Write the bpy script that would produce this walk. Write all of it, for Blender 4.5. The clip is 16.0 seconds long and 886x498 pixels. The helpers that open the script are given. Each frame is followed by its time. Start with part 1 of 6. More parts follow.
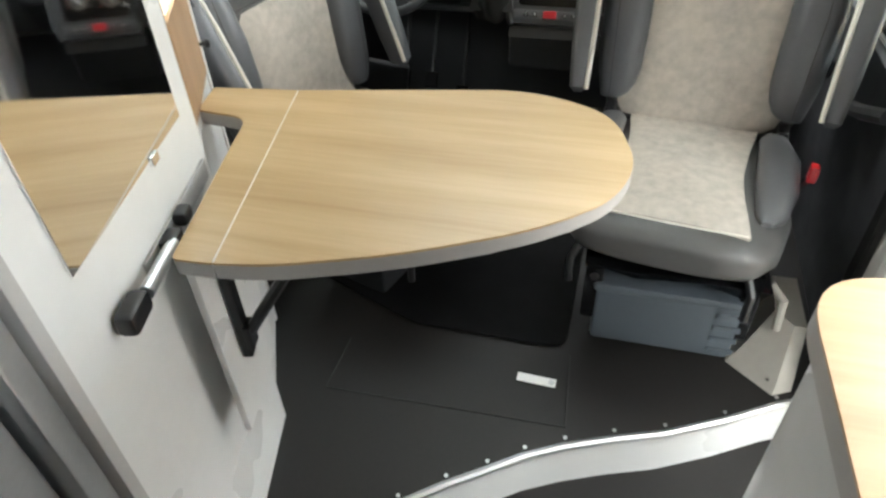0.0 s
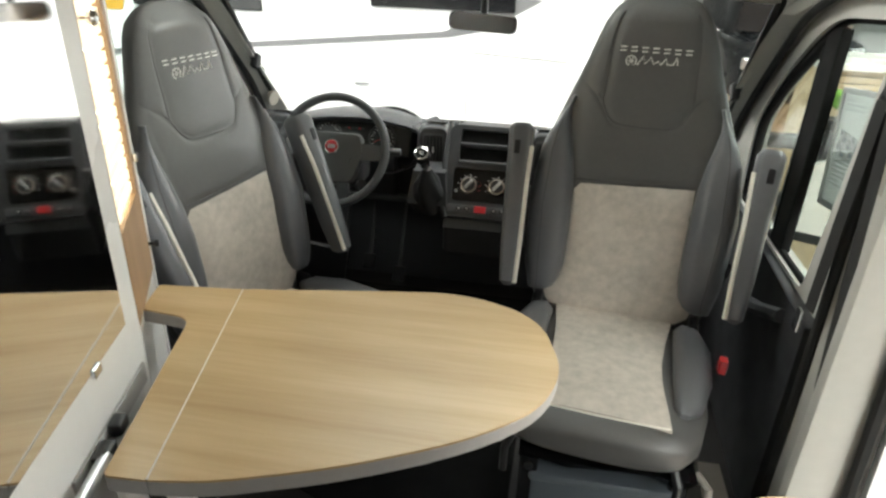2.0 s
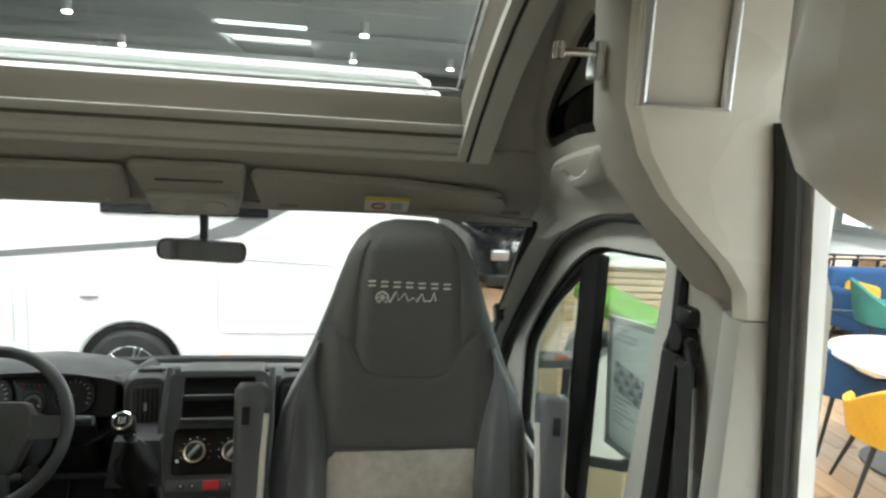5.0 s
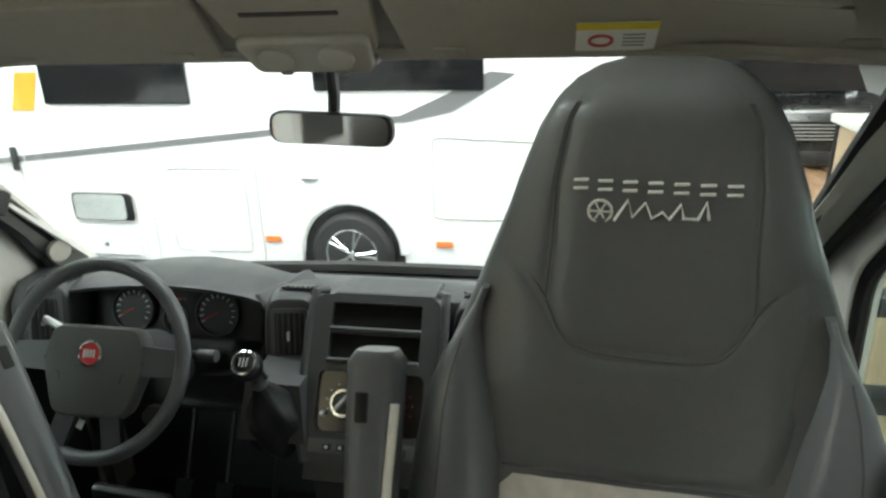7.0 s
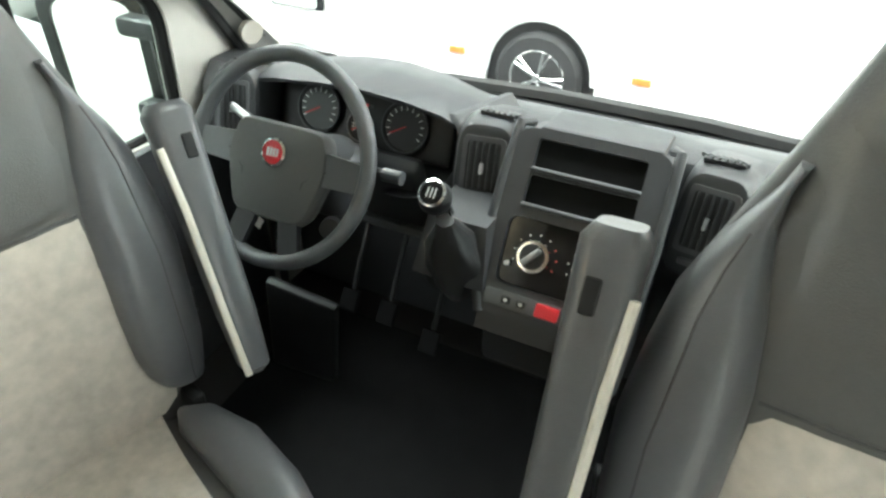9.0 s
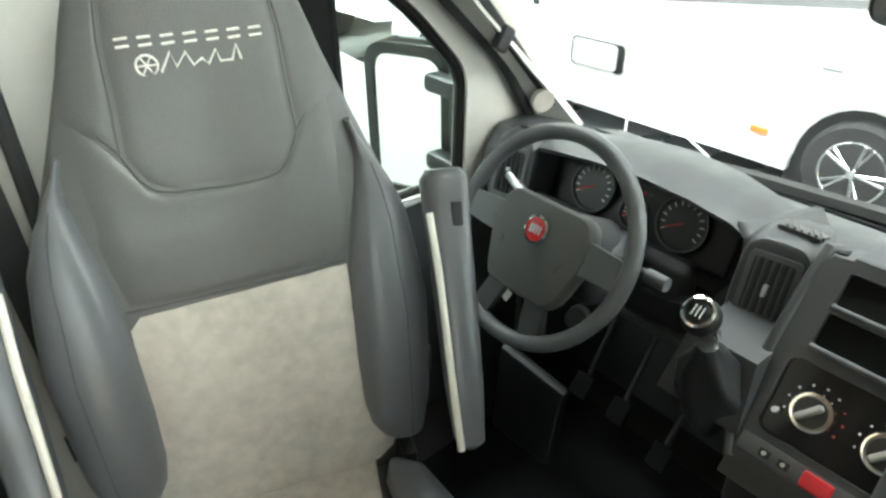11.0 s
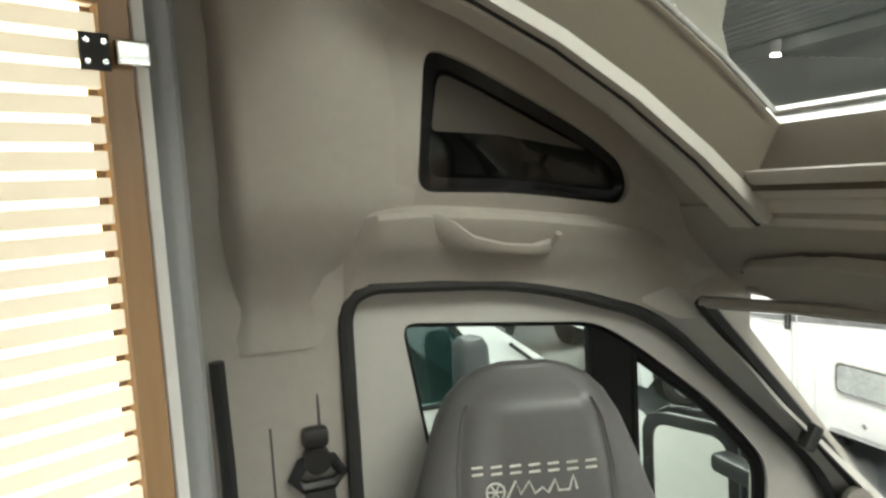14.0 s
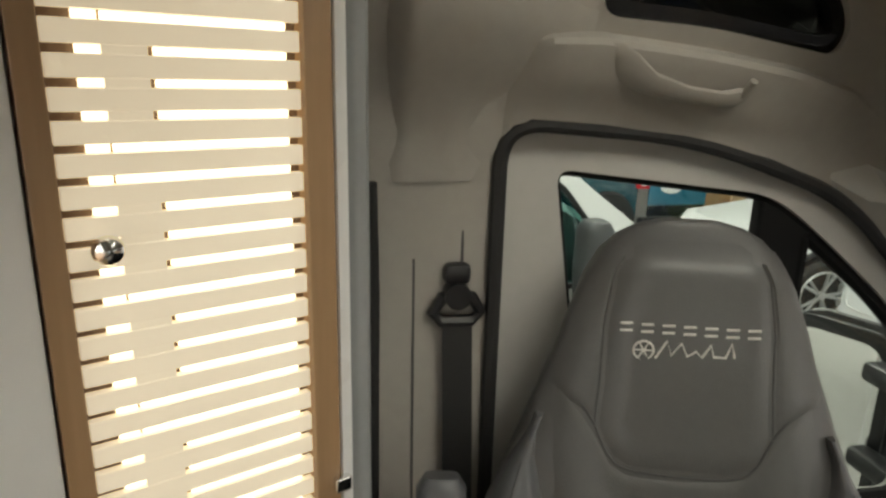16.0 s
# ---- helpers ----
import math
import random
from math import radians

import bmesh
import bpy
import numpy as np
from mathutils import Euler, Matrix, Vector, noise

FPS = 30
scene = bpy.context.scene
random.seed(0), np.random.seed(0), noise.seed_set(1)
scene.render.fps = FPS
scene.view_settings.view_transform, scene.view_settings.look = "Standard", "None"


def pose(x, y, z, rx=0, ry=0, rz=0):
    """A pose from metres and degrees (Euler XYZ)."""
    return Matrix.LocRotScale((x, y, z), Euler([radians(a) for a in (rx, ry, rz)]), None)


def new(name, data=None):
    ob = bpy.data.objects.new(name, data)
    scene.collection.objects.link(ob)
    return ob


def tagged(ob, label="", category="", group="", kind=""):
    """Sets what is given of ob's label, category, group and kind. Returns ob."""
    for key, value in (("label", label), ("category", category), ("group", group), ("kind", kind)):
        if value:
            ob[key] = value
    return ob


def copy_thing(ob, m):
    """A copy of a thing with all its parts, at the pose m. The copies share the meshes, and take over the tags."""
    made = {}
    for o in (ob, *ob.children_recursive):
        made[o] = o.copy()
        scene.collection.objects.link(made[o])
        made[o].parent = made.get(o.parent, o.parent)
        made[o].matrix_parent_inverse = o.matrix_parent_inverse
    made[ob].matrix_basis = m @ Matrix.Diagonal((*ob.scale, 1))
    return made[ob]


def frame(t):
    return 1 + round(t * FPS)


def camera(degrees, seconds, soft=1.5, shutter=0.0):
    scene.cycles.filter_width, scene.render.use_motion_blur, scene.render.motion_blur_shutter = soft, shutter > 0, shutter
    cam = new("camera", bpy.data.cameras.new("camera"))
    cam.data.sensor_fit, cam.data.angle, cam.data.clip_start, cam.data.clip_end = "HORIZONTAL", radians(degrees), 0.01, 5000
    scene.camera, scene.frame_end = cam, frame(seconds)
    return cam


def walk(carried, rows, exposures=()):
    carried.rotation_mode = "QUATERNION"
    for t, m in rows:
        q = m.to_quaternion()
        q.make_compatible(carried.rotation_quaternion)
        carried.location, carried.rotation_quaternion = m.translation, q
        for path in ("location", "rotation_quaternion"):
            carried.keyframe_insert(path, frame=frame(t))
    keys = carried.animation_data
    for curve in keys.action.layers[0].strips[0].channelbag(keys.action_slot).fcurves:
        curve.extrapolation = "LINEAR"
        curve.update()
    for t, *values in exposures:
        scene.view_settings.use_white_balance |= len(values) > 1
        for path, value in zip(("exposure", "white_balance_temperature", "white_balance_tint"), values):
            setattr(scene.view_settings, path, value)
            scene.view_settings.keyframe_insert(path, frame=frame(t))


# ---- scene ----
cam = camera(68.2, 16.0, soft=2.6)
METRES, EYE, TILT, LEAN, TURN = 2.25, 1.42, -40.0, 1.8, 14.6
ROWS = [
    (0.0, 0.0, 0.0, 0.0, -0.0, -0.0, 0.0),
    (0.5, 0.0, -0.0049, 0.009, -0.95, 2.86, 0.29),
    (1.0, -0.0017, -0.0128, 0.0174, -1.9, 5.95, 0.28),
    (1.5, -0.0039, -0.0233, 0.0256, -3.22, 9.76, 0.08),
    (2.0, -0.0045, -0.0348, 0.0344, -5.74, 13.71, 0.28),
    (2.5, -0.0039, -0.042, 0.0445, -10.06, 18.47, 2.24),
    (3.0, -0.0026, -0.0392, 0.0541, -14.68, 22.35, 4.81),
    (3.5, 0.0048, -0.033, 0.0675, -22.17, 28.31, 11.42),
    (6.0, 0.1259, 0.2158, 0.2506, -22.07, 27.38, 11.42),
    (6.5, 0.149, 0.2754, 0.278, -18.49, 22.8, 10.07),
    (7.0, 0.1898, 0.3502, 0.3172, -3.75, 19.71, 2.79),
    (7.5, 0.1993, 0.4024, 0.3384, 3.8, 13.61, -1.87),
    (8.0, 0.1696, 0.4114, 0.3373, 2.16, 8.94, -3.72),
    (10.5, 0.1439, 0.4886, 0.3746, 24.25, -1.03, -20.83),
    (11.0, 0.129, 0.4666, 0.3816, 29.49, 1.89, -23.4),
    (11.5, 0.1116, 0.4376, 0.3956, 33.41, 7.15, -25.74),
    (12.0, 0.1026, 0.4155, 0.412, 36.6, 12.03, -26.66),
    (12.5, 0.1009, 0.3956, 0.4238, 39.48, 16.28, -26.55),
    (13.0, 0.0924, 0.3847, 0.4269, 42.75, 17.58, -26.53),
    (13.5, 0.0846, 0.3727, 0.4263, 46.54, 17.94, -28.06),
    (14.0, 0.0794, 0.3659, 0.4228, 49.18, 18.08, -29.92),
    (14.5, 0.0702, 0.3586, 0.4144, 52.19, 16.84, -32.24),
    (15.0, 0.0605, 0.3625, 0.4032, 55.18, 12.89, -34.69),
    (15.5, 0.0521, 0.3699, 0.3904, 58.14, 7.34, -36.81),
    (16.0, 0.0462, 0.3792, 0.3796, 59.24, 2.95, -37.81),
]
EXPOSURES = [(0.0, 0.50, 6200, 4), (1.5, 0.12, 6500, 3), (3.0, -0.10, 6400, 3), (6.0, -0.43, 6150, -4), (7.5, 0.03, 6150, -4), (8.2, 0.55, 6150, -3), (10.5, 0.86, 6150, -4), (11.5, 0.06, 6150, -4), (13.0, -0.43, 6300, -2),
             (14.5, -0.42, 6850, 3), (16.0, -1.12, 7150, 7)]
BASE = pose(0.27, 0, EYE, TILT, LEAN, TURN)
walk(cam, [(t, BASE @ pose(METRES * x, METRES * y, METRES * z, 90 + pitch, roll, yaw)) for t, x, y, z, yaw, pitch, roll in ROWS],
     exposures=EXPOSURES)

# ---- world and light ----
GROUND = -0.70
HALL_TOP = 5.2
world = bpy.data.worlds.new("hall_daylight")
scene.world = world
world.use_nodes = True
wn = world.node_tree.nodes
sky = wn.new("ShaderNodeTexSky")
sky.sky_type, sky.sun_disc, sky.sun_elevation, sky.sun_rotation = "NISHITA", False, radians(48), radians(120)
world.node_tree.links.new(sky.outputs[0], wn["Background"].inputs[0])
wn["Background"].inputs[1].default_value = 0.12


def area(name, x, y, z, sx, sy, watts, colour=(1, 0.97, 0.93), rot=(0, 0, 0)):
    lamp = bpy.data.lights.new(name, "AREA")
    lamp.shape, lamp.size, lamp.size_y, lamp.energy, lamp.color = "RECTANGLE", sx, sy, watts, colour
    ob = new(name, lamp)
    ob.matrix_world = pose(x, y, z, *rot)
    return ob


# the one at x = 0 is unseen, added to brighten dashboard and driver's side
SKYLIGHTS = [(-4.5, 2.6), (0.0, 4.8), (4.5, 2.6), (-4.5, -5), (4.5, -5), (-2.1, 27.0), (9, 12)]
for sx, sy in SKYLIGHTS:
    area("skylight_lamp", sx, sy, HALL_TOP - 0.02, 3.0, 4.6 if sx else 2.2, 880 if sx else 110)
# tall showroom window front, café side; lamp stretched rearward past it to brighten the cab
area("window_front_lamp", 15.6, 2.5, 2.0, 4.5, 28, 1150, (0.97, 0.98, 1.0), (0, 90, 0))


# ---- materials ----
def mat(name, colour, rough=0.5, metal=0.0, var=0.08, scale=12.0, bump=0.0, bump_scale=200.0, coat=0.0, spec=0.5, stretch=(1, 1, 1), emit=None, strength=0.0):
    """A node material: base colour with variation at two scales, fine relief."""
    m = bpy.data.materials.new(name)
    m.use_nodes = True
    nt = m.node_tree
    b = nt.nodes["Principled BSDF"]
    b.inputs["Roughness"].default_value, b.inputs["Metallic"].default_value = rough, metal
    b.inputs["Specular IOR Level"].default_value = spec
    b.inputs["Coat Weight"].default_value = coat
    b.inputs["Coat Roughness"].default_value = 0.15
    co = nt.nodes.new("ShaderNodeTexCoord")
    mp = nt.nodes.new("ShaderNodeMapping")
    mp.inputs["Scale"].default_value = stretch
    nt.links.new(co.outputs["Object"], mp.inputs[0])
    big, fine = nt.nodes.new("ShaderNodeTexNoise"), nt.nodes.new("ShaderNodeTexNoise")
    for n, s, d in ((big, scale, 3), (fine, scale * 9, 4)):
        n.inputs["Scale"].default_value, n.inputs["Detail"].default_value = s, d
        nt.links.new(mp.outputs[0], n.inputs[0])
    add = nt.nodes.new("ShaderNodeMath")
    add.operation = "ADD"
    nt.links.new(big.outputs[0], add.inputs[0])
    nt.links.new(fine.outputs[0], add.inputs[1])
    ramp = nt.nodes.new("ShaderNodeMapRange")
    ramp.inputs[1].default_value, ramp.inputs[2].default_value = 0.6, 1.4
    ramp.inputs[3].default_value, ramp.inputs[4].default_value = 1 - var, 1 + var
    nt.links.new(add.outputs[0], ramp.inputs[0])
    mul = nt.nodes.new("ShaderNodeVectorMath")
    mul.operation = "SCALE"
    mul.inputs[0].default_value = colour
    nt.links.new(ramp.outputs[0], mul.inputs["Scale"])
    nt.links.new(mul.outputs[0], b.inputs["Base Color"])
    rr = nt.nodes.new("ShaderNodeMapRange")
    rr.inputs[1].default_value, rr.inputs[2].default_value = 0.3, 0.7
    rr.inputs[3].default_value, rr.inputs[4].default_value = max(0.02, rough - 0.06), min(1, rough + 0.06)
    nt.links.new(big.outputs[0], rr.inputs[0])
    nt.links.new(rr.outputs[0], b.inputs["Roughness"])
    if bump:
        bn = nt.nodes.new("ShaderNodeTexNoise")
        bn.inputs["Scale"].default_value, bn.inputs["Detail"].default_value = bump_scale, 3
        nt.links.new(mp.outputs[0], bn.inputs[0])
        bp = nt.nodes.new("ShaderNodeBump")
        bp.inputs["Strength"].default_value, bp.inputs["Distance"].default_value = bump, 0.002
        nt.links.new(bn.outputs[0], bp.inputs["Height"])
        nt.links.new(bp.outputs[0], b.inputs["Normal"])
    if emit:
        b.inputs["Emission Color"].default_value, b.inputs["Emission Strength"].default_value = (*emit, 1), strength
    return m


def wood(name, light, dark, along="x", rough=0.35, coat=0.2, plank=0.0):
    """Grained wood, the grain running along one axis; plank: board width in metres."""
    m = bpy.data.materials.new(name)
    m.use_nodes = True
    nt = m.node_tree
    b = nt.nodes["Principled BSDF"]
    b.inputs["Roughness"].default_value, b.inputs["Coat Weight"].default_value = rough, coat
    b.inputs["Coat Roughness"].default_value = 0.25
    co, mp = nt.nodes.new("ShaderNodeTexCoord"), nt.nodes.new("ShaderNodeMapping")
    mp.inputs["Scale"].default_value = {"x": (0.9, 14, 14), "y": (14, 0.9, 14), "z": (14, 14, 0.9)}[along]
    nt.links.new(co.outputs["Object"], mp.inputs[0])
    n1, n2 = nt.nodes.new("ShaderNodeTexNoise"), nt.nodes.new("ShaderNodeTexNoise")
    n1.inputs["Scale"].default_value, n1.inputs["Detail"].default_value, n1.inputs["Distortion"].default_value = 1.1, 5, 0.4
    n2.inputs["Scale"].default_value, n2.inputs["Detail"].default_value = 9, 4
    mix = nt.nodes.new("ShaderNodeMath")
    mix.operation = "MULTIPLY_ADD"
    mix.inputs[1].default_value = 0.3
    for n in (n1, n2):
        nt.links.new(mp.outputs[0], n.inputs[0])
    nt.links.new(n2.outputs[0], mix.inputs[0])
    nt.links.new(n1.outputs[0], mix.inputs[2])
    cr = nt.nodes.new("ShaderNodeValToRGB")
    cr.color_ramp.elements[0].position, cr.color_ramp.elements[1].position = 0.45, 0.85
    cr.color_ramp.elements[0].color, cr.color_ramp.elements[1].color = (*dark, 1), (*light, 1)
    nt.links.new(mix.outputs[0], cr.inputs[0])
    out = cr.outputs[0]
    if plank:
        info = nt.nodes.new("ShaderNodeObjectInfo")
        hs = nt.nodes.new("ShaderNodeHueSaturation")
        mr = nt.nodes.new("ShaderNodeMapRange")
        mr.inputs[3].default_value, mr.inputs[4].default_value = 0.8, 1.15
        nt.links.new(info.outputs["Random"], mr.inputs[0])
        nt.links.new(mr.outputs[0], hs.inputs["Value"])
        nt.links.new(out, hs.inputs["Color"])
        out = hs.outputs[0]
    nt.links.new(out, b.inputs["Base Color"])
    bp = nt.nodes.new("ShaderNodeBump")
    bp.inputs["Strength"].default_value, bp.inputs["Distance"].default_value = 0.08, 0.001
    nt.links.new(n2.outputs[0], bp.inputs["Height"])
    nt.links.new(bp.outputs[0], b.inputs["Normal"])
    return m


def glass(name, colour=(1, 1, 1), rough=0.0, trans=1.0):
    """Thin clear pane: mostly see-through, with a Fresnel gloss."""
    m = bpy.data.materials.new(name)
    m.use_nodes = True
    nt = m.node_tree
    nt.nodes.remove(nt.nodes["Principled BSDF"])
    tr, gl, mx, lw, pw, sc = (nt.nodes.new("ShaderNode" + k) for k in ("BsdfTransparent", "BsdfGlossy", "MixShader", "LayerWeight", "Math", "Math"))
    tr.inputs[0].default_value = (*colour, 1)
    gl.inputs["Roughness"].default_value = rough
    pw.operation, sc.operation = "POWER", "MULTIPLY_ADD"
    pw.inputs[1].default_value, sc.inputs[1].default_value, sc.inputs[2].default_value = 4.0, 0.6, 0.03
    nt.links.new(lw.outputs["Facing"], pw.inputs[0])
    nt.links.new(pw.outputs[0], sc.inputs[0])
    nt.links.new(sc.outputs[0], mx.inputs[0])
    nt.links.new(tr.outputs[0], mx.inputs[1])
    nt.links.new(gl.outputs[0], mx.inputs[2])
    nt.links.new(mx.outputs[0], nt.nodes["Material Output"].inputs[0])
    return m


LEATHER = mat("grey_leather", (0.086, 0.0845, 0.083), 0.44, var=0.07, scale=8, bump=0.3, bump_scale=420, coat=0.22)
# same leather, colour lightened and cooled for windscreen sheen on bolsters and armrests
LEATHER_SHEEN = mat("grey_leather_painted_sheen", (0.108, 0.110, 0.117), 0.34, var=0.06, scale=9, bump=0.2, bump_scale=380, coat=0.25)
SUEDE = mat("beige_suede", (0.465, 0.425, 0.378), 0.9, var=0.22, scale=4.5, bump=0.08, bump_scale=250, spec=0.2)
PIPING = mat("cream_piping", (0.72, 0.69, 0.62), 0.5)
THREAD = mat("silver_thread", (0.62, 0.60, 0.56), 0.5, var=0.2, scale=300)
SEAM = mat("seam_thread", (0.065, 0.064, 0.064), 0.7)
DASH = mat("dash_plastic", (0.036, 0.037, 0.040), 0.44, var=0.08, bump=0.15, bump_scale=600)
DASH_LIGHT = mat("dash_grey_plastic", (0.080, 0.083, 0.088), 0.38, var=0.06, bump=0.1, bump_scale=600)
DASH_MID = mat("wheel_grey_plastic", (0.075, 0.075, 0.073), 0.5, var=0.06, bump=0.15, bump_scale=700)
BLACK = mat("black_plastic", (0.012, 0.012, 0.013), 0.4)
SLOT_BLACK = mat("slot_black", (0.006, 0.006, 0.006), 0.75, spec=0.2)
RUBBER = mat("black_rubber", (0.018, 0.018, 0.018), 0.7)
GLOSS_BLACK = mat("gloss_black", (0.008, 0.008, 0.009), 0.12)
CHROME = mat("chrome", (0.8, 0.8, 0.8), 0.12, metal=1.0, var=0.03)
ALU = mat("aluminium", (0.58, 0.59, 0.6), 0.35, metal=0.9, var=0.05)
WHITE = mat("white_laminate", (0.74, 0.74, 0.73), 0.3, var=0.03, scale=3, coat=0.1)
# cream slats emit a little themselves, standing in for light from the strips
SLAT_GLOW = mat("cream_slat_added_glow", (0.74, 0.70, 0.61), 0.22, var=0.02, emit=(1.0, 0.85, 0.63), strength=0.86)
CREAM = mat("cream_gloss", (0.72, 0.70, 0.65), 0.25, var=0.03, scale=3, coat=0.3)
EDGE = mat("grey_edging", (0.42, 0.41, 0.40), 0.5, var=0.04)
OAK = wood("light_oak_laminate", (0.60, 0.44, 0.24), (0.46, 0.315, 0.15))
OAK_Z = wood("upright_oak_laminate", (0.42, 0.27, 0.15), (0.30, 0.18, 0.09), along="z")
OAK_PALE = wood("pale_oak_laminate", (0.66, 0.47, 0.30), (0.50, 0.34, 0.20))
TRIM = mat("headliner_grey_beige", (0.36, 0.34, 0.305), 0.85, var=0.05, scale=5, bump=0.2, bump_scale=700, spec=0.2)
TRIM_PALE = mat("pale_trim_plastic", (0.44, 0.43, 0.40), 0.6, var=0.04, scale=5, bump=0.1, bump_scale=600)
BLIND_GREY = mat("folded_blind_grey", (0.075, 0.068, 0.058), 0.9, var=0.06, scale=20)
BLIND = mat("pleated_blind_brown", (0.11, 0.094, 0.072), 0.9, var=0.06, scale=20)
FRAME_GREY = mat("hatch_frame_grey", (0.50, 0.485, 0.45), 0.5, var=0.03)
CARPET = mat("floor_vinyl", (0.016, 0.0145, 0.014), 0.5, spec=0.3, var=0.14, scale=10, bump=0.1, bump_scale=300)
MAT_BLACK = mat("black_mat", (0.004, 0.004, 0.0045), 0.9, spec=0.2, var=0.15, bump=0.5, bump_scale=350)
STEEL_DARK = mat("dark_steel", (0.03, 0.03, 0.032), 0.45, metal=0.4)
BOX_GREY = mat("grey_box_plastic", (0.085, 0.10, 0.115), 0.5, var=0.05)
RED = mat("red_plastic", (0.55, 0.02, 0.03), 0.35)
ORANGE = mat("orange_lens", (0.85, 0.22, 0.05), 0.3)
MIRROR = mat("mirror_silver", (0.9, 0.9, 0.9), 0.01, metal=1.0, var=0.0)
GLASS, GLASS_DARK = glass("clear_glass"), glass("dark_glass", (0.10, 0.105, 0.10))
GLASS_TINT = glass("green_tinted_glass", (0.80, 0.85, 0.835))
RIM = mat("pane_rim_grey", (0.32, 0.32, 0.31), 0.25)
GLASS_SMOKE = glass("smoked_acrylic", (0.84, 0.86, 0.85))
RV_WHITE = mat("white_coachwork", (0.82, 0.83, 0.83), 0.25, var=0.02, scale=1, coat=0.3)
JOINT_GREY = mat("pale_joint_grey", (0.58, 0.58, 0.57), 0.5)
RV_GREY = mat("grey_stripe", (0.17, 0.17, 0.175), 0.4)
TYRE = mat("tyre_rubber", (0.02, 0.02, 0.021), 0.75, var=0.2, scale=30)
GREY_BODY = mat("grey_van_metal", (0.30, 0.31, 0.31), 0.45, var=0.05)
LED = mat("warm_led_strip", (0.9, 0.8, 0.6), 0.5, emit=(1.0, 0.86, 0.60), strength=6.5)
SPOT = mat("spot_emitter", (1, 1, 1), 0.5, emit=(1.0, 0.97, 0.92), strength=30)
PANE_SKY = mat("skylight_diffuser", (0.9, 0.9, 0.9), 0.5, emit=(0.95, 0.98, 1.0), strength=3.0)
SLAT_BROWN = mat("brown_groove", (0.16, 0.10, 0.06), 0.6)
PAPER = mat("paper", (0.78, 0.78, 0.77), 0.7, var=0.02)
INK = mat("ink_grey", (0.25, 0.26, 0.28), 0.7)
INK_PALE = mat("pale_grey_ink", (0.50, 0.50, 0.51), 0.7)
YELLOW_INK = mat("yellow_ink", (0.75, 0.62, 0.05), 0.6)
RED_INK = mat("red_ink", (0.55, 0.08, 0.07), 0.6)
BONNET = mat("dark_grey_paint", (0.035, 0.037, 0.04), 0.3, coat=0.4)
HALL_METAL = mat("hall_sheet_metal", (0.60, 0.61, 0.61), 0.55, metal=0.0, var=0.12, scale=2)
HALL_WALL = mat("hall_wall", (0.42, 0.42, 0.41), 0.8, var=0.04, scale=1)
HALL_FLOOR = mat("hall_floor", (0.46, 0.45, 0.43), 0.35, var=0.08, scale=1.5)
PLANK = wood("showroom_floorboard", (0.52, 0.34, 0.21), (0.38, 0.235, 0.13), along="y", plank=0.14)
BLUE_VELVET = mat("blue_velvet", (0.02, 0.075, 0.20), 0.8, var=0.2, scale=8)
LIGHT_BLUE = mat("bright_blue_velvet", (0.03, 0.18, 0.45), 0.75, var=0.2, scale=8)
TEAL_VELVET = mat("teal_velvet", (0.05, 0.20, 0.18), 0.8, var=0.2, scale=8)
YELLOW_VELVET = mat("mustard_velvet", (0.60, 0.33, 0.03), 0.8, var=0.15, scale=8)
STONE_TOP = mat("stone_tabletop", (0.50, 0.46, 0.42), 0.4, var=0.12, scale=14)
BOX_WOOD = wood("shelf_box_wood", (0.50, 0.31, 0.16), (0.36, 0.21, 0.10))
TURF = mat("artificial_turf", (0.11, 0.22, 0.035), 0.95, var=0.45, scale=18, bump=1.0, bump_scale=120, spec=0.2)
CAR_TEAL = mat("dark_teal_paint", (0.015, 0.07, 0.09), 0.25, coat=0.6)
CAR_BLACK = mat("black_car_paint", (0.012, 0.014, 0.016), 0.25, coat=0.6)
BAMBOO = mat("slatted_beige", (0.50, 0.38, 0.24), 0.6, var=0.12, scale=10)


# ---- mesh helpers ----
def thing(name, label, category, m=None, group="", kind=""):
    ob = new(name)
    ob.empty_display_size = 0.05
    if m is not None:
        ob.matrix_world = m
    return tagged(ob, label, category, group, kind)


def soften(me):
    """Smooth shading in which large flat faces keep their own normal and only bevels bend."""
    around = [[] for _ in me.vertices]
    for p in me.polygons:
        for v in p.vertices:
            around[v].append((p.normal, p.area))
    normals = []
    for p in me.polygons:
        own = p.normal.copy()
        for v in p.vertices:
            total = Vector((0, 0, 0))
            for nv, a in around[v]:
                if nv.dot(own) > 0.80:
                    total += nv * a
            normals.append(total.normalized() if total.length > 0 else own)
    me.normals_split_custom_set(normals)


def part(name, bm, material, parent=None, label="", smooth=True, m=None):
    """Links a bmesh as one mesh object under a thing or a part."""
    me = bpy.data.meshes.new(name)
    bmesh.ops.recalc_face_normals(bm, faces=bm.faces)
    bm.to_mesh(me)
    bm.free()
    me.materials.append(material)
    if smooth:
        for p in me.polygons:
            p.use_smooth = True
        soften(me)
    ob = new(name, me)
    if m is not None:
        ob.matrix_basis = m
    if parent is not None:
        ob.parent = parent
    if label:
        ob["label"] = label
    return ob


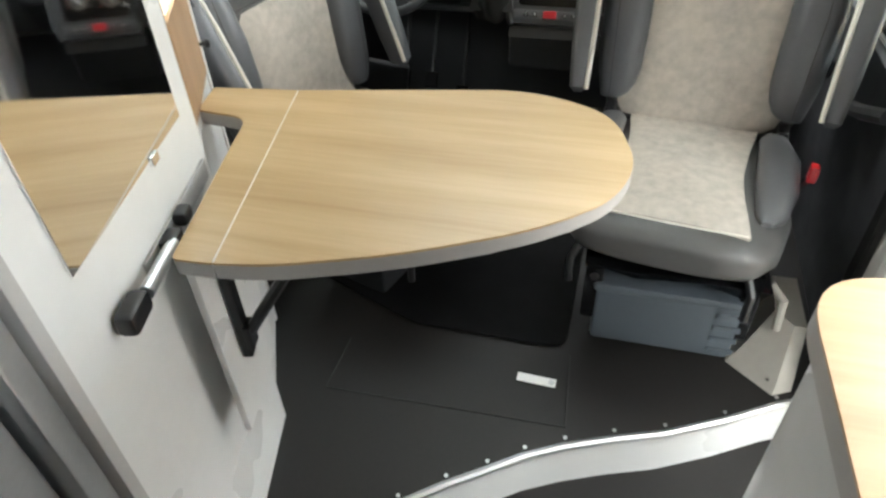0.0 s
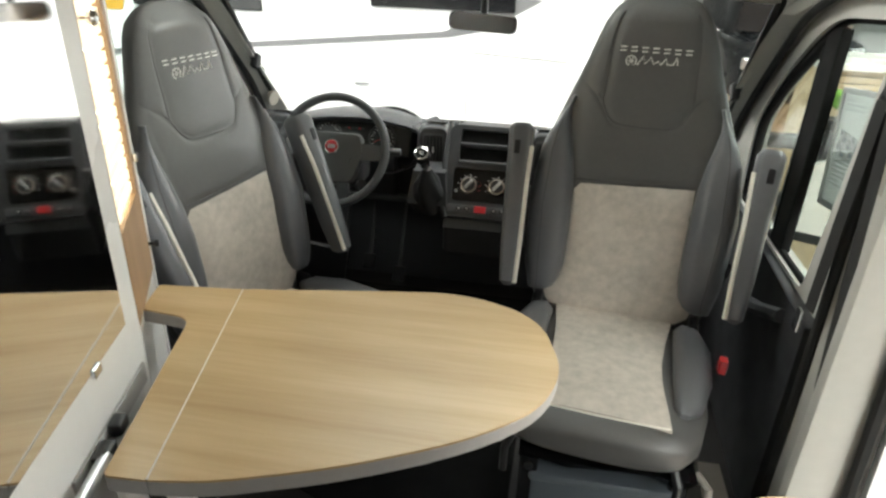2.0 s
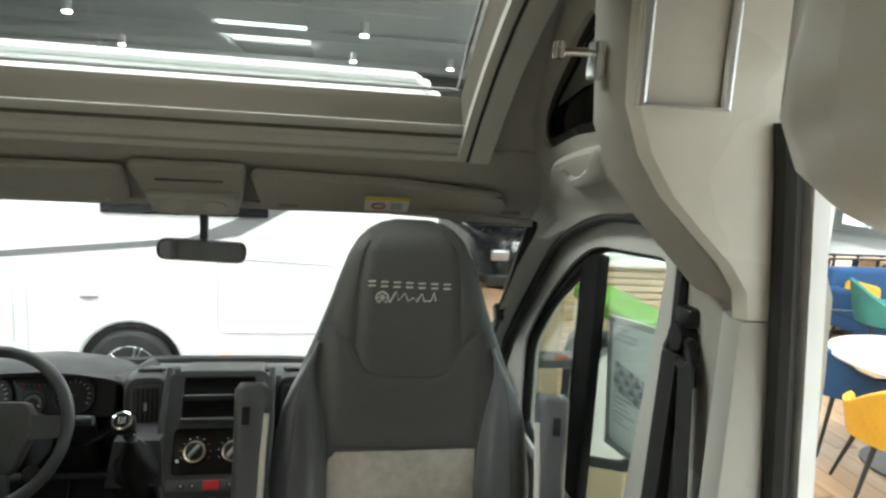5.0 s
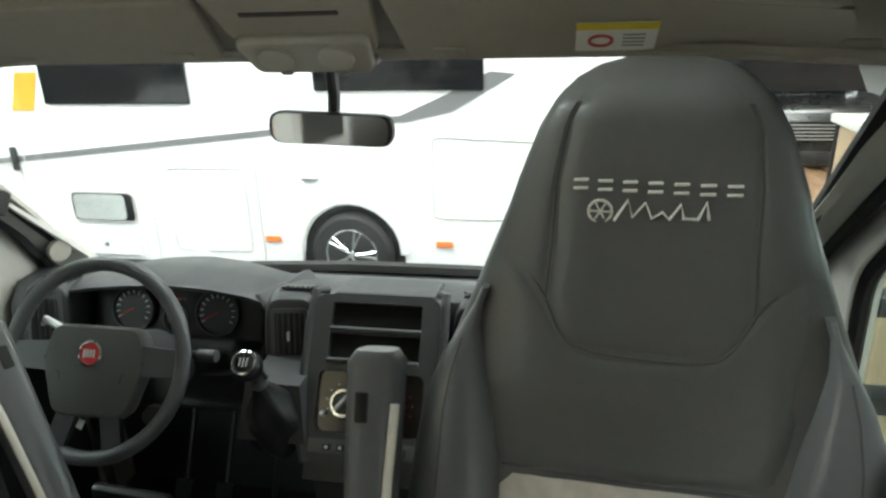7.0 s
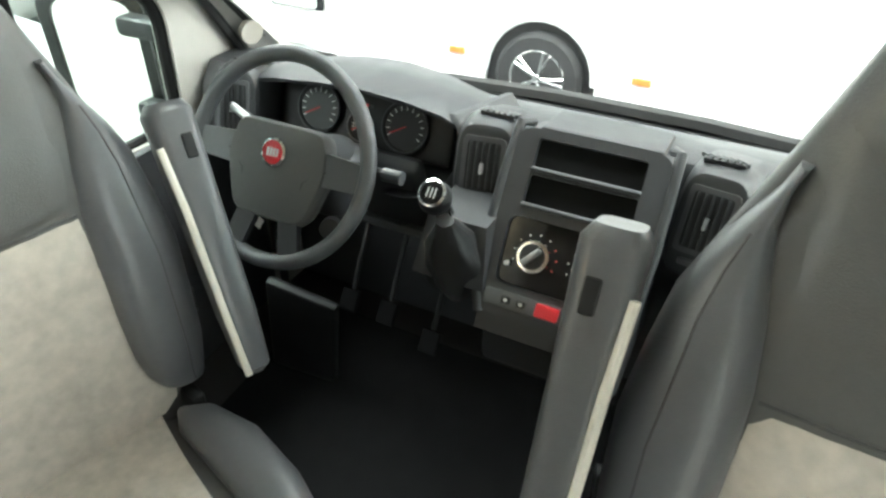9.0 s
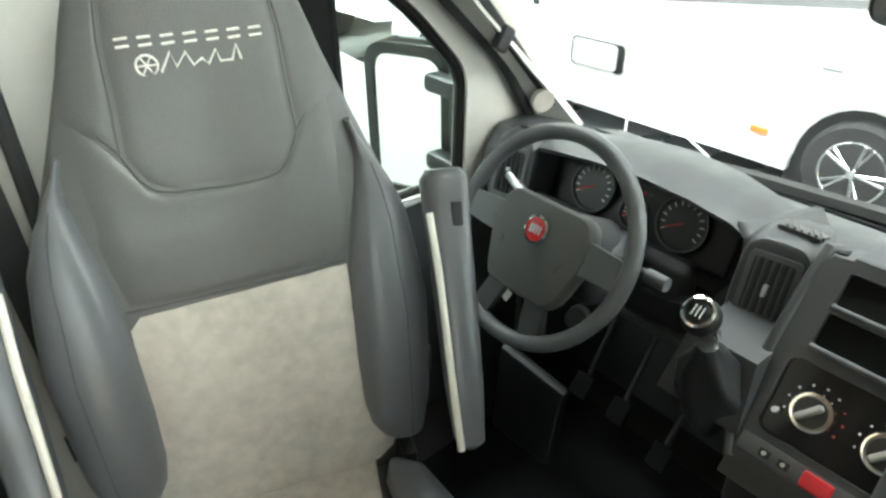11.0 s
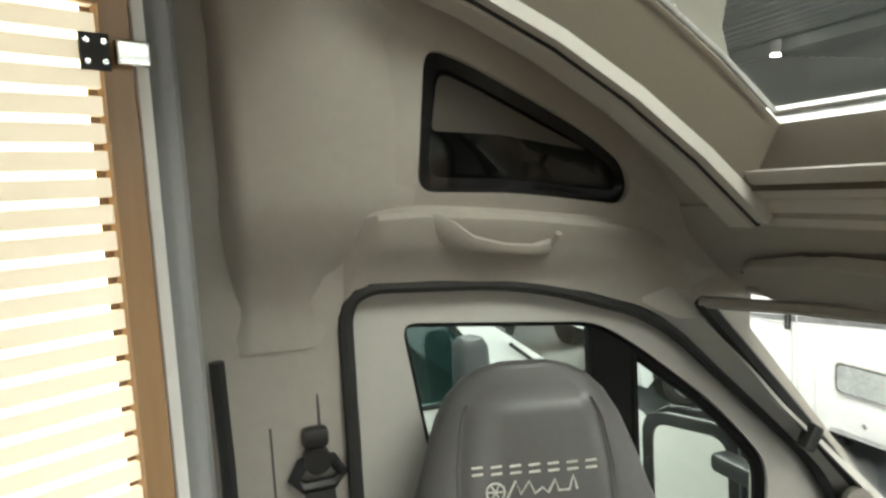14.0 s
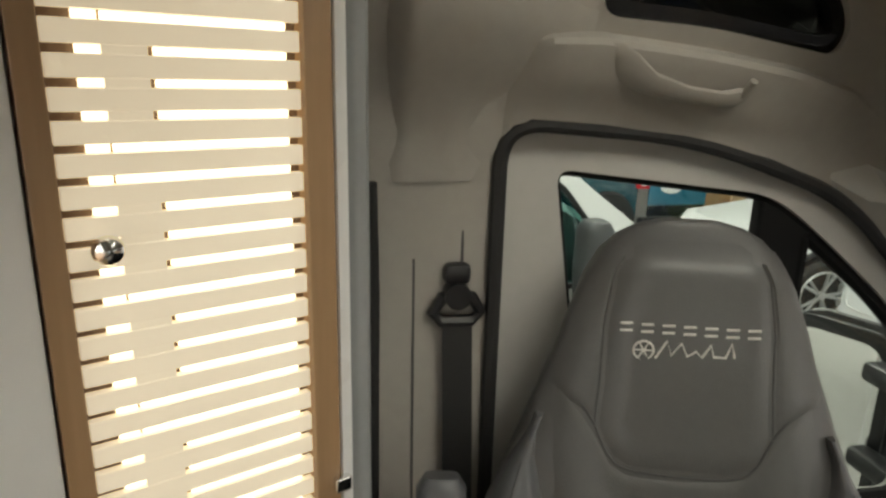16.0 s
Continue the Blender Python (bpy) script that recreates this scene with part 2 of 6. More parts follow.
def box(sx, sy, sz, x=0, y=0, z=0, bevel=0.0, seg=2, m=None, bm=None):
    """A box with its centre at x, y, z."""
    made = bmesh.new()
    bmesh.ops.create_cube(made, size=1)
    bmesh.ops.scale(made, vec=(sx, sy, sz), verts=made.verts)
    if bevel:
        bmesh.ops.bevel(made, geom=made.edges[:], offset=min(bevel, 0.49 * min(sx, sy, sz)), segments=seg, profile=0.5, affect="EDGES")
    bmesh.ops.transform(made, matrix=Matrix.Translation((x, y, z)) @ (m or Matrix()), verts=made.verts)
    return merged(bm, made)


def merged(bm, made):
    if bm is None:
        return made
    me = bpy.data.meshes.new("tmp")
    made.to_mesh(me)
    made.free()
    bm.from_mesh(me)
    bpy.data.meshes.remove(me)
    return bm


def rod(a, b, r, r2=None, n=14, bm=None):
    """A round bar from a to b."""
    a, b = Vector(a), Vector(b)
    made = bmesh.new()
    d = b - a
    bmesh.ops.create_cone(made, cap_ends=True, segments=n, radius1=r, radius2=r if r2 is None else r2, depth=d.length)
    bmesh.ops.transform(made, matrix=Matrix.Translation((a + b) / 2) @ d.to_track_quat("Z", "Y").to_matrix().to_4x4(), verts=made.verts)
    return merged(bm, made)


def tube(points, r, n=8, closed=False, bm=None, flat=1.0):
    """A bar of round section swept along points."""
    made = bmesh.new()
    pts = [Vector(p) for p in points]
    rings, up = [], Vector((0, 0, 1))
    for i, p in enumerate(pts):
        a = pts[i - 1] if (i or closed) else p
        b = pts[(i + 1) % len(pts)] if (i + 1 < len(pts) or closed) else p
        d = (b - a).normalized()
        if i == 0:
            up = d.orthogonal().normalized()
        side = d.cross(up).normalized()
        up = side.cross(d).normalized()
        rings.append([made.verts.new(p + r * (math.cos(k * math.tau / n) * side + flat * math.sin(k * math.tau / n) * up)) for k in range(n)])
    count = len(rings) if closed else len(rings) - 1
    for i in range(count):
        q0, q1 = rings[i], rings[(i + 1) % len(rings)]
        for k in range(n):
            made.faces.new((q0[k], q0[(k + 1) % n], q1[(k + 1) % n], q1[k]))
    if not closed:
        made.faces.new(rings[0])
        made.faces.new(rings[-1])
    return merged(bm, made)


def lathe(profile, n=32, bm=None, m=None):
    """Turns a profile of (radius, height) about z."""
    made = bmesh.new()
    rings = [[made.verts.new((r * math.cos(k * math.tau / n), r * math.sin(k * math.tau / n), z)) for k in range(n)] for r, z in profile]
    for q0, q1 in zip(rings, rings[1:]):
        for k in range(n):
            made.faces.new((q0[k], q0[(k + 1) % n], q1[(k + 1) % n], q1[k]))
    made.faces.new(rings[0])
    made.faces.new(rings[-1])
    bmesh.ops.remove_doubles(made, verts=made.verts, dist=1e-5)
    if m is not None:
        bmesh.ops.transform(made, matrix=m, verts=made.verts)
    return merged(bm, made)


def rounded(points, r=0.03, seg=5):
    """A closed outline with its corners rounded."""
    out, n = [], len(points)
    for i in range(n):
        p, a, b = Vector(points[i][:2]), Vector(points[i - 1][:2]), Vector(points[(i + 1) % n][:2])
        rr = points[i][2] if len(points[i]) > 2 else r
        if rr <= 0:
            out.append(p)
            continue
        k = min(rr, 0.45 * (a - p).length, 0.45 * (b - p).length)
        s, e = p + (a - p).normalized() * k, p + (b - p).normalized() * k
        for j in range(seg + 1):
            u = j / seg
            out.append((1 - u) ** 2 * s + 2 * u * (1 - u) * p + u * u * e)
    return out


def plate(outer, holes, thick, to3d, offset, bm=None, cuts=0):
    """A panel with openings: the outline and its holes are filled, set into space by to3d(u, v) and thickened along offset."""
    made = bmesh.new()
    for loop in (outer, *holes):
        vs = [made.verts.new((p[0], p[1], 0)) for p in loop]
        for i in range(len(vs)):
            made.edges.new((vs[i - 1], vs[i]))
    bmesh.ops.triangle_fill(made, use_beauty=True, use_dissolve=False, edges=made.edges[:])
    if cuts:
        lo = min(p[1] for p in outer)
        hi = max(p[1] for p in outer)
        for i in range(1, cuts):
            bmesh.ops.bisect_plane(made, geom=made.verts[:] + made.edges[:] + made.faces[:], plane_co=(0, lo + (hi - lo) * i / cuts, 0), plane_no=(0, 1, 0))
    for v in made.verts:
        v.co = to3d(v.co.x, v.co.y)
    got = bmesh.ops.extrude_face_region(made, geom=made.faces[:])
    off = Vector(offset).normalized() * thick
    for v in got["geom"]:
        if isinstance(v, bmesh.types.BMVert):
            v.co += off
    return merged(bm, made)


def slab(outline, z0, z1, bevel=0.0, bm=None, seg=2):
    """A flat prism over an outline in x and y."""
    made = bmesh.new()
    f = made.faces.new([made.verts.new((p[0], p[1], z0)) for p in outline])
    got = bmesh.ops.extrude_face_region(made, geom=[f])
    top = [v for v in got["geom"] if isinstance(v, bmesh.types.BMVert)]
    for v in top:
        v.co.z = z1
    if bevel:
        es = [e for e in made.edges if abs(e.verts[0].co.z - e.verts[1].co.z) < 1e-6]
        bmesh.ops.bevel(made, geom=es, offset=bevel, segments=seg, profile=0.5, affect="EDGES")
    return merged(bm, made)


def loft(rings, caps=True, bm=None):
    """A skin over rings of equally many points."""
    made = bmesh.new()
    vs = [[made.verts.new(p) for p in r] for r in rings]
    n = len(vs[0])
    for q0, q1 in zip(vs, vs[1:]):
        for k in range(n):
            made.faces.new((q0[k], q0[(k + 1) % n], q1[(k + 1) % n], q1[k]))
    if caps:
        made.faces.new(vs[0])
        made.faces.new(vs[-1])
    return merged(bm, made)


def strip(rows, thick=0.0, off=(0, 0, 1), bm=None):
    """An open skin over rows of points, thickened along off."""
    made = bmesh.new()
    vs = [[made.verts.new(p) for p in r] for r in rows]
    for q0, q1 in zip(vs, vs[1:]):
        for a, b, c, d in zip(q0, q0[1:], q1[1:], q1):
            made.faces.new((a, b, c, d))
    if thick:
        got = bmesh.ops.extrude_face_region(made, geom=made.faces[:])
        o = Vector(off).normalized() * thick
        for v in got["geom"]:
            if isinstance(v, bmesh.types.BMVert):
                v.co += o
    return merged(bm, made)


def super_ring(cx, cy, z, a, b, n=28, e=3.0):
    """A rounded-rectangle ring at height z."""
    out = []
    for k in range(n):
        t = k * math.tau / n
        c, s = math.cos(t), math.sin(t)
        out.append(Vector((cx + a * math.copysign(abs(c) ** (2 / e), c), cy + b * math.copysign(abs(s) ** (2 / e), s), z)))
    return out


# ---- van shell ----
def side_x(z):
    """Half width of the cab's inner trim at height z."""
    pts = [(-0.2, 0.955), (0.75, 0.955), (1.36, 0.945), (1.44, 0.93), (1.50, 0.895), (1.54, 0.865), (1.60, 0.825), (1.83, 0.775), (1.93, 0.72), (2.0, 0.60)]
    for (z0, x0), (z1, x1) in zip(pts, pts[1:]):
        if z <= z1:
            return x0 + (x1 - x0) * max(0, (z - z0)) / (z1 - z0)
    return pts[-1][1]


van_floor = thing("floor", "dark grey vinyl floor of the camper van", "floor", kind="structure")
EDGE_LINE = [(-0.45, 0.35), (-0.25, 0.56), (-0.076, 0.719), (0.02, 0.795), (0.108, 0.856), (0.19, 0.915), (0.283, 0.965), (0.40, 1.015), (0.523, 1.06), (0.67, 1.135), (0.802, 1.214), (0.96, 1.29)]
outline = EDGE_LINE + [(0.96, 2.75), (-0.96, 2.75), (-0.96, 0.35)]
part("raised_floor", slab(outline, -0.03, 0.0), CARPET, van_floor, smooth=False)
part("step_floor", box(2.0, 3.2, 0.03, 0.0, -0.3, -0.185), CARPET, van_floor, smooth=False)
part("step_riser", strip([[(x, y - 0.002, z) for x, y in EDGE_LINE] for z in (-0.17, -0.028)], 0.012, (0, 1, 0)), WHITE, van_floor, "white step riser")
part("edge_trim", tube([(x, y - 0.004, -0.006) for x, y in EDGE_LINE], 0.011, 8), ALU, van_floor, "pale metal edge trim")
for i in range(1, len(EDGE_LINE) - 1):
    x, y = EDGE_LINE[i]
    part("rivet", rod((x, y + 0.018, 0.0), (x, y + 0.018, 0.0025), 0.005), ALU, van_floor)
HATCH_FLOOR = [(-0.361, 1.178), (-0.364, 0.994), (0.278, 1.014), (0.266, 1.256)]
for a, b in zip(HATCH_FLOOR, HATCH_FLOOR[1:]):
    part("floor_joint", rod((*a, 0.0005), (*b, 0.0005), 0.0022, n=6), RUBBER, van_floor)
floor_mat = thing("floor_mat", "black rubber mat on the cab floor", "mat")
part("mat_sheet", slab(rounded([(-0.20, 1.27), (0.25, 1.27), (0.28, 2.6), (-0.80, 2.6), (-0.75, 1.5)], 0.05), 0.004, 0.012, 0.003), MAT_BLACK, floor_mat)
tag_card = thing("white_tag", "small white label tag lying on the floor", "label")
part("tag_card", box(0.105, 0.028, 0.003, bevel=0.001, m=pose(0, 0, 0, 0, 0, -2)), PAPER, tag_card, m=pose(0.187, 1.145, 0.003))
part("tag_stud", rod((0.228, 1.1435, 0.003), (0.228, 1.1435, 0.0065), 0.008), ALU, tag_card)


def side_plate(name, outer, holes, sx, depth, mt, parent, inset=0.0, label=""):
    """A trim panel of the cab side following the side's curve; sx -1 left, 1 right."""
    bm = plate(outer, holes, depth, lambda y, z: Vector((sx * (side_x(z) + inset), y, z)), (sx, 0, 0), cuts=18)
    return part(name, bm, mt, parent, label)


DOOR = rounded([(1.444, -0.1, 0), (1.449, 1.462, 0.07), (1.78, 1.436, 0.12), (2.08, 1.335, 0.10), (2.48, 0.965, 0.06), (2.60, 0.79, 0.05), (2.62, -0.1, 0)], 0.05, 7)
DOOR_IN = rounded([(1.434, -0.08, 0), (1.439, 1.472, 0.07), (1.78, 1.446, 0.12), (2.085, 1.345, 0.10), (2.487, 0.973, 0.06), (2.607, 0.797, 0.05), (2.625, -0.08, 0)], 0.05, 7)
QUARTER = rounded([(1.562, 1.822, 0.035), (1.553, 1.61, 0.03), (1.72, 1.600, 0.05), (1.947, 1.566, 0.04), (1.930, 1.636, 0.05), (1.85, 1.692, 0.06), (1.75, 1.742, 0.06), (1.64, 1.795, 0.05)], 0.04, 6)
QUARTER_IN = rounded([(1.583, 1.797, 0.025), (1.575, 1.632, 0.025), (1.72, 1.622, 0.05), (1.922, 1.591, 0.03), (1.908, 1.632, 0.04), (1.84, 1.676, 0.06), (1.745, 1.722, 0.06), (1.64, 1.773, 0.05)], 0.04, 6)
def at(table, u):
    """Straight interpolation in rows of (u, value)."""
    for (a, p), (b, q) in zip(table, table[1:]):
        if u <= b:
            return p + (q - p) * max(0.0, u - a) / (b - a)
    return table[-1][1]


def ease(u):
    u = min(1.0, max(0.0, u))
    return u * u * (3 - 2 * u)


SWELL_TOP = [(1.44, 1.560), (1.455, 1.580), (1.475, 1.588), (1.56, 1.590), (1.71, 1.576), (1.88, 1.553), (2.01, 1.522), (2.15, 1.462)]
SWELL_LOW = [(1.44, 1.36), (1.455, 1.44), (1.48, 1.466), (1.61, 1.458), (1.76, 1.438), (1.91, 1.405), (2.08, 1.345), (2.15, 1.31)]

shell = {}
for sx, side in ((-1, "left"), (1, "right")):
    wall = thing("wall_" + side, "grey-beige inner trim of the camper cab side", "wall", kind="structure")
    shell[side] = wall
    top = 1.97
    # everything above and round the door opening
    outer = [(1.20, 0.0), (1.20, top)] + [(2.02, top), (2.32, 1.45), (2.32, 1.28), (2.60, 0.95), (2.76, 0.75), (2.76, -0.1), (2.62, -0.1)] + [tuple(p) for p in reversed(DOOR[1:-1])] + [(1.455, -0.1), (1.20, -0.1)]
    side_plate("side_trim", outer, [QUARTER], sx, 0.07, TRIM, wall)
    # door seal
    ring = [Vector((sx * (side_x(p[1]) - 0.004), p[0], p[1])) for p in DOOR]
    part("door_seal", tube(ring, 0.013, 8), RUBBER, wall, "black rubber door seal")
    # swelling over the door with the grab handle
    rows = []
    for i in range(31):
        u = i / 30
        y = 1.44 + 0.71 * u
        zt, zb = at(SWELL_TOP, y), at(SWELL_LOW, y)
        lift = 0.034 * ease(u / 0.07) * (1 - 0.75 * ease((u - 0.55) / 0.45))
        row = []
        for j in range(15):
            v = j / 14
            z = zt + (zb - zt) * v
            out = lift * min(1.0, v / 0.16) ** 0.5 * (1 - 0.55 * ease((v - 0.45) / 0.55))
            row.append((sx * (side_x(z) + 0.003 - out), y, z))
        rows.append(row)
    part("door_top_swelling", strip(rows), TRIM, wall)
    def grip(y, z, out):
        return (sx * (side_x(z) - out), y, z)
    part("grab_handle", loft([[grip(y + r * 0.45 * math.cos(k * math.tau / 10), z + r * math.sin(k * math.tau / 10), o + 0.010 * math.cos(k * math.tau / 10)) for k in range(10)] for y, z, r, o in ((1.560, 1.566, 0.010, 0.016), (1.580, 1.556, 0.020, 0.026), (1.605, 1.541, 0.022, 0.034), (1.64, 1.522, 0.016, 0.040), (1.70, 1.508, 0.012, 0.042), (1.76, 1.501, 0.012, 0.040), (1.79, 1.503, 0.016, 0.034), (1.806, 1.506, 0.012, 0.016))]), TRIM, wall, "moulded grab handle")
    part("clothes_hook", rod(grip(1.797, 1.506, 0.04), grip(1.799, 1.528, 0.045), 0.006), TRIM, wall)
    # small quarter window
    qw = thing("window_quarter", "dark rounded quarter window above the cab door", "window", kind="structure", group="quarter windows")
    bm = plate(QUARTER, [QUARTER_IN], 0.03, lambda y, z: Vector((sx * (side_x(z) + 0.012), y, z)), (sx, 0, 0))
    part("window_frame", bm, GLOSS_BLACK, qw)
    part("pane", plate(QUARTER_IN, [], 0.004, lambda y, z: Vector((sx * (side_x(z) + 0.03), y, z)), (sx, 0, 0)), GLASS_DARK, qw)
    half = rounded([(1.590, 1.788, 0.02), (1.582, 1.702, 0.01), (1.70, 1.694, 0.01), (1.865, 1.662, 0.004), (1.84, 1.674, 0.01), (1.745, 1.719, 0.05), (1.64, 1.769, 0.05)], 0.02, 4)
    part("inner_blind", plate(half, [], 0.002, lambda y, z: Vector((sx * (side_x(z) + 0.020), y, z)), (sx, 0, 0)), BLIND_GREY, qw, "grey folded blind")
    # cab door
    door = thing("door_" + side, "cab door with pale trim and a two-part window", "door", kind="structure")
    dv = 0.05 if sx < 0 else 0.0
    WIN_A = rounded([(1.555, 1.380, 0.03), (1.90 + dv, 1.352 - 0.3 * dv, 0.01), (1.90 + dv, 0.69, 0.01), (1.66, 0.69, 0.03)], 0.02, 4)
    WIN_B = rounded([(1.995 + dv, 1.285 - 0.4 * dv, 0.02), (2.24, 1.115, 0.1), (2.385, 0.955, 0.05), (2.375, 0.675, 0.03), (1.995 + dv, 0.67, 0.01)], 0.02, 4)
    WIN_ALL = rounded([(1.553, 1.382, 0.03), (1.905 + dv, 1.350 - 0.3 * dv, 0.10), (2.05, 1.272, 0.08), (2.245, 1.118, 0.1), (2.388, 0.957, 0.05), (2.378, 0.672, 0.03), (1.658, 0.687, 0.03)], 0.02, 5)
    bm = plate(DOOR_IN, [WIN_ALL], 0.055, lambda y, z: Vector((sx * (side_x(min(z, 1.40)) + 0.012 + 0.012 * max(0, z - 0.7)), y, z)), (sx, 0, 0), cuts=6)
    part("door_frame", bm, TRIM_PALE, door)
    part("door_lower_trim", slab([(sx * 0.93, 1.48), (sx * 0.955, 2.58), (sx * 0.978, 2.58), (sx * 0.978, 1.48)], -0.05, 0.672, 0.008), DASH, door, "black lower door trim")
    part("window_divider", box(0.030, 0.104, 0.67, sx * 0.994, 1.948 + dv, 0.99, 0.008), SLOT_BLACK, door, "black upright between the panes")
    part("pane", plate(WIN_A, [], 0.004, lambda y, z: Vector((sx * 1.0, y, z)), (sx, 0, 0)), GLASS_TINT, door).visible_shadow = False
    part("pane", plate(WIN_B, [], 0.004, lambda y, z: Vector((sx * 1.0, y, z)), (sx, 0, 0)), GLASS_TINT, door).visible_shadow = False
    part("window_seal", tube([(sx * 0.988, p[0], p[1]) for p in WIN_ALL], 0.012, 8, closed=True), SLOT_BLACK, door, "black window seal")
    part("front_pane_frame", tube([(sx * 0.992, p[0], p[1]) for p in WIN_B], 0.016, 8, closed=True), SLOT_BLACK, door, "black frame of the front pane")
    part("door_pull", tube([(sx * 0.925, 1.62, 0.62), (sx * 0.90, 1.72, 0.58), (sx * 0.90, 1.95, 0.50), (sx * 0.925, 2.02, 0.47)], 0.02, 8), DASH_LIGHT, door, "grey door pull")
    # A pillar with its black clip
    part("a_pillar", loft([[(sx * (x + 0.06 * ease((z - 1.30) / 0.10)), y, z) for x, y, z in ((0.945, ys, z), (0.905, ys + 0.035, z), (0.882, yw - 0.035, z), (0.897, yw, z), (0.955, yw + 0.01, z))] for z, ys, yw in (
        (1.41, 1.93, 2.13), (1.33, 2.075, 2.185), (1.22, 2.20, 2.285), (1.12, 2.31, 2.375), (1.03, 2.405, 2.47), (0.95, 2.485, 2.55), (0.86, 2.57, 2.645), (0.76, 2.64, 2.745))]), TRIM_PALE, wall, "pale plastic pillar trim")
    part("pillar_speaker", rod((sx * 0.892, 2.575, 0.86), (sx * 0.907, 2.58, 0.862), 0.030, n=24), TRIM, wall, "round tweeter grille")
    part("pillar_clip", box(0.03, 0.035, 0.06, sx * 0.885, 2.42, 1.04, 0.008, m=pose(0, 0, 0, -35, 0, 0)), BLACK, wall, "black pillar clip")

# B pillars
for sx, side in ((-1, "left"), (1, "right")):
    pil = thing("pillar_" + side, "grey-beige door pillar trim with a belt slot", "pillar", kind="structure")
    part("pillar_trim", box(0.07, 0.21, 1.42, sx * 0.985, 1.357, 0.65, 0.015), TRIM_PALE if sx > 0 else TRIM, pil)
    part("seam", box(0.004, 0.004, 0.8, sx * 0.9490, 1.315, 0.95), SEAM, pil)
    part("belt_slot", box(0.006, 0.006, 0.14, sx * 0.9490, 1.395, 1.26, 0.002), SEAM, pil)
    gx = -0.905 if sx < 0 else 0.955
    part("pillar_gap", tube([(gx, 1.242, 1.37), (gx, 1.245, 1.2), (gx, 1.238, 0.2)], 0.012, 6), RUBBER, pil, "black rubber pillar edge")
    belt = thing("seat_belt", "black seat belt hanging from the door pillar", "seat belt", group="seat belts")
    bx = sx * 0.93
    fy, bz = (0.0, 0.0) if sx < 0 else (0.035, 0.092)
    part("belt_guide", box(0.03, 0.045, 0.035, bx + sx * 0.007, 1.385 + fy, 1.215 + bz, 0.01), BLACK, belt)
    part("belt_loop", tube([(bx, 1.345 + fy, 1.15 + bz), (bx, 1.36 + fy, 1.175 + bz), (bx, 1.385 + fy, 1.18 + bz), (bx, 1.41 + fy, 1.175 + bz), (bx, 1.425 + fy, 1.15 + bz), (bx, 1.41 + fy, 1.135 + bz), (bx, 1.36 + fy, 1.135 + bz)], 0.011, 8, closed=True), BLACK, belt)
    part("belt_anchor", rod((bx - sx * 0.015, 1.385 + fy, 1.18 + bz), (sx * 0.95, 1.385 + fy, 1.18 + bz), 0.022, n=20), BLACK, belt)
    if sx < 0:
        part("webbing", strip([[(bx + 0.004, 1.36 + fy, 1.145 + bz), (bx + 0.004, 1.41 + fy, 1.145 + bz)], [(bx + 0.002, 1.365 + fy, 0.9), (bx + 0.002, 1.418 + fy, 0.9)], [(bx - 0.005, 1.38 + fy, 0.3), (bx - 0.005, 1.43 + fy, 0.3)]], 0.002, (1, 0, 0)), RUBBER, belt)
    else:
        part("webbing", strip([[(0.922, 1.365, 1.24), (0.922, 1.41, 1.24)], [(0.920, 1.318, 0.90), (0.920, 1.362, 0.90)], [(0.918, 1.275, 0.62), (0.918, 1.318, 0.62)], [(0.918, 1.285, 0.575), (0.918, 1.305, 0.575)]], 0.002, (-1, 0, 0)), RUBBER, belt)
        part("webbing", strip([[(0.922, 1.415, 1.24), (0.914, 1.45, 1.24)], [(0.918, 1.42, 1.0), (0.910, 1.455, 1.0)], [(0.916, 1.43, 0.74), (0.908, 1.462, 0.74)]], 0.002, (-1, 0, 0)), RUBBER, belt)
        part("belt_tongue", box(0.008, 0.03, 0.06, 0.910, 1.485, 0.69, 0.003), CHROME, belt, "chrome belt tongue")

# upper swelling of the pillars, ceiling and walls further back
for sx, side in ((1, "right"),):
    rows = []
    prof = ((1.372, 0.95), (1.375, 0.885), (1.41, 0.85), (1.48, 0.778), (1.54, 0.73), (1.61, 0.70), (1.72, 0.692), (1.83, 0.69), (1.98, 0.66))
    fine = [(z0 + (z1 - z0) * k / 4, x0 + (x1 - x0) * k / 4) for (z0, x0), (z1, x1) in zip(prof[1:], prof[2:]) for k in range(4)]
    for z, x in [prof[0]] + fine + [prof[-1]]:
        sh = 0.0
        w = max(side_x(z) + 0.003, x)
        q = min(1, max(0, (z - 1.43) / 0.16))
        ye = 1.44 + 0.095 * q * q * (3 - 2 * q)
        rows.append([(sx * (x + 0.10), 1.222 + sh, z), (sx * (x + 0.015), 1.226 + sh, z), (sx * x, 1.25 + sh, z), (sx * x, 1.33 + sh * 0.5, z), (sx * (x + 0.25 * (w - x)), 1.37 + 0.3 * (ye - 1.44), z), (sx * (x + 0.75 * (w - x)), 1.41 + 0.6 * (ye - 1.44), z), (sx * w, ye, z)])
    part("pillar_head", strip(rows, 0.02, (sx, 0, 0)), TRIM, shell[side])
rows = []
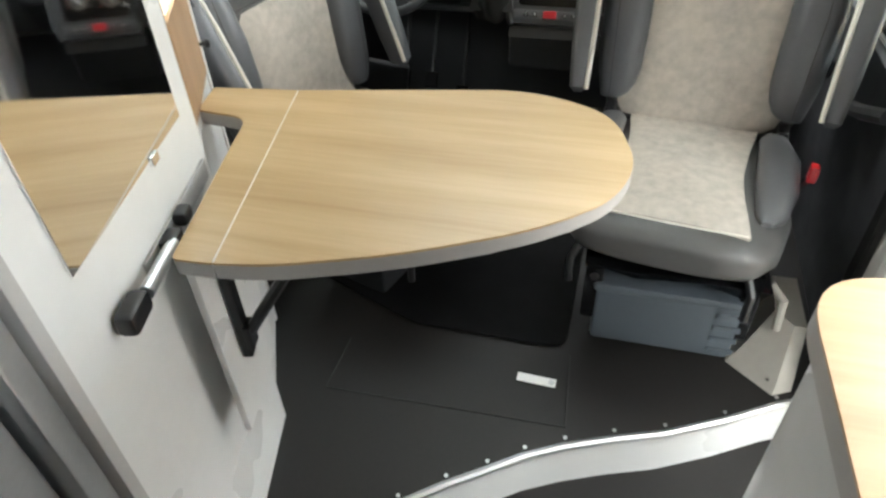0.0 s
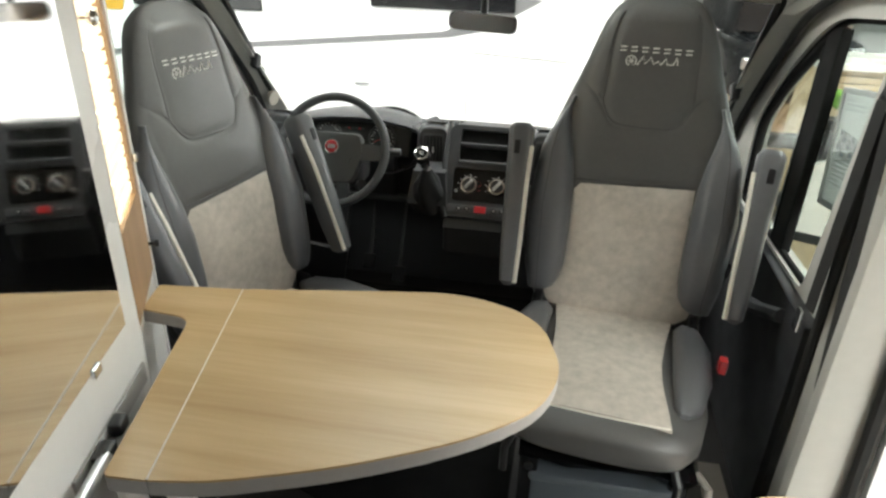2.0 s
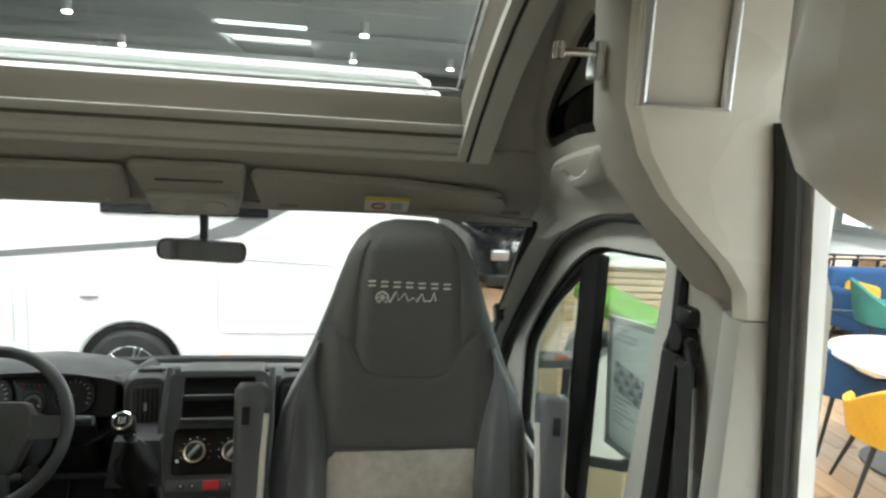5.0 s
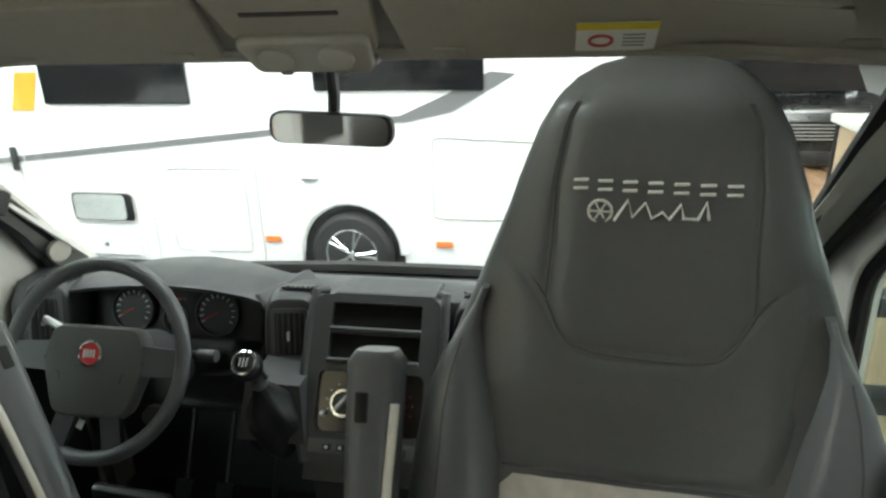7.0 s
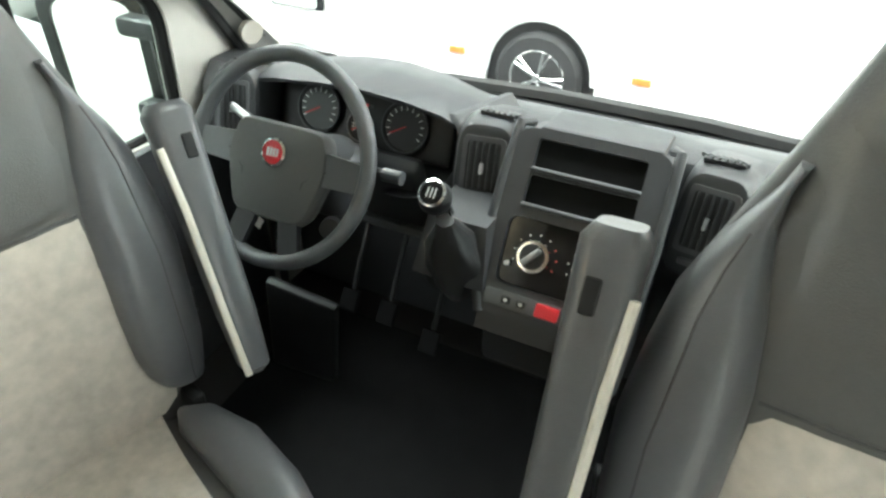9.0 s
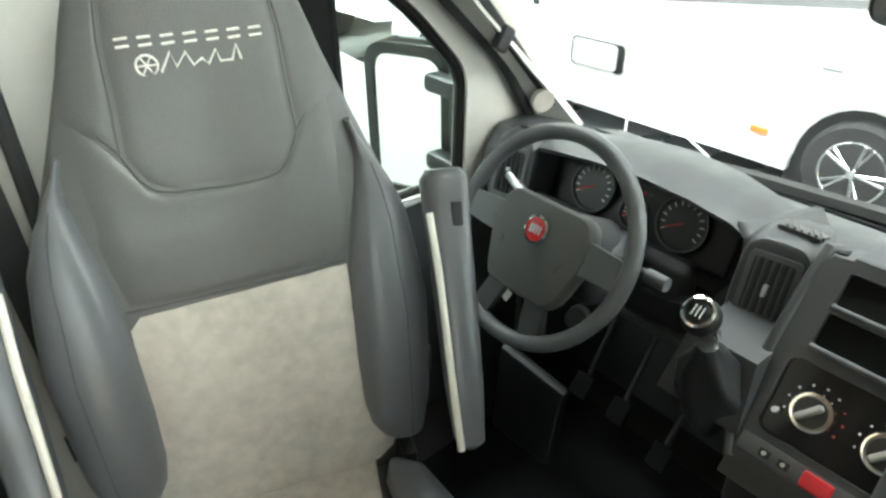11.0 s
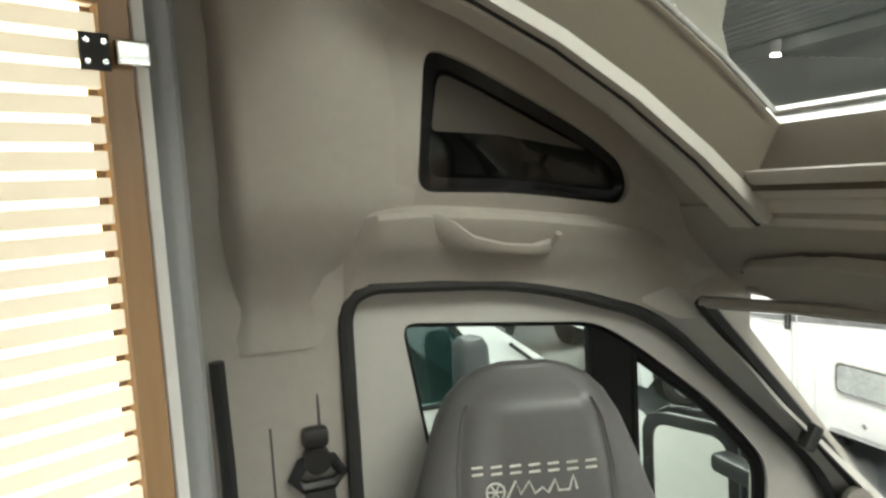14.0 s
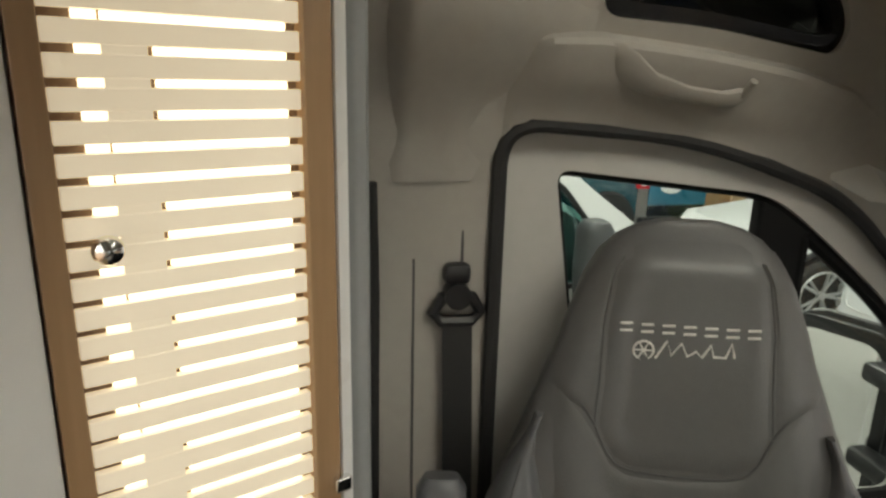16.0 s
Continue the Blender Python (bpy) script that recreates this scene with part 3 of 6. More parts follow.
for i in range(31):
    z = 1.366 + 0.60 * i / 30
    row = []
    for j in range(41):
        ymax = 1.443 + 0.107 * ease((z - 1.475) / 0.10)
        y = 1.20 + (ymax - 1.20) * j / 40
        bump = 0.014 + 0.026 * ease((z - 1.38) / 0.22)
        face = side_x(z) - bump * (1 - ease((y - 1.36) / (ymax - 1.36))) + 0.003
        deep = min(0.965, face + 0.05 + 0.055 * ease((z - 1.40) / 0.2))
        row.append((-(deep + (face - deep) * ease((y - 1.222 - 0.012 * (1.97 - z) / 0.6) / 0.068) ** 0.8), y, z))
    rows.append(row)
part("pillar_head", strip(rows, 0.02, (-1, 0, 0)), TRIM, shell["left"])
wall_rear = thing("wall_rear", "plain white wall closing the rear of the camper", "wall", kind="structure")
part("rear_panel", box(2.1, 0.04, 2.3, 0, -1.4, 0.9), WHITE, wall_rear)
ceiling = thing("ceiling", "grey-beige fabric lined ceiling of the camper", "ceiling", kind="structure")
HX, HF, HR, HZF, HZR = 0.71, 2.08, 1.36, 1.545, 1.96
cb = box(2.06, 2.70, 0.03, 0, -0.05, 1.985)
def on_roof(x, y, dz=0.0):
    """A point of the curved roof front: steep above the windscreen, flatter to the rear."""
    u = HF - y
    return Vector((x, y, HZF + 0.945 * u - 0.53 * u * u + dz))
# sloping roof lining round the hatch
plate([(-0.86, 1.29)] + [(-0.86, 1.29 + 0.09 * k) for k in range(1, 9)] + [(-0.86, 2.10), (0.86, 2.10)] + [(0.86, 2.01 - 0.09 * k) for k in range(8)] + [(0.86, 1.29)], [[(-HX, HR + (HF - HR) * k / 8) for k in range(9)] + [(HX, HF - (HF - HR) * k / 8) for k in range(9)]], 0.03, lambda x, y: on_roof(x, y, 0.01), (0, 0, 1), bm=cb)
part("ceiling_lining", cb, TRIM, ceiling, smooth=False)

# skyroof hatch
hatch = thing("roof_hatch", "grey framed panorama roof hatch with a pleated blind", "roof hatch", kind="structure")
def rail(name, a, b, w, h, mt, dz=0.0, label=""):
    a, b = on_roof(*a, dz), on_roof(*b, dz)
    d = (b - a)
    q = d.to_track_quat("X", "Z").to_matrix().to_4x4()
    bm = box(d.length + w, w, h, bevel=0.006, m=Matrix.Translation((a + b) / 2) @ q)
    return part(name, bm, mt, hatch, label)
RAIL = [(2.125, 1.530), (2.100, 1.523), (2.088, 1.525), (2.085, 1.545), (2.070, 1.548), (2.067, 1.567), (2.054, 1.571), (2.050, 1.588), (2.036, 1.598), (2.030, 1.612), (2.125, 1.620)]
part("front_rail", loft([[(x, y, z) for y, z in RAIL] for x in (-0.738, -0.4, 0.0, 0.4, 0.738)]), FRAME_GREY, hatch, "stepped front rail")
for dz, dy in ((-0.012, 0.0), (-0.03, 0.03)):
    rail("rear_rail", (-HX, HR + dy), (HX, HR + dy), 0.055 if dy == 0 else 0.03, 0.022, FRAME_GREY, dz)
RY_ = [HR + (HF - HR) * k / 6 for k in range(7)]
for s in (-1, 1):
    for dx, w, h, mt, dz, nm in ((0.0, 0.05, 0.03, FRAME_GREY, -0.012, "side_rail"), (-0.028, 0.007, 0.010, RUBBER, -0.017, "rail_groove"), (-0.043, 0.022, 0.02, FRAME_GREY, -0.008, "inner_rail")):
        pts = [on_roof(s * (HX + dx), y, dz) for y in RY_]
        rows = []
        for i, p in enumerate(pts):
            d = (pts[min(i + 1, 6)] - pts[max(i - 1, 0)]).normalized()
            up_ = Vector((0, -d.z, d.y))
            if up_.z < 0:
                up_ = -up_
            rows.append([p + Vector((ex * w / 2, 0, 0)) + up_ * (ez * h / 2) for ex, ez in ((-1, -1), (1, -1), (1, 1), (-1, 1))])
        part(nm, loft(rows), mt, hatch)
# upstand of the hatch
up = 0.12
nrm = Vector((0, 0.52, 0.854))
def roof_loop(x, y0, y1, lift):
    ys = [y0 + (y1 - y0) * k / 6 for k in range(7)]
    return [on_roof(-x, y) + nrm * lift for y in ys] + [on_roof(x, y) + nrm * lift for y in reversed(ys)]
lo, hi = roof_loop(HX - 0.05, HR + 0.03, HF - 0.04, 0.0), roof_loop(HX - 0.05, HR + 0.03, HF - 0.04, up)
part("upstand", strip([lo + lo[:1], hi + hi[:1]]), BLIND, hatch, "brown lined hatch upstand")
rim = roof_loop(HX - 0.065, HR + 0.04, HF - 0.06, up)
part("pane", strip([[rim[k], rim[13 - k]] for k in range(7)], 0.006, nrm), GLASS_SMOKE, hatch, "clear acrylic dome").visible_shadow = False
part("pane_rim", tube([v - nrm * 0.004 for v in rim], 0.005, 8, closed=True), RIM, hatch, "pale grey pane rim")

# header above the windscreen
header = thing("windscreen_header", "grey header shelf above the windscreen", "header", kind="structure")
part("header_panel", strip([[(x, 2.07, 1.555), (x, 2.12, 1.50), (x, 2.15, 1.475), (x, 2.26, 1.395), (x, 2.335, 1.358), (x, 2.385, 1.385)] for x in (-0.99, -0.93, -0.5, 0, 0.5, 0.93, 0.99)], 0.02, (0, 0.3, 1)), TRIM, header)
HEAD_M = pose(0, 2.192, 1.4385, -37, 0, 0)
def visor(sx, outline):
    v = thing("sun_visor", "grey fabric sun visor folded up against the header", "sun visor", group="sun visors")
    part("visor_pad", slab([(sx * p[0], p[1]) for p in rounded(outline, 0.03, 5)], -0.030, -0.006, 0.007), TRIM, v, m=HEAD_M)
    part("visor_pivot", rod((sx * 0.80, 0.075, -0.018), (sx * 0.88, 0.085, -0.012), 0.008), TRIM_PALE, v, m=HEAD_M)
    part("visor_tab", box(0.05, 0.012, 0.006, sx * 0.235, 0.055, -0.032, 0.002), TRIM, v, m=HEAD_M)
    part("visor_seam", tube([(sx * 0.16, -0.068, -0.027), (sx * 0.5, -0.060, -0.027), (sx * 0.80, -0.022, -0.027)], 0.0025, 6), SEAM, v, m=HEAD_M)
visor(-1, [(0.145, -0.078), (0.62, -0.075), (0.80, -0.035), (0.82, 0.085), (0.165, 0.085)])
visor(1, [(0.145, -0.085), (0.50, -0.066), (0.80, -0.028), (0.83, 0.03), (0.80, 0.085), (0.165, 0.085)])
st = thing("airbag_sticker", "white warning sticker with yellow band and red ring on the visor", "sticker")
sm = HEAD_M @ pose(0.493, 0.025, -0.032, 180, 0, 0)
part("sticker_sheet", box(0.118, 0.070, 0.0015, 0, 0, 0, m=Matrix()), PAPER, st, m=sm)
part("sticker_band", box(0.118, 0.016, 0.0012, 0, 0.027, 0.0010), YELLOW_INK, st, m=sm)
part("sticker_ring", tube([(0.017 * math.cos(k / 16 * math.tau) - 0.022, 0.013 * math.sin(k / 16 * math.tau) - 0.008, 0.0012) for k in range(16)], 0.0028, 6, closed=True), RED_INK, st, m=sm)
for k in range(4):
    part("text_bar", box(0.032, 0.003, 0.0012, 0.026, 0.006 - 0.009 * k, 0.001), INK, st, m=sm)
con = thing("roof_console", "grey overhead console with two reading lamps", "console")
part("console_body", slab(rounded([(-0.14, -0.10), (0.14, -0.10), (0.115, 0.07), (-0.115, 0.07)], 0.025, 5), -0.028, -0.004, 0.008), TRIM, con, m=HEAD_M)
part("lamp_unit", slab(rounded([(-0.115, 0.005), (0.115, 0.005), (0.105, 0.095), (-0.105, 0.095)], 0.02, 5), -0.048, -0.024, 0.010), TRIM_PALE, con, "pale reading lamp unit", m=HEAD_M)
for s in (-1, 1):
    part("reading_lamp", lathe([(0.030, 0), (0.030, -0.006), (0.024, -0.009), (0.001, -0.007)], 24), FRAME_GREY, con, "round reading lamp", m=HEAD_M @ pose(s * 0.052, 0.045, -0.047))
    part("lamp_switch", box(0.02, 0.012, 0.006, s * 0.05, 0.086, -0.048, 0.002), TRIM, con, m=HEAD_M)
part("console_slot", box(0.16, 0.008, 0.004, 0, -0.045, -0.029, 0.001), SEAM, con, m=HEAD_M)
rvm = thing("rear_view_mirror", "black framed rear view mirror on a stalk", "mirror")
mm = pose(0.007, 2.262, 1.243, 90, 3, 4)
ring = rounded([(-0.115, -0.028, 0.03), (0.115, -0.028, 0.03), (0.115, 0.03, 0.025), (-0.115, 0.03, 0.025)], 0.02, 5)
part("mirror_housing", slab(ring, -0.028, 0.0, 0.006), BLACK, rvm, m=mm)
part("mirror_glass", slab([p * 0.93 for p in ring], 0.0005, 0.002), MIRROR, rvm, m=mm)
part("stalk", tube([(0.007, 2.285, 1.25), (0.007, 2.30, 1.30), (0.007, 2.295, 1.36)], 0.012, 8), BLACK, rvm)
part("stalk_base", box(0.17, 0.05, 0.03, 0.007, 2.31, 1.365, 0.01), BLACK, rvm)

# windscreen
ws = thing("window_windscreen", "large clear windscreen with black edge", "windscreen", kind="structure")
wsr = []
for i in range(7):
    v = i / 6
    wsr.append([(x * (0.885 + 0.035 * v), 2.14 + 0.60 * v + 0.15 * (1 - (x) ** 2), 1.385 - 0.655 * v - 0.02 * (1 - v) * x * x) for x in (-1, -0.8, -0.5, -0.2, 0.2, 0.5, 0.8, 1)])
part("pane", strip(wsr, 0.005, (0, 1, 0.8)), GLASS, ws).visible_shadow = False
for s in (0, -1):
    part("pane_seal", tube([Vector(r[s]) for r in wsr], 0.016, 6), RUBBER, ws)
part("pane_seal", tube([Vector(p) for p in wsr[0]], 0.012, 6), TRIM, ws)
part("pane_seal", tube([Vector(p) + Vector((0, 0, -0.01)) for p in wsr[-1]], 0.02, 6), RUBBER, ws)
bonnet = thing("bonnet", "dark grey sloping bonnet below the windscreen", "bonnet", kind="structure")
part("bonnet_panel", strip([[(x, 2.97, 0.655), (x, 3.10, 0.585), (x, 3.55, 0.36), (x, 3.75, 0.05)] for x in (-0.95, -0.4, 0.4, 0.95)], 0.02, (0, 1, 1)), BONNET, bonnet)
part("scuttle", strip([[(x, 2.84, 0.705), (x, 2.98, 0.66)] for x in (-0.93, 0, 0.93)], 0.01, (0, 0, 1)), BLACK, bonnet, "black scuttle panel")
firewall = thing("wall_front", "black bulkhead below the dashboard", "wall", kind="structure")
part("bulkhead", box(1.9, 0.03, 0.80, 0, 2.74, 0.33), DASH, firewall)

for sx in (-1, 1):
    om = thing("side_mirror", "large black outside door mirror", "side mirror", group="door mirrors")
    mo = pose(sx * 1.265, 2.42, 0.735, 90, 0, -sx * 24)
    ol = rounded([(-0.135, -0.235, 0.05), (0.135, -0.235, 0.05), (0.135, 0.225, 0.07), (-0.135, 0.225, 0.07)], 0.05, 6)
    il = [Vector((p[0] * 0.80, p[1] * 0.86)) for p in ol]
    part("mirror_shell", slab(ol, -0.10, -0.004, 0.02), GLOSS_BLACK, om, m=mo)
    part("mirror_rim", plate(ol, [il], 0.012, lambda x, y: Vector((x, y, -0.004)), (0, 0, 1)), BLACK, om, m=mo)
    part("mirror_glass", slab(il, -0.003, 0.001), MIRROR, om, m=mo)
    part("mirror_arm", box(0.16, 0.06, 0.05, sx * 1.09, 2.43, 0.66, 0.015), BLACK, om)
    part("mirror_arm", box(0.16, 0.06, 0.05, sx * 1.09, 2.43, 0.88, 0.015), BLACK, om)

for x0, x1 in ((-0.62, 0.05), (0.12, 0.72)):
    wp = thing("wiper", "black windscreen wiper lying at the foot of the glass", "wiper", group="wipers")
    part("wiper_arm", tube([(x0, 2.95, 0.672), ((x0 + x1) / 2, 2.945, 0.68), (x1, 2.93, 0.69)], 0.009, 6), BLACK, wp)
    part("wiper_blade", tube([(x0 + 0.12, 2.93, 0.690), (x1 + 0.08, 2.925, 0.695)], 0.007, 6), RUBBER, wp)
cable = thing("white_cable", "white cable hanging over the bonnet", "cable")
part("cable_line", tube([(-0.62, 2.93, 0.70), (-0.75, 3.02, 0.70), (-1.0, 3.2, 0.76), (-1.15, 3.3, 0.70), (-1.2, 3.35, 0.2), (-1.2, 3.35, GROUND + 0.01)], 0.004, 6), PAPER, cable)


# ---- bathroom wall, lit panel and table ----
WALL_TURN = radians(13.9)
def wall_pt(s, z, out=0.0):
    """A point on the slanting bathroom wall: s metres along it from its front end, out metres towards the aisle."""
    d, n = Vector((math.sin(WALL_TURN), -math.cos(WALL_TURN), 0)), Vector((math.cos(WALL_TURN), math.sin(WALL_TURN), 0))
    return Vector((-0.4235, 0.8577, 0)) + d * s + n * out + Vector((0, 0, z))
def wall_box(name, s0, s1, z0, z1, o0, o1, mt, parent, bevel=0.002, label=""):
    bm = box(s1 - s0, o1 - o0, z1 - z0, bevel=bevel)
    m = Matrix.Translation(wall_pt((s0 + s1) / 2, (z0 + z1) / 2, (o0 + o1) / 2)) @ pose(0, 0, 0, 0, 0, -90 + math.degrees(WALL_TURN))
    return part(name, bm, mt, parent, label, m=m)
bath = thing("wall_bathroom", "white laminate bathroom wall slanting along the aisle", "wall", kind="structure")
wall_box("wall_panel", -0.026, 0.503, 0.0, 1.98, -0.03, 0.0, WHITE, bath, 0.003)
part("wall_return", slab([(-0.4310, 0.8840), (-0.4890, 0.9462), (-0.5080, 0.9340), (-0.4600, 0.8780)], 0.0, 1.98, 0.002), WHITE, bath)
wall_box("wall_edge", 0.5035, 0.527, 0.0, 1.98, -0.03, 0.003, EDGE, bath)
wall_box("door_profile", 0.531, 0.573, 0.0, 1.98, -0.06, -0.01, ALU, bath, 0.006, "aluminium shower door profile")
wall_box("door_profile", 0.580, 0.638, 0.0, 1.98, -0.08, -0.035, ALU, bath, 0.006, "aluminium shower door profile")
wall_box("inner_wall", 0.60, 1.8, 0.0, 1.98, -0.35, -0.30, HALL_WALL, bath)
bath_mirror = thing("wall_mirror", "tall frameless mirror on the white bathroom wall", "mirror")
wall_box("mirror_glass", 0.037, 0.432, 0.908, 1.93, 0.001, 0.005, MIRROR, bath_mirror, 0.0015)
wall_box("mirror_clip", 0.150, 0.175, 0.897, 0.914, 0.001, 0.009, CHROME, bath_mirror)

# lit slatted panel between the mirror wall and the door pillar
PA, PB = Vector((-0.490, 0.948, 0)), Vector((-0.612, 1.197, 0))
pd = (PB - PA).normalized()
pn = Vector((pd.y, -pd.x, 0))
PW = (PB - PA).length
pmat = Matrix(((pd.x, -pn.x, 0, PA.x), (pd.y, -pn.y, 0, PA.y), (0, 0, 1, 0), (0, 0, 0, 1)))
panel = thing("lit_slat_panel", "cream slatted door panel with glowing warm light strips", "slatted door", m=pmat)
part("backing", box(PW - 0.004, 0.012, 1.14, PW / 2, 0.024, 1.41), SLAT_BROWN, panel)
part("oak_stile", box(0.022, 0.032, 1.20, 0.012, 0.012, 1.40, 0.002), OAK_Z, panel)
part("oak_stile", box(0.030, 0.032, 1.20, PW - 0.023, 0.012, 1.40, 0.002), OAK_Z, panel)
part("oak_rail", box(PW - 0.062, 0.032, 0.065, PW / 2 - 0.004, 0.012, 1.845, 0.002), OAK_Z, panel)
part("oak_rail", box(PW - 0.062, 0.032, 0.20, PW / 2 - 0.004, 0.012, 0.90, 0.002), OAK_Z, panel)
part("white_edge", box(0.014, 0.036, 1.98, PW + 0.0, 0.012, 0.99, 0.003), WHITE, panel)
part("lower_board", box(PW - 0.012, 0.03, 0.79, PW / 2 - 0.006, 0.014, 0.40, 0.002), WHITE, panel)
PITCH = 0.0268
SX0, SX1 = 0.024, PW - 0.039
z, k = 1.004, 0
while z < 1.81:
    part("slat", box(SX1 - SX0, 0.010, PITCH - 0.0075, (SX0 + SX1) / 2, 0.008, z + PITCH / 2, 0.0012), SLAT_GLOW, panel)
    whole = k % 9 in (3, 7, 8)
    if not whole:
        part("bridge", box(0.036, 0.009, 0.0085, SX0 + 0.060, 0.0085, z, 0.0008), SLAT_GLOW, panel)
    part("light_strip", box(0.018, 0.004, 0.0066, SX0 + 0.033, 0.0132, z), LED, panel, "glowing warm light strip")
    start = SX0 + (0.045 if whole else 0.084)
    part("light_strip", box(SX1 - 0.011 - start, 0.004, 0.0066, (start + SX1 - 0.011) / 2, 0.0132, z), LED, panel, "glowing warm light strip")
    z += PITCH
    k += 1
part("knob", lathe([(0.004, 0), (0.004, 0.012), (0.011, 0.016), (0.0135, 0.023), (0.011, 0.030), (0.003, 0.033)], 20), CHROME, panel, "chrome knob", m=pose(0.052, 0.003, 1.378, 90, 0, 0))
part("catch_plate", box(0.028, 0.004, 0.036, PW - 0.045, -0.006, 1.765, 0.001), STEEL_DARK, panel, "metal catch")
part("catch_arm", box(0.034, 0.010, 0.026, PW - 0.012, -0.012, 1.765, 0.003), CHROME, panel, "metal catch")
for sx_, sz_ in ((-0.053, 0.01), (-0.037, 0.01), (-0.053, -0.01), (-0.037, -0.01)):
    part("screw", rod((PW + sx_, -0.008, 1.765 + sz_), (PW + sx_, -0.010, 1.765 + sz_), 0.003, n=10), CHROME, panel)
part("catch_lower", box(0.02, 0.012, 0.018, PW - 0.01, -0.010, 1.07, 0.003), CHROME, panel, "metal catch")
part("knob_lower", lathe([(0.004, 0), (0.004, 0.010), (0.010, 0.014), (0.008, 0.022), (0.002, 0.024)], 16), BLACK, panel, "small black knob", m=pose(PW - 0.01, -0.004, 0.865, 90, 0, 0))

# cabinet body behind the panel and the grey van metal beside it
bay = thing("wall_behind_panel", "white cabinet side and grey body metal behind the driver", "wall", kind="structure")
part("cabinet_side", box(0.50, 0.02, 1.98, -0.862, 1.185, 0.99), WHITE, bay)
part("grey_body", box(0.105, 0.03, 1.98, -0.7025, 1.214, 0.99, 0.012), GREY_BODY, bay, "grey painted body metal")
part("body_groove", box(0.010, 0.006, 1.6, -0.715, 1.198, 1.2), RUBBER, bay)
part("bay_wall", box(0.03, 2.7, 2.1, -1.0, -0.15, 0.9), WHITE, bay)

# table
TZ = 0.80
table = thing("folding_table", "light oak folding table with rounded end and grey edging", "table")
TAB_FIX = [(-0.324, 0.602, 0.01), (-0.258, 0.606, 0), (-0.366, 1.150, 0), (-0.552, 1.128, 0.008), (-0.532, 1.028, 0.008), (-0.418, 1.018, 0.035), (-0.398, 0.93, 0.01)]
TAB_LEAF = [(-0.2565, 0.6065, 0), (-0.17, 0.622, 0.05), (0.0, 0.684, 0.12), (0.19, 0.785, 0.12), (0.30, 0.885, 0.10), (0.335, 1.00, 0.12), (0.285, 1.175, 0.16), (0.11, 1.243, 0.12), (-0.08, 1.205, 0.05), (-0.3645, 1.1505, 0)]
for nm, pts in (("fixed_leaf", TAB_FIX), ("rounded_leaf", TAB_LEAF)):
    o = rounded(pts, 0.05, 7)
    leaf = part(nm, slab(o, TZ - 0.005, TZ, 0.0015), OAK, table)
    part("edging", slab(o, TZ - 0.032, TZ - 0.0052, 0.003), EDGE, leaf, "grey edging")
part("joint_line", rod((-0.2575, 0.609, TZ - 0.0006), (-0.3645, 1.148, TZ - 0.0006), 0.0014, n=6), PIPING, table, "pale joint")
# thin grey strip along the wall behind the release bar
wall_box("grey_wall_strip", 0.0, 0.29, TZ - 0.036, TZ + 0.004, 0.0, 0.006, EDGE, table)
part("release_handle", tube([wall_pt(0.23, 0.795, 0.024), wall_pt(0.345, 0.800, 0.026)], 0.011, 10), ALU, table, "aluminium release bar")
wall_box("handle_end", 0.350, 0.412, 0.780, 0.815, 0.006, 0.036, BLACK, table, 0.008, "black end block")
wall_box("handle_joint", 0.200, 0.245, 0.780, 0.806, 0.006, 0.032, BLACK, table, 0.007, "black joint block")
wall_box("handle_joint", 0.145, 0.180, 0.786, 0.812, 0.006, 0.030, BLACK, table, 0.007, "black joint block")
# folded support leaf under the table
wall_box("support_board", 0.05, 0.268, 0.36, TZ - 0.033, 0.046, 0.060, WHITE, table, 0.003, "white support board")
wall_box("support_post", 0.185, 0.210, 0.505, TZ - 0.033, 0.062, 0.080, BLACK, table, 0.003, "black steel stay")
part("support_stay", tube([wall_pt(0.199, 0.565, 0.085), Vector((-0.165, 0.720, TZ - 0.036))], 0.011, 8), BLACK, table, "black steel stay")
wall_box("stay_plate", 0.182, 0.216, 0.53, 0.585, 0.076, 0.090, BLACK, table, 0.003, "black steel stay")
wall_box("support_cover", 0.03, 0.14, TZ - 0.13, TZ - 0.034, 0.0605, 0.066, WHITE, table, 0.002, "white cover")


# ---- seats ----
def back_y(z):
    return 0.235 + 0.115 * (z - 0.47) + 0.095 * max(0, z - 0.80)
def half_w(z):
    pts = [(0.44, 0.24), (0.50, 0.265), (0.62, 0.288), (0.82, 0.296), (0.95, 0.276), (1.04, 0.244), (1.165, 0.192), (1.235, 0.172), (1.30, 0.148), (1.345, 0.122), (1.372, 0.088), (1.384, 0.04)]
    for (z0, a), (z1, b) in zip(pts, pts[1:]):
        if z <= z1:
            return a + (b - a) * max(0, z - z0) / (z1 - z0)
    return 0.04
def back_d(z):
    return 0.055 - 0.010 * min(1, max(0, (z - 0.98) / 0.12))
def front(x, z):
    """The front face of the backrest core."""
    k = min(1, abs(x) / half_w(z))
    d = back_d(z)
    if z > 1.33:
        d *= max(0.3, (1.393 - z) / 0.06)
    return back_y(z) + 0.055 - d * (1 - k ** 3.2) ** (1 / 3.2)
def curve_on_back(pts, r, proud=0.0):
    return tube([(x, front(x, z) - proud, z) for x, z in pts], r, 6)
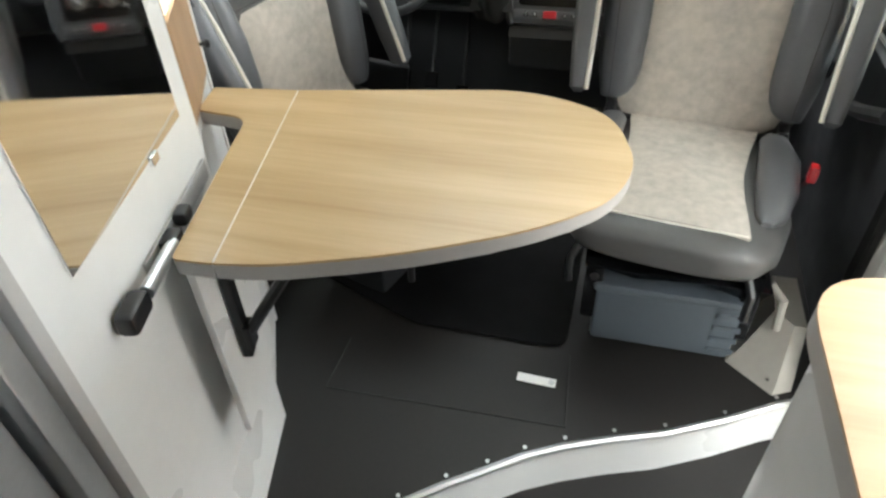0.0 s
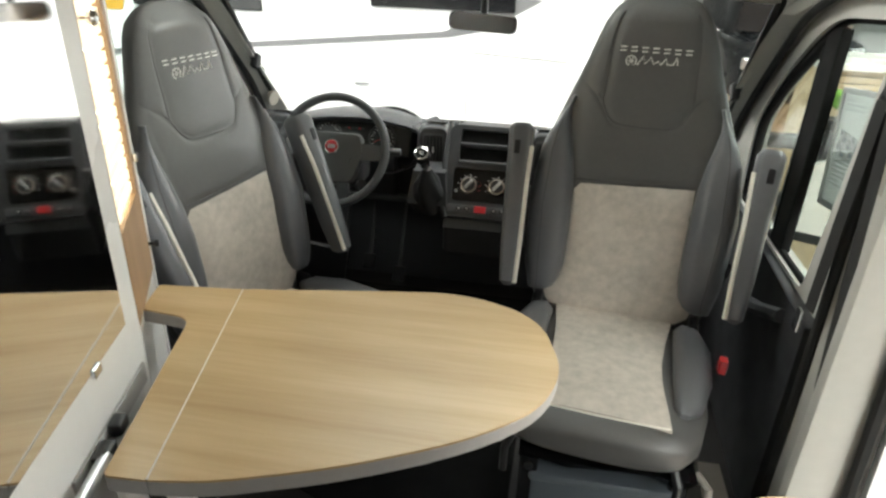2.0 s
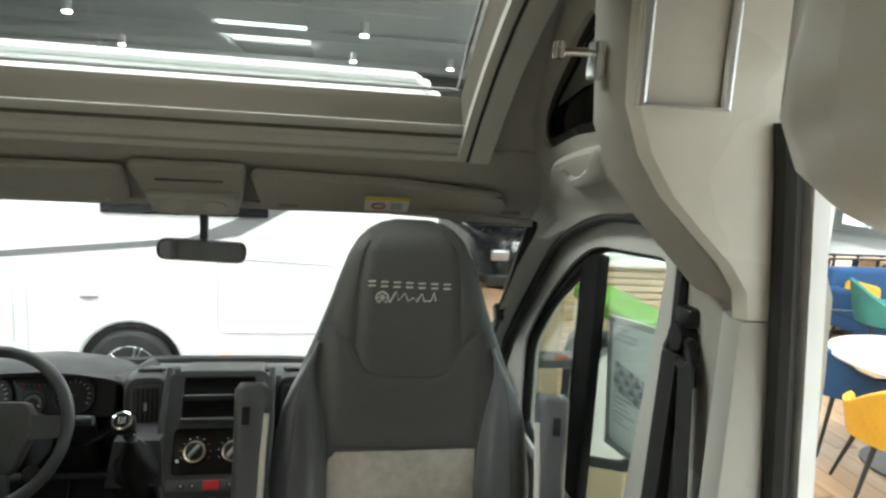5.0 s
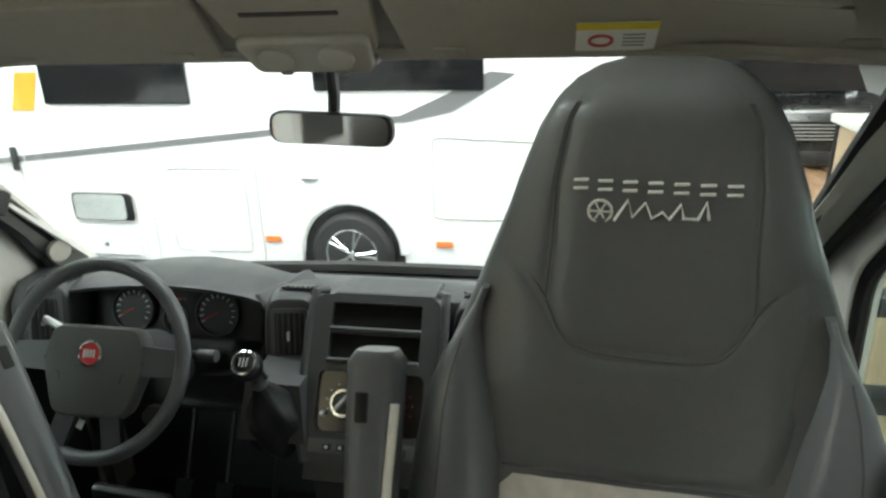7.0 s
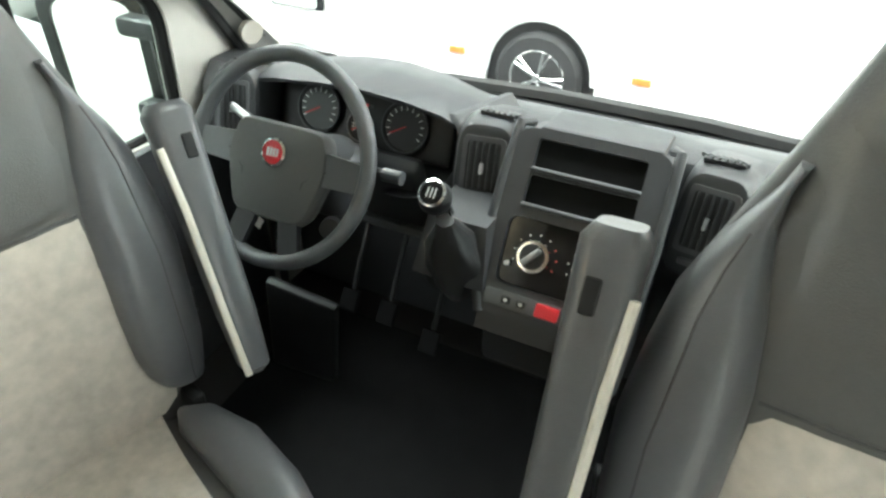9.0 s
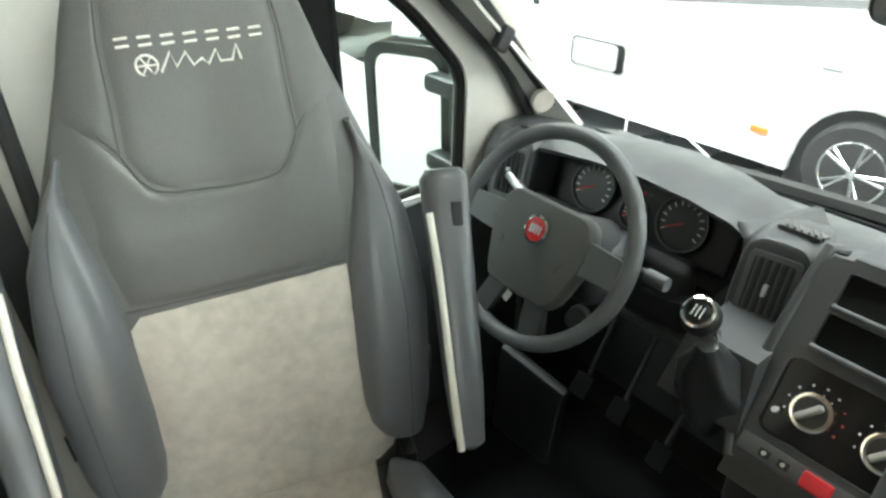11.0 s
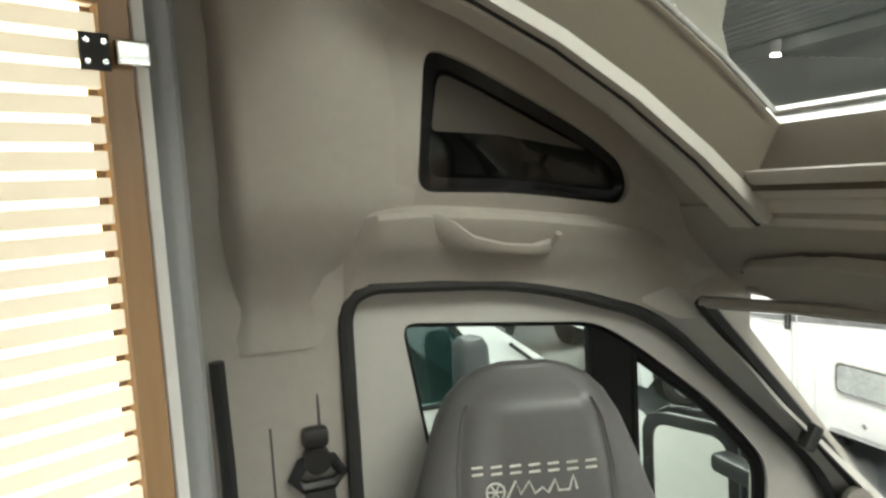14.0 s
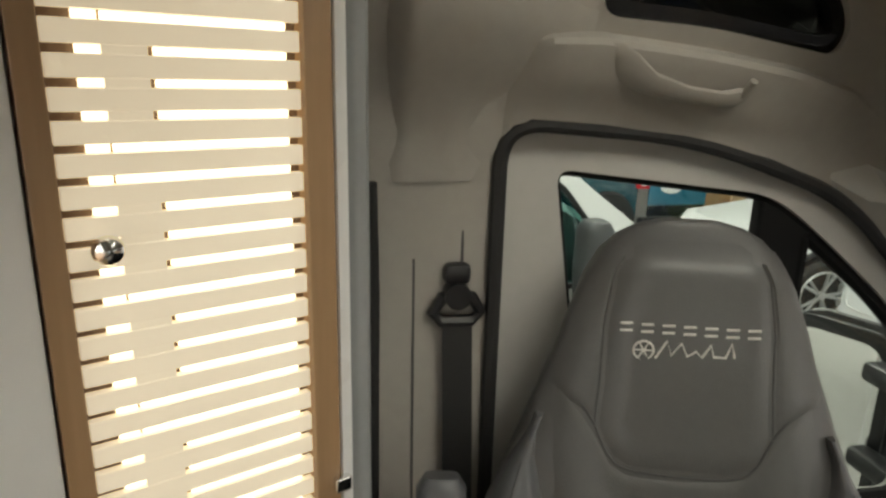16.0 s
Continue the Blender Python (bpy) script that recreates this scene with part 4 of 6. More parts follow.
def pillow(place, puff, nx=16, nz=18):
    """An upholstery panel proud of the core, its edges drawn down into the seams; place(s, t) gives x and z for s, t in 0 to 1."""
    rows = []
    for j in range(nz + 1):
        t = j / nz
        row = []
        for i in range(nx + 1):
            s_ = i / nx
            x, z = place(s_, t)
            e = (1 - abs(2 * s_ - 1) ** 9) ** 0.6 * (1 - abs(2 * t - 1) ** 11) ** 0.6
            row.append((x, front(x, z) + 0.0015 - (puff + 0.0015) * e, z))
        rows.append(row)
    return strip(rows)
HEAD_W = [(1.037, 0.066), (1.045, 0.088), (1.06, 0.104), (1.095, 0.122), (1.16, 0.118), (1.24, 0.116), (1.31, 0.106), (1.345, 0.088), (1.365, 0.06)]
YOKE = [(0.0, 1.031), (0.06, 1.033), (0.088, 1.039), (0.105, 1.056), (0.122, 1.090), (0.168, 1.150), (0.21, 1.19)]
SUEDE_W = [(0.464, 0.205), (0.50, 0.226), (0.53, 0.222), (0.57, 0.19), (0.61, 0.172), (0.70, 0.171), (0.90, 0.172)]
def head_at(s_, t):
    z = 1.037 + 0.328 * t
    return at(HEAD_W, z) * (2 * s_ - 1), z
def mid_at(s_, t):
    x = (0.168 + 0.032 * t) * (2 * s_ - 1)
    z = 0.882 + 0.008 * (2 * s_ - 1) + (at(YOKE, abs(x)) - 0.882) * t
    return math.copysign(min(abs(x), 0.97 * half_w(z)), x), z
def suede_at(s_, t):
    z = 0.464 + 0.412 * t
    return at(SUEDE_W, z) * (2 * s_ - 1), z + 0.010 * (2 * s_ - 1) * t
def shoulder_at(side):
    def place(s_, t):
        z = 1.098 + 0.25 * t
        a, b = at(HEAD_W, z) + 0.002, 0.985 * half_w(z)
        z += 0.055 * s_ * (1 - t)
        return side * min(a + (max(b, a + 0.004) - a) * s_, 0.985 * half_w(z)), z
    return place
def make_seat(m, label):
    seat = thing("cab_seat", label, "seat", m=m, group="cab seats")
    rings = []
    for z in [0.44, 0.47, 0.52, 0.6, 0.7, 0.8, 0.9, 1.0, 1.1, 1.2, 1.26, 1.30, 1.335, 1.36, 1.375, 1.383]:
        w, d = half_w(z), back_d(z)
        if z > 1.33:
            d *= max(0.3, (1.393 - z) / 0.06)
        rings.append(super_ring(0, back_y(z) + 0.055, z, w, d, 32, 3.2))
    back = part("backrest", loft(rings), LEATHER, seat)
    part("suede_panel", pillow(suede_at, 0.008), SUEDE, seat, "beige suede insert")
    part("head_panel", pillow(head_at, 0.0035), LEATHER, seat)
    part("middle_panel", pillow(mid_at, 0.0035), LEATHER, seat)
    part("insert_seam", curve_on_back([(-0.166, 0.873), (0, 0.879), (0.166, 0.887)], 0.0022, 0.001), SEAM, seat)
    part("yoke_seam", curve_on_back([(x, at(YOKE, abs(x)) + 0.003) for x in [-0.122 + 0.0061 * k for k in range(41)]], 0.0017, 0.0004), SEAM, seat)
    for s in (-1, 1):
        part("shoulder_seam", curve_on_back([(s * (0.122 + 0.0052 * k), 1.095 + 0.0068 * k) for k in range(12)], 0.0017, 0.0004), SEAM, seat)
        part("head_seam", curve_on_back([(s * (at(HEAD_W, 1.095 + 0.024 * k) + 0.001), 1.095 + 0.024 * k) for k in range(11)], 0.0013, 0.0002), SEAM, seat)
    # side bolsters
    for s in (-1, 1):
        rr, crease = [], []
        for z, xb, b_, f_ in ((0.516, 0.222, 0.020, 0.004), (0.522, 0.205, 0.034, 0.016), (0.535, 0.190, 0.045, 0.026), (0.565, 0.174, 0.055, 0.035), (0.61, 0.166, 0.062, 0.041), (0.70, 0.163, 0.068, 0.043), (0.80, 0.165, 0.067, 0.040), (0.88, 0.170, 0.062, 0.033), (0.95, 0.182, 0.055, 0.025), (1.00, 0.196, 0.047, 0.017), (1.04, 0.206, 0.038, 0.008), (1.075, 0.208, 0.030, -0.002), (1.10, 0.206, 0.024, -0.010)):
            w = half_w(z) + 0.004 - 0.22 * max(0, z - 0.99)
            cx, a_ = s * (xb + w) / 2, max(0.006, (w - xb) / 2)
            rr.append(super_ring(cx, back_y(z) + b_ - f_, z, a_, b_, 20, 2.5))
            crease.append((cx + s * a_ * 0.25, back_y(z) - f_ * 0.98 + 0.0015, z))
        part("side_bolster", loft(rr), LEATHER_SHEEN, seat, "smooth grey side bolster")
        part("bolster_stitch", tube(crease[2:-2], 0.0016, 6), SEAM, seat)
        part("shoulder_panel", pillow(shoulder_at(s), 0.0030, 10, 18), LEATHER, seat)
    # embroidered mark: plain bars and strokes
    zt = 1.240
    for i in range(7):
        x = -0.087 + 0.029 * i
        for dz in (-0.0045, 0.0055):
            part("stitched_bar", tube([(x - 0.0085, front(x, zt + dz) - 0.0043, zt + dz - 0.001), (x + 0.0085, front(x, zt + dz) - 0.0043, zt + dz)], 0.0019, 6), THREAD, seat)
    zz = 1.209
    part("stitched_ring", tube([(-0.062 + 0.014 * math.cos(k / 14 * math.tau), front(0.05, zz) - 0.0043, zz + 0.014 * math.sin(k / 14 * math.tau)) for k in range(14)], 0.0018, 6, closed=True), THREAD, seat)
    for k in range(3):
        a = k * math.pi / 3
        part("stitched_spoke", tube([(-0.062 - 0.013 * math.cos(a), front(0.05, zz) - 0.0043, zz - 0.013 * math.sin(a)), (-0.062 + 0.013 * math.cos(a), front(0.05, zz) - 0.0043, zz + 0.013 * math.sin(a))], 0.0013, 5), THREAD, seat)
    wave = [(-0.045, 1.199), (-0.03, 1.224), (-0.024, 1.204), (-0.010, 1.222), (-0.002, 1.204), (0.010, 1.212), (0.018, 1.204), (0.030, 1.222), (0.034, 1.206), (0.05, 1.206), (0.058, 1.226), (0.062, 1.206)]
    part("stitched_script", tube([(x, front(x, z) - 0.0043, z) for x, z in wave], 0.002, 6), THREAD, seat)
    # cushion
    rr = []
    for y, w, zt, zb in ((-0.315, 0.10, 0.435, 0.395), (-0.31, 0.17, 0.452, 0.375), (-0.29, 0.215, 0.468, 0.36), (-0.24, 0.25, 0.482, 0.35), (-0.12, 0.272, 0.484, 0.35), (0.05, 0.270, 0.474, 0.35), (0.20, 0.245, 0.464, 0.35), (0.27, 0.22, 0.46, 0.36)):
        ring = super_ring(0, 0, 0, w, (zt - zb) / 2, 32, 3.0)
        rr.append([Vector((p.x, y, (zt + zb) / 2 + p.y)) for p in ring])
    part("cushion", loft(rr), LEATHER, seat)
    rows = []
    for i in range(9):
        u = i / 8
        y = -0.262 + 0.508 * u
        hw = 0.175 - 0.028 * math.sin(math.pi * u) * (1 if u < 0.6 else 0.9)
        zt = 0.489 - 0.018 * u - (0.012 if i == 0 else 0)
        rows.append([(hw * k, y, zt + 0.006 * (1 - k * k)) for k in (-1, -0.6, -0.2, 0.2, 0.6, 1)])
    part("suede_top", strip(rows, 0.01, (0, 0, -1)), SUEDE, seat, "beige suede insert")
    for s in (-1, 1):
        rr = []
        for y, a, b, dx in ((-0.20, 0.012, 0.008, 0.205), (-0.17, 0.034, 0.022, 0.214), (-0.05, 0.050, 0.034, 0.226), (0.08, 0.052, 0.038, 0.228), (0.18, 0.038, 0.03, 0.215), (0.22, 0.01, 0.01, 0.205)):
            rr.append([Vector((s * dx + p.x, y, 0.476 + p.y)) for p in super_ring(0, 0, 0, a, b, 16, 2.3)])
        part("cushion_bolster", loft(rr), LEATHER_SHEEN, seat)
    part("cushion_piping", tube([(-0.17, -0.262, 0.478), (-0.09, -0.27, 0.482), (0, -0.273, 0.483), (0.09, -0.27, 0.482), (0.17, -0.262, 0.478)], 0.0025, 6), PIPING, seat)
    # armrests folded up beside the backrest
    for s in (-1, 1):
        a, b = Vector((s * 0.316, 0.125, 0.585)), Vector((s * 0.340, 0.305, 1.015))
        d = (b - a).normalized()
        q = Matrix.Translation(a) @ d.to_track_quat("Z", "Y").to_matrix().to_4x4()
        rr = [super_ring(0, 0, zz_, w_, h_, 20, 3.4) for zz_, w_, h_ in ((-0.01, 0.010, 0.02), (0.004, 0.024, 0.036), (0.10, 0.030, 0.044), (0.36, 0.035, 0.046), (0.45, 0.037, 0.045), (0.466, 0.026, 0.036))]
        arm = part("armrest", loft(rr), LEATHER_SHEEN, seat, m=q)
        part("piping", tube([(s * 0.022, 0.036, 0.0), (s * 0.026, 0.040, 0.1), (s * 0.030, 0.041, 0.3), (s * 0.034, 0.034, 0.40)], 0.0065, 8), PIPING, arm, "cream piping")
        part("arm_slot", box(0.018, 0.006, 0.040, -s * 0.008, 0.0455, 0.395, 0.004), BLACK, arm, "black finger slot")
        part("arm_hinge", rod((s * 0.22, 0.30, 0.66), (s * 0.30, 0.27, 0.66), 0.022, n=16), BLACK, seat)
        part("recliner", box(0.03, 0.09, 0.16, s * 0.235, 0.25, 0.42, 0.012), BLACK, seat, "black hinge cover")
    # base
    part("swivel_plate", box(0.42, 0.44, 0.03, 0, 0, 0.325, 0.006), STEEL_DARK, seat)
    part("seat_box", box(0.36, 0.34, 0.16, 0.0, 0.06, 0.08, 0.01), STEEL_DARK, seat)
    for s in (-1, 1):
        part("slide_rail", box(0.035, 0.46, 0.03, s * 0.19, -0.01, 0.345, 0.006), STEEL_DARK, seat)
        part("adjuster", tube([(s * 0.20, -0.22, 0.34), (s * 0.22, -0.25, 0.30), (s * 0.22, -0.25, 0.22)], 0.011, 8), BLACK, seat)
    return seat
pax = make_seat(pose(0.482, 1.547, 0, 0, 0, -7.3), "grey leather swivel seat with beige suede insert turned to the rear")
drv = copy_thing(pax, pose(-0.37, 1.57, -0.055, 0, 0, 72.6))
part("buckle_stem", tube([(0.285, 0.16, 0.36), (0.294, 0.05, 0.46), (0.296, 0.02, 0.49)], 0.012, 8), BLACK, pax)
part("buckle", box(0.022, 0.03, 0.045, 0.297, 0.005, 0.51, 0.005), RED, pax, "red belt buckle")
tagged(drv, "grey leather swivel seat with beige suede insert turned to the aisle")
under = thing("seat_base_box", "blue-grey ribbed plastic box under the swivel seat", "box")
part("box_shell", box(0.38, 0.24, 0.20, 0.497, 1.45, 0.105, 0.015), BOX_GREY, under)
part("box_lid", box(0.39, 0.25, 0.03, 0.497, 1.45, 0.205, 0.010), BOX_GREY, under)
for k in range(4):
    part("box_rib", box(0.07, 0.012, 0.016, 0.655, 1.327, 0.04 + 0.042 * k, 0.004), BOX_GREY, under)
wedge = thing("floor_trim_wedge", "tan moulded floor trim beside the step", "trim", kind="structure")
part("wedge_body", loft([[(0.68, 1.33, 0), (0.79, 1.235, 0), (0.84, 1.26, 0), (0.84, 1.52, 0), (0.72, 1.52, 0)], [(0.705, 1.345, 0.03), (0.795, 1.25, 0.03), (0.84, 1.27, 0.03), (0.84, 1.52, 0.03), (0.73, 1.52, 0.03)], [(0.77, 1.38, 0.17), (0.81, 1.33, 0.17), (0.84, 1.33, 0.17), (0.84, 1.52, 0.17), (0.78, 1.52, 0.17)]]), TRIM, wedge)
part("wedge_screw", rod((0.775, 1.262, 0.031), (0.775, 1.262, 0.036), 0.006, n=10), CHROME, wedge)
bracket = thing("swivel_bracket", "black steel swivel bracket under the seat", "bracket")
part("bracket_plate", loft([[(0.27, 1.30, 0.30), (0.72, 1.29, 0.30), (0.70, 1.33, 0.23), (0.60, 1.34, 0.26), (0.40, 1.34, 0.245), (0.29, 1.34, 0.27)], [(0.27, 1.60, 0.30), (0.72, 1.60, 0.30), (0.70, 1.60, 0.23), (0.60, 1.60, 0.26), (0.40, 1.60, 0.245), (0.29, 1.60, 0.27)]]), GLOSS_BLACK, bracket)
for bx_ in (0.30, 0.69):
    part("bracket_post", box(0.05, 0.05, 0.22, bx_, 1.36, 0.19, 0.008), GLOSS_BLACK, bracket)
    part("bolt", rod((bx_, 1.333, 0.24), (bx_, 1.326, 0.24), 0.012, n=8), STEEL_DARK, bracket)
part("release_lever", tube([(0.74, 1.38, 0.25), (0.765, 1.34, 0.24), (0.77, 1.33, 0.15)], 0.011, 8), TRIM, bracket, "grey release lever")


# ---- dashboard ----
dash = thing("dashboard", "dark grey plastic dashboard with vents and radio slots", "dashboard")
DASH_TOP = [(2.845, 0.705), (2.76, 0.745), (2.66, 0.79), (2.55, 0.818), (2.47, 0.815), (2.43, 0.77), (2.42, 0.70), (2.45, 0.60), (2.52, 0.50), (2.60, 0.46), (2.845, 0.46)]
DASH_LOW = [(2.845, 0.705), (2.76, 0.745), (2.69, 0.760), (2.60, 0.70), (2.53, 0.685), (2.47, 0.675), (2.43, 0.665), (2.45, 0.60), (2.52, 0.50), (2.60, 0.46), (2.845, 0.46)]
part("dash_body", loft([[(x, y, z) for y, z in (DASH_LOW if -0.79 < x < -0.25 else DASH_TOP)] for x in (-0.945, -0.80, -0.785, -0.26, -0.245, 0.3, 0.80, 0.945)]), DASH, dash)
# instrument hood over the wheel
LIP = [(-0.85, 0.79), (-0.80, 0.812), (-0.69, 0.838), (-0.58, 0.853), (-0.46, 0.858), (-0.36, 0.850), (-0.28, 0.832), (-0.22, 0.80), (-0.19, 0.77)]
rows = []
for i in range(25):
    x = -0.83 + 0.63 * i / 24
    q, z = abs((x + 0.50) / 0.33), at(LIP, x)
    y = 2.398 + 0.045 * q ** 3
    rows.append([(x, 2.69, 0.772), (x, 2.60, z - 0.005 - 0.01 * q), (x, 2.50, z + 0.006), (x, y + 0.02, z + 0.004), (x, y, z - 0.002), (x, y + 0.003, z - 0.012), (x, y + 0.035, z - 0.022), (x, 2.64, 0.745)])
part("instrument_hood", loft(rows), DASH, dash)
part("instrument_panel", box(0.46, 0.02, 0.15, -0.51, 2.485, 0.755, 0.01, m=pose(0, 0, 0, -20, 0, 0)), BLACK, dash)
for cx, r in ((-0.622, 0.056), (-0.395, 0.056), (-0.51, 0.034)):
    cm = pose(cx, 2.466, 0.757 if r > 0.05 else 0.735, 70, 0, 0)
    g_ = part("gauge", lathe([(r, 0), (r, 0.006), (r - 0.004, 0.007), (r - 0.006, 0.003), (0.001, 0.003)], 28), BLACK, dash, "dark round gauge", m=cm)
    part("gauge_ring", tube([(r * math.cos(k / 28 * math.tau), r * math.sin(k / 28 * math.tau), 0.006) for k in range(28)], 0.0022, 6, closed=True), DASH_LIGHT, g_)
    for k in range(13):
        a = radians(-120 + 20 * k + 90)
        part("tick", box(0.009, 0.0022, 0.001, (r - 0.014) * math.cos(a), (r - 0.014) * math.sin(a), 0.004, m=Matrix.Rotation(a, 4, "Z")), PAPER, g_)
    part("needle", box(r * 0.8, 0.0026, 0.001, -r * 0.3, -r * 0.15, 0.005, m=Matrix.Rotation(0.5, 4, "Z")), RED, g_, "red needle")
for k in range(6):
    part("warning_lamp", box(0.008, 0.003, 0.006, -0.545 + 0.014 * k, 2.462, 0.792, 0.001), RED if k % 3 == 1 else DASH_LIGHT, dash)
part("cluster_cheek", strip([[(x, y, z), (x + 0.03, y + 0.05, z + 0.004), (x + 0.06, y + 0.16, z)] for x, y, z in ((-0.27, 2.425, 0.832), (-0.245, 2.41, 0.81), (-0.232, 2.395, 0.775), (-0.235, 2.38, 0.735), (-0.255, 2.365, 0.695), (-0.295, 2.36, 0.665), (-0.345, 2.365, 0.645), (-0.41, 2.375, 0.635))], 0.014, (1, 0.3, 0)), DASH, dash)
# centre stack
def stack_pt(x, s, out=0.0):
    """The sloping centre stack: s runs 0 (top) to 1 (foot)."""
    p0, p1 = Vector((0, 2.405, 0.858)), Vector((0, 2.20, 0.548))
    d = p1 - p0
    n = Vector((0, d.z, -d.y)).normalized()
    return p0 + d * s + n * out + Vector((x + 0.04, 0, 0))
sd = (stack_pt(0, 1) - stack_pt(0, 0)).normalized()
sn = (stack_pt(0, 0, 1) - stack_pt(0, 0, 0))
def stack_m(x, s, out=0.0):
    p = stack_pt(x, s, out)
    ex, ey, ez = Vector((1, 0, 0)), -sd, sn
    return Matrix(((ex.x, ey.x, ez.x, p.x), (ex.y, ey.y, ez.y, p.y), (ex.z, ey.z, ez.z, p.z), (0, 0, 0, 1)))
L = (stack_pt(0, 1) - stack_pt(0, 0)).length
STK = stack_m(0, 0)
part("stack_body", loft([[Vector((sx_ * w, 2.40 + dy, zz - dy * 0.18)) + Vector((0.04, 0, 0)) for sx_ in (-1, 1) for dy in ((0, 0.18) if sx_ < 0 else (0.18, 0))] for w, dy0, zz in ((0.14, 0, 0.838),)] + [[Vector((sx_ * 0.135 + 0.04, y, 0.52)) for sx_, y in ((-1, 2.19), (-1, 2.7), (1, 2.7), (1, 2.19))]]), DASH, dash)
part("stack_lid", box(0.235, 0.13, 0.020, 0.04, 2.485, 0.832, 0.009, m=pose(0, 0, 0, -7, 0, 0)), DASH, dash)
for s in (-1, 1):
    part("stack_flute", tube([stack_pt(s * 0.130, -0.02, -0.02), stack_pt(s * 0.146, 0.0, 0.006), stack_pt(s * 0.149, 0.2, 0.014), stack_pt(s * 0.150, 0.5, 0.015), stack_pt(s * 0.145, 0.85, 0.016), stack_pt(s * 0.128, 0.98, 0.014)], 0.010, 10), DASH, dash, "rounded edge ridge")
part("column_shroud", box(0.16, 0.16, 0.13, -0.50, 2.32, 0.68, 0.04, 3), DASH, dash)
part("knee_panel", box(0.52, 0.05, 0.20, -0.58, 2.43, 0.62, 0.03, 3, m=pose(0, 0, 0, 15, 0, 0)), DASH, dash)
part("stack_bezel", plate(rounded([(-0.14, -0.008), (0.14, -0.008), (0.142, -0.17), (0.136, -L * 0.97), (-0.136, -L * 0.97), (-0.142, -0.17)], 0.03), [rounded([(-0.10, -0.025), (0.10, -0.025), (0.10, -0.078), (-0.10, -0.078)], 0.006, 3), rounded([(-0.10, -0.092), (0.10, -0.092), (0.10, -0.145), (-0.10, -0.145)], 0.006, 3), rounded([(-0.116, -0.172), (0.116, -0.172), (0.112, -0.300), (-0.112, -0.300)], 0.02, 4)], 0.016, lambda x, y: Vector((x, y, 0.004)), (0, 0, 1)), DASH, dash, "dark grey bezel", m=STK)
for v0 in (-0.078, -0.145):
    part("radio_slot", box(0.20, 0.053, 0.006, 0, v0 + 0.0265, 0.003), SLOT_BLACK, dash, "black radio slot", m=STK)
    part("slot_lip", rod((-0.10, v0 - 0.004, 0.022), (0.10, v0 - 0.004, 0.022), 0.0045), DASH_LIGHT, dash, m=STK)
part("heater_panel", box(0.235, 0.130, 0.008, 0, -0.236, 0.006, 0.003), GLOSS_BLACK, dash, "black heater panel", m=STK)
for kx in (-0.052, 0.052):
    d_ = part("heater_dial", lathe([(0.033, 0), (0.033, 0.010), (0.030, 0.019), (0.025, 0.020)], 28), CHROME, dash, "chrome ringed dial", m=STK @ pose(kx, -0.238, 0.010))
    part("dial_face", lathe([(0.0245, 0.0), (0.023, 0.004), (0.001, 0.005)], 24), BLACK, d_, m=pose(0, 0, 0.018))
    part("dial_grip", box(0.042, 0.011, 0.014, 0, 0, 0.028, 0.004, m=pose(0, 0, 0, 0, 0, 50)), ALU, d_)
    for k in range(9):
        a = radians(200 - 28 * k)
        part("dial_mark", box(0.003, 0.003, 0.001, 0.041 * math.cos(a), 0.041 * math.sin(a), 0.001), PAPER if k < 6 else RED_INK, d_)
part("heater_slider", rod((-0.098, -0.262, 0.01), (-0.098, -0.262, 0.022), 0.005), PAPER, dash, m=STK)
part("switch_panel", box(0.25, 0.036, 0.02, 0, -L * 0.885, 0.012, 0.006), DASH_LIGHT, dash, m=STK)
part("hazard_button", box(0.044, 0.026, 0.010, 0.0, -L * 0.885, 0.024, 0.003), RED, dash, "red hazard light button", m=STK)
for kx in (-0.08, -0.05, 0.05, 0.08):
    part("switch", box(0.018, 0.014, 0.006, kx, -L * 0.885, 0.022, 0.002), BLACK, dash, m=STK)
    part("switch_lamp", rod((kx, -L * 0.885, 0.024), (kx, -L * 0.885, 0.0265), 0.0035, n=10), ALU, dash, m=STK)
part("lower_console", box(0.29, 0.30, 0.16, 0.04, 2.40, 0.455, 0.02), DASH, dash)
part("lower_shelf", box(0.60, 0.05, 0.025, -0.42, 2.44, 0.52, 0.01), DASH_LIGHT, dash)
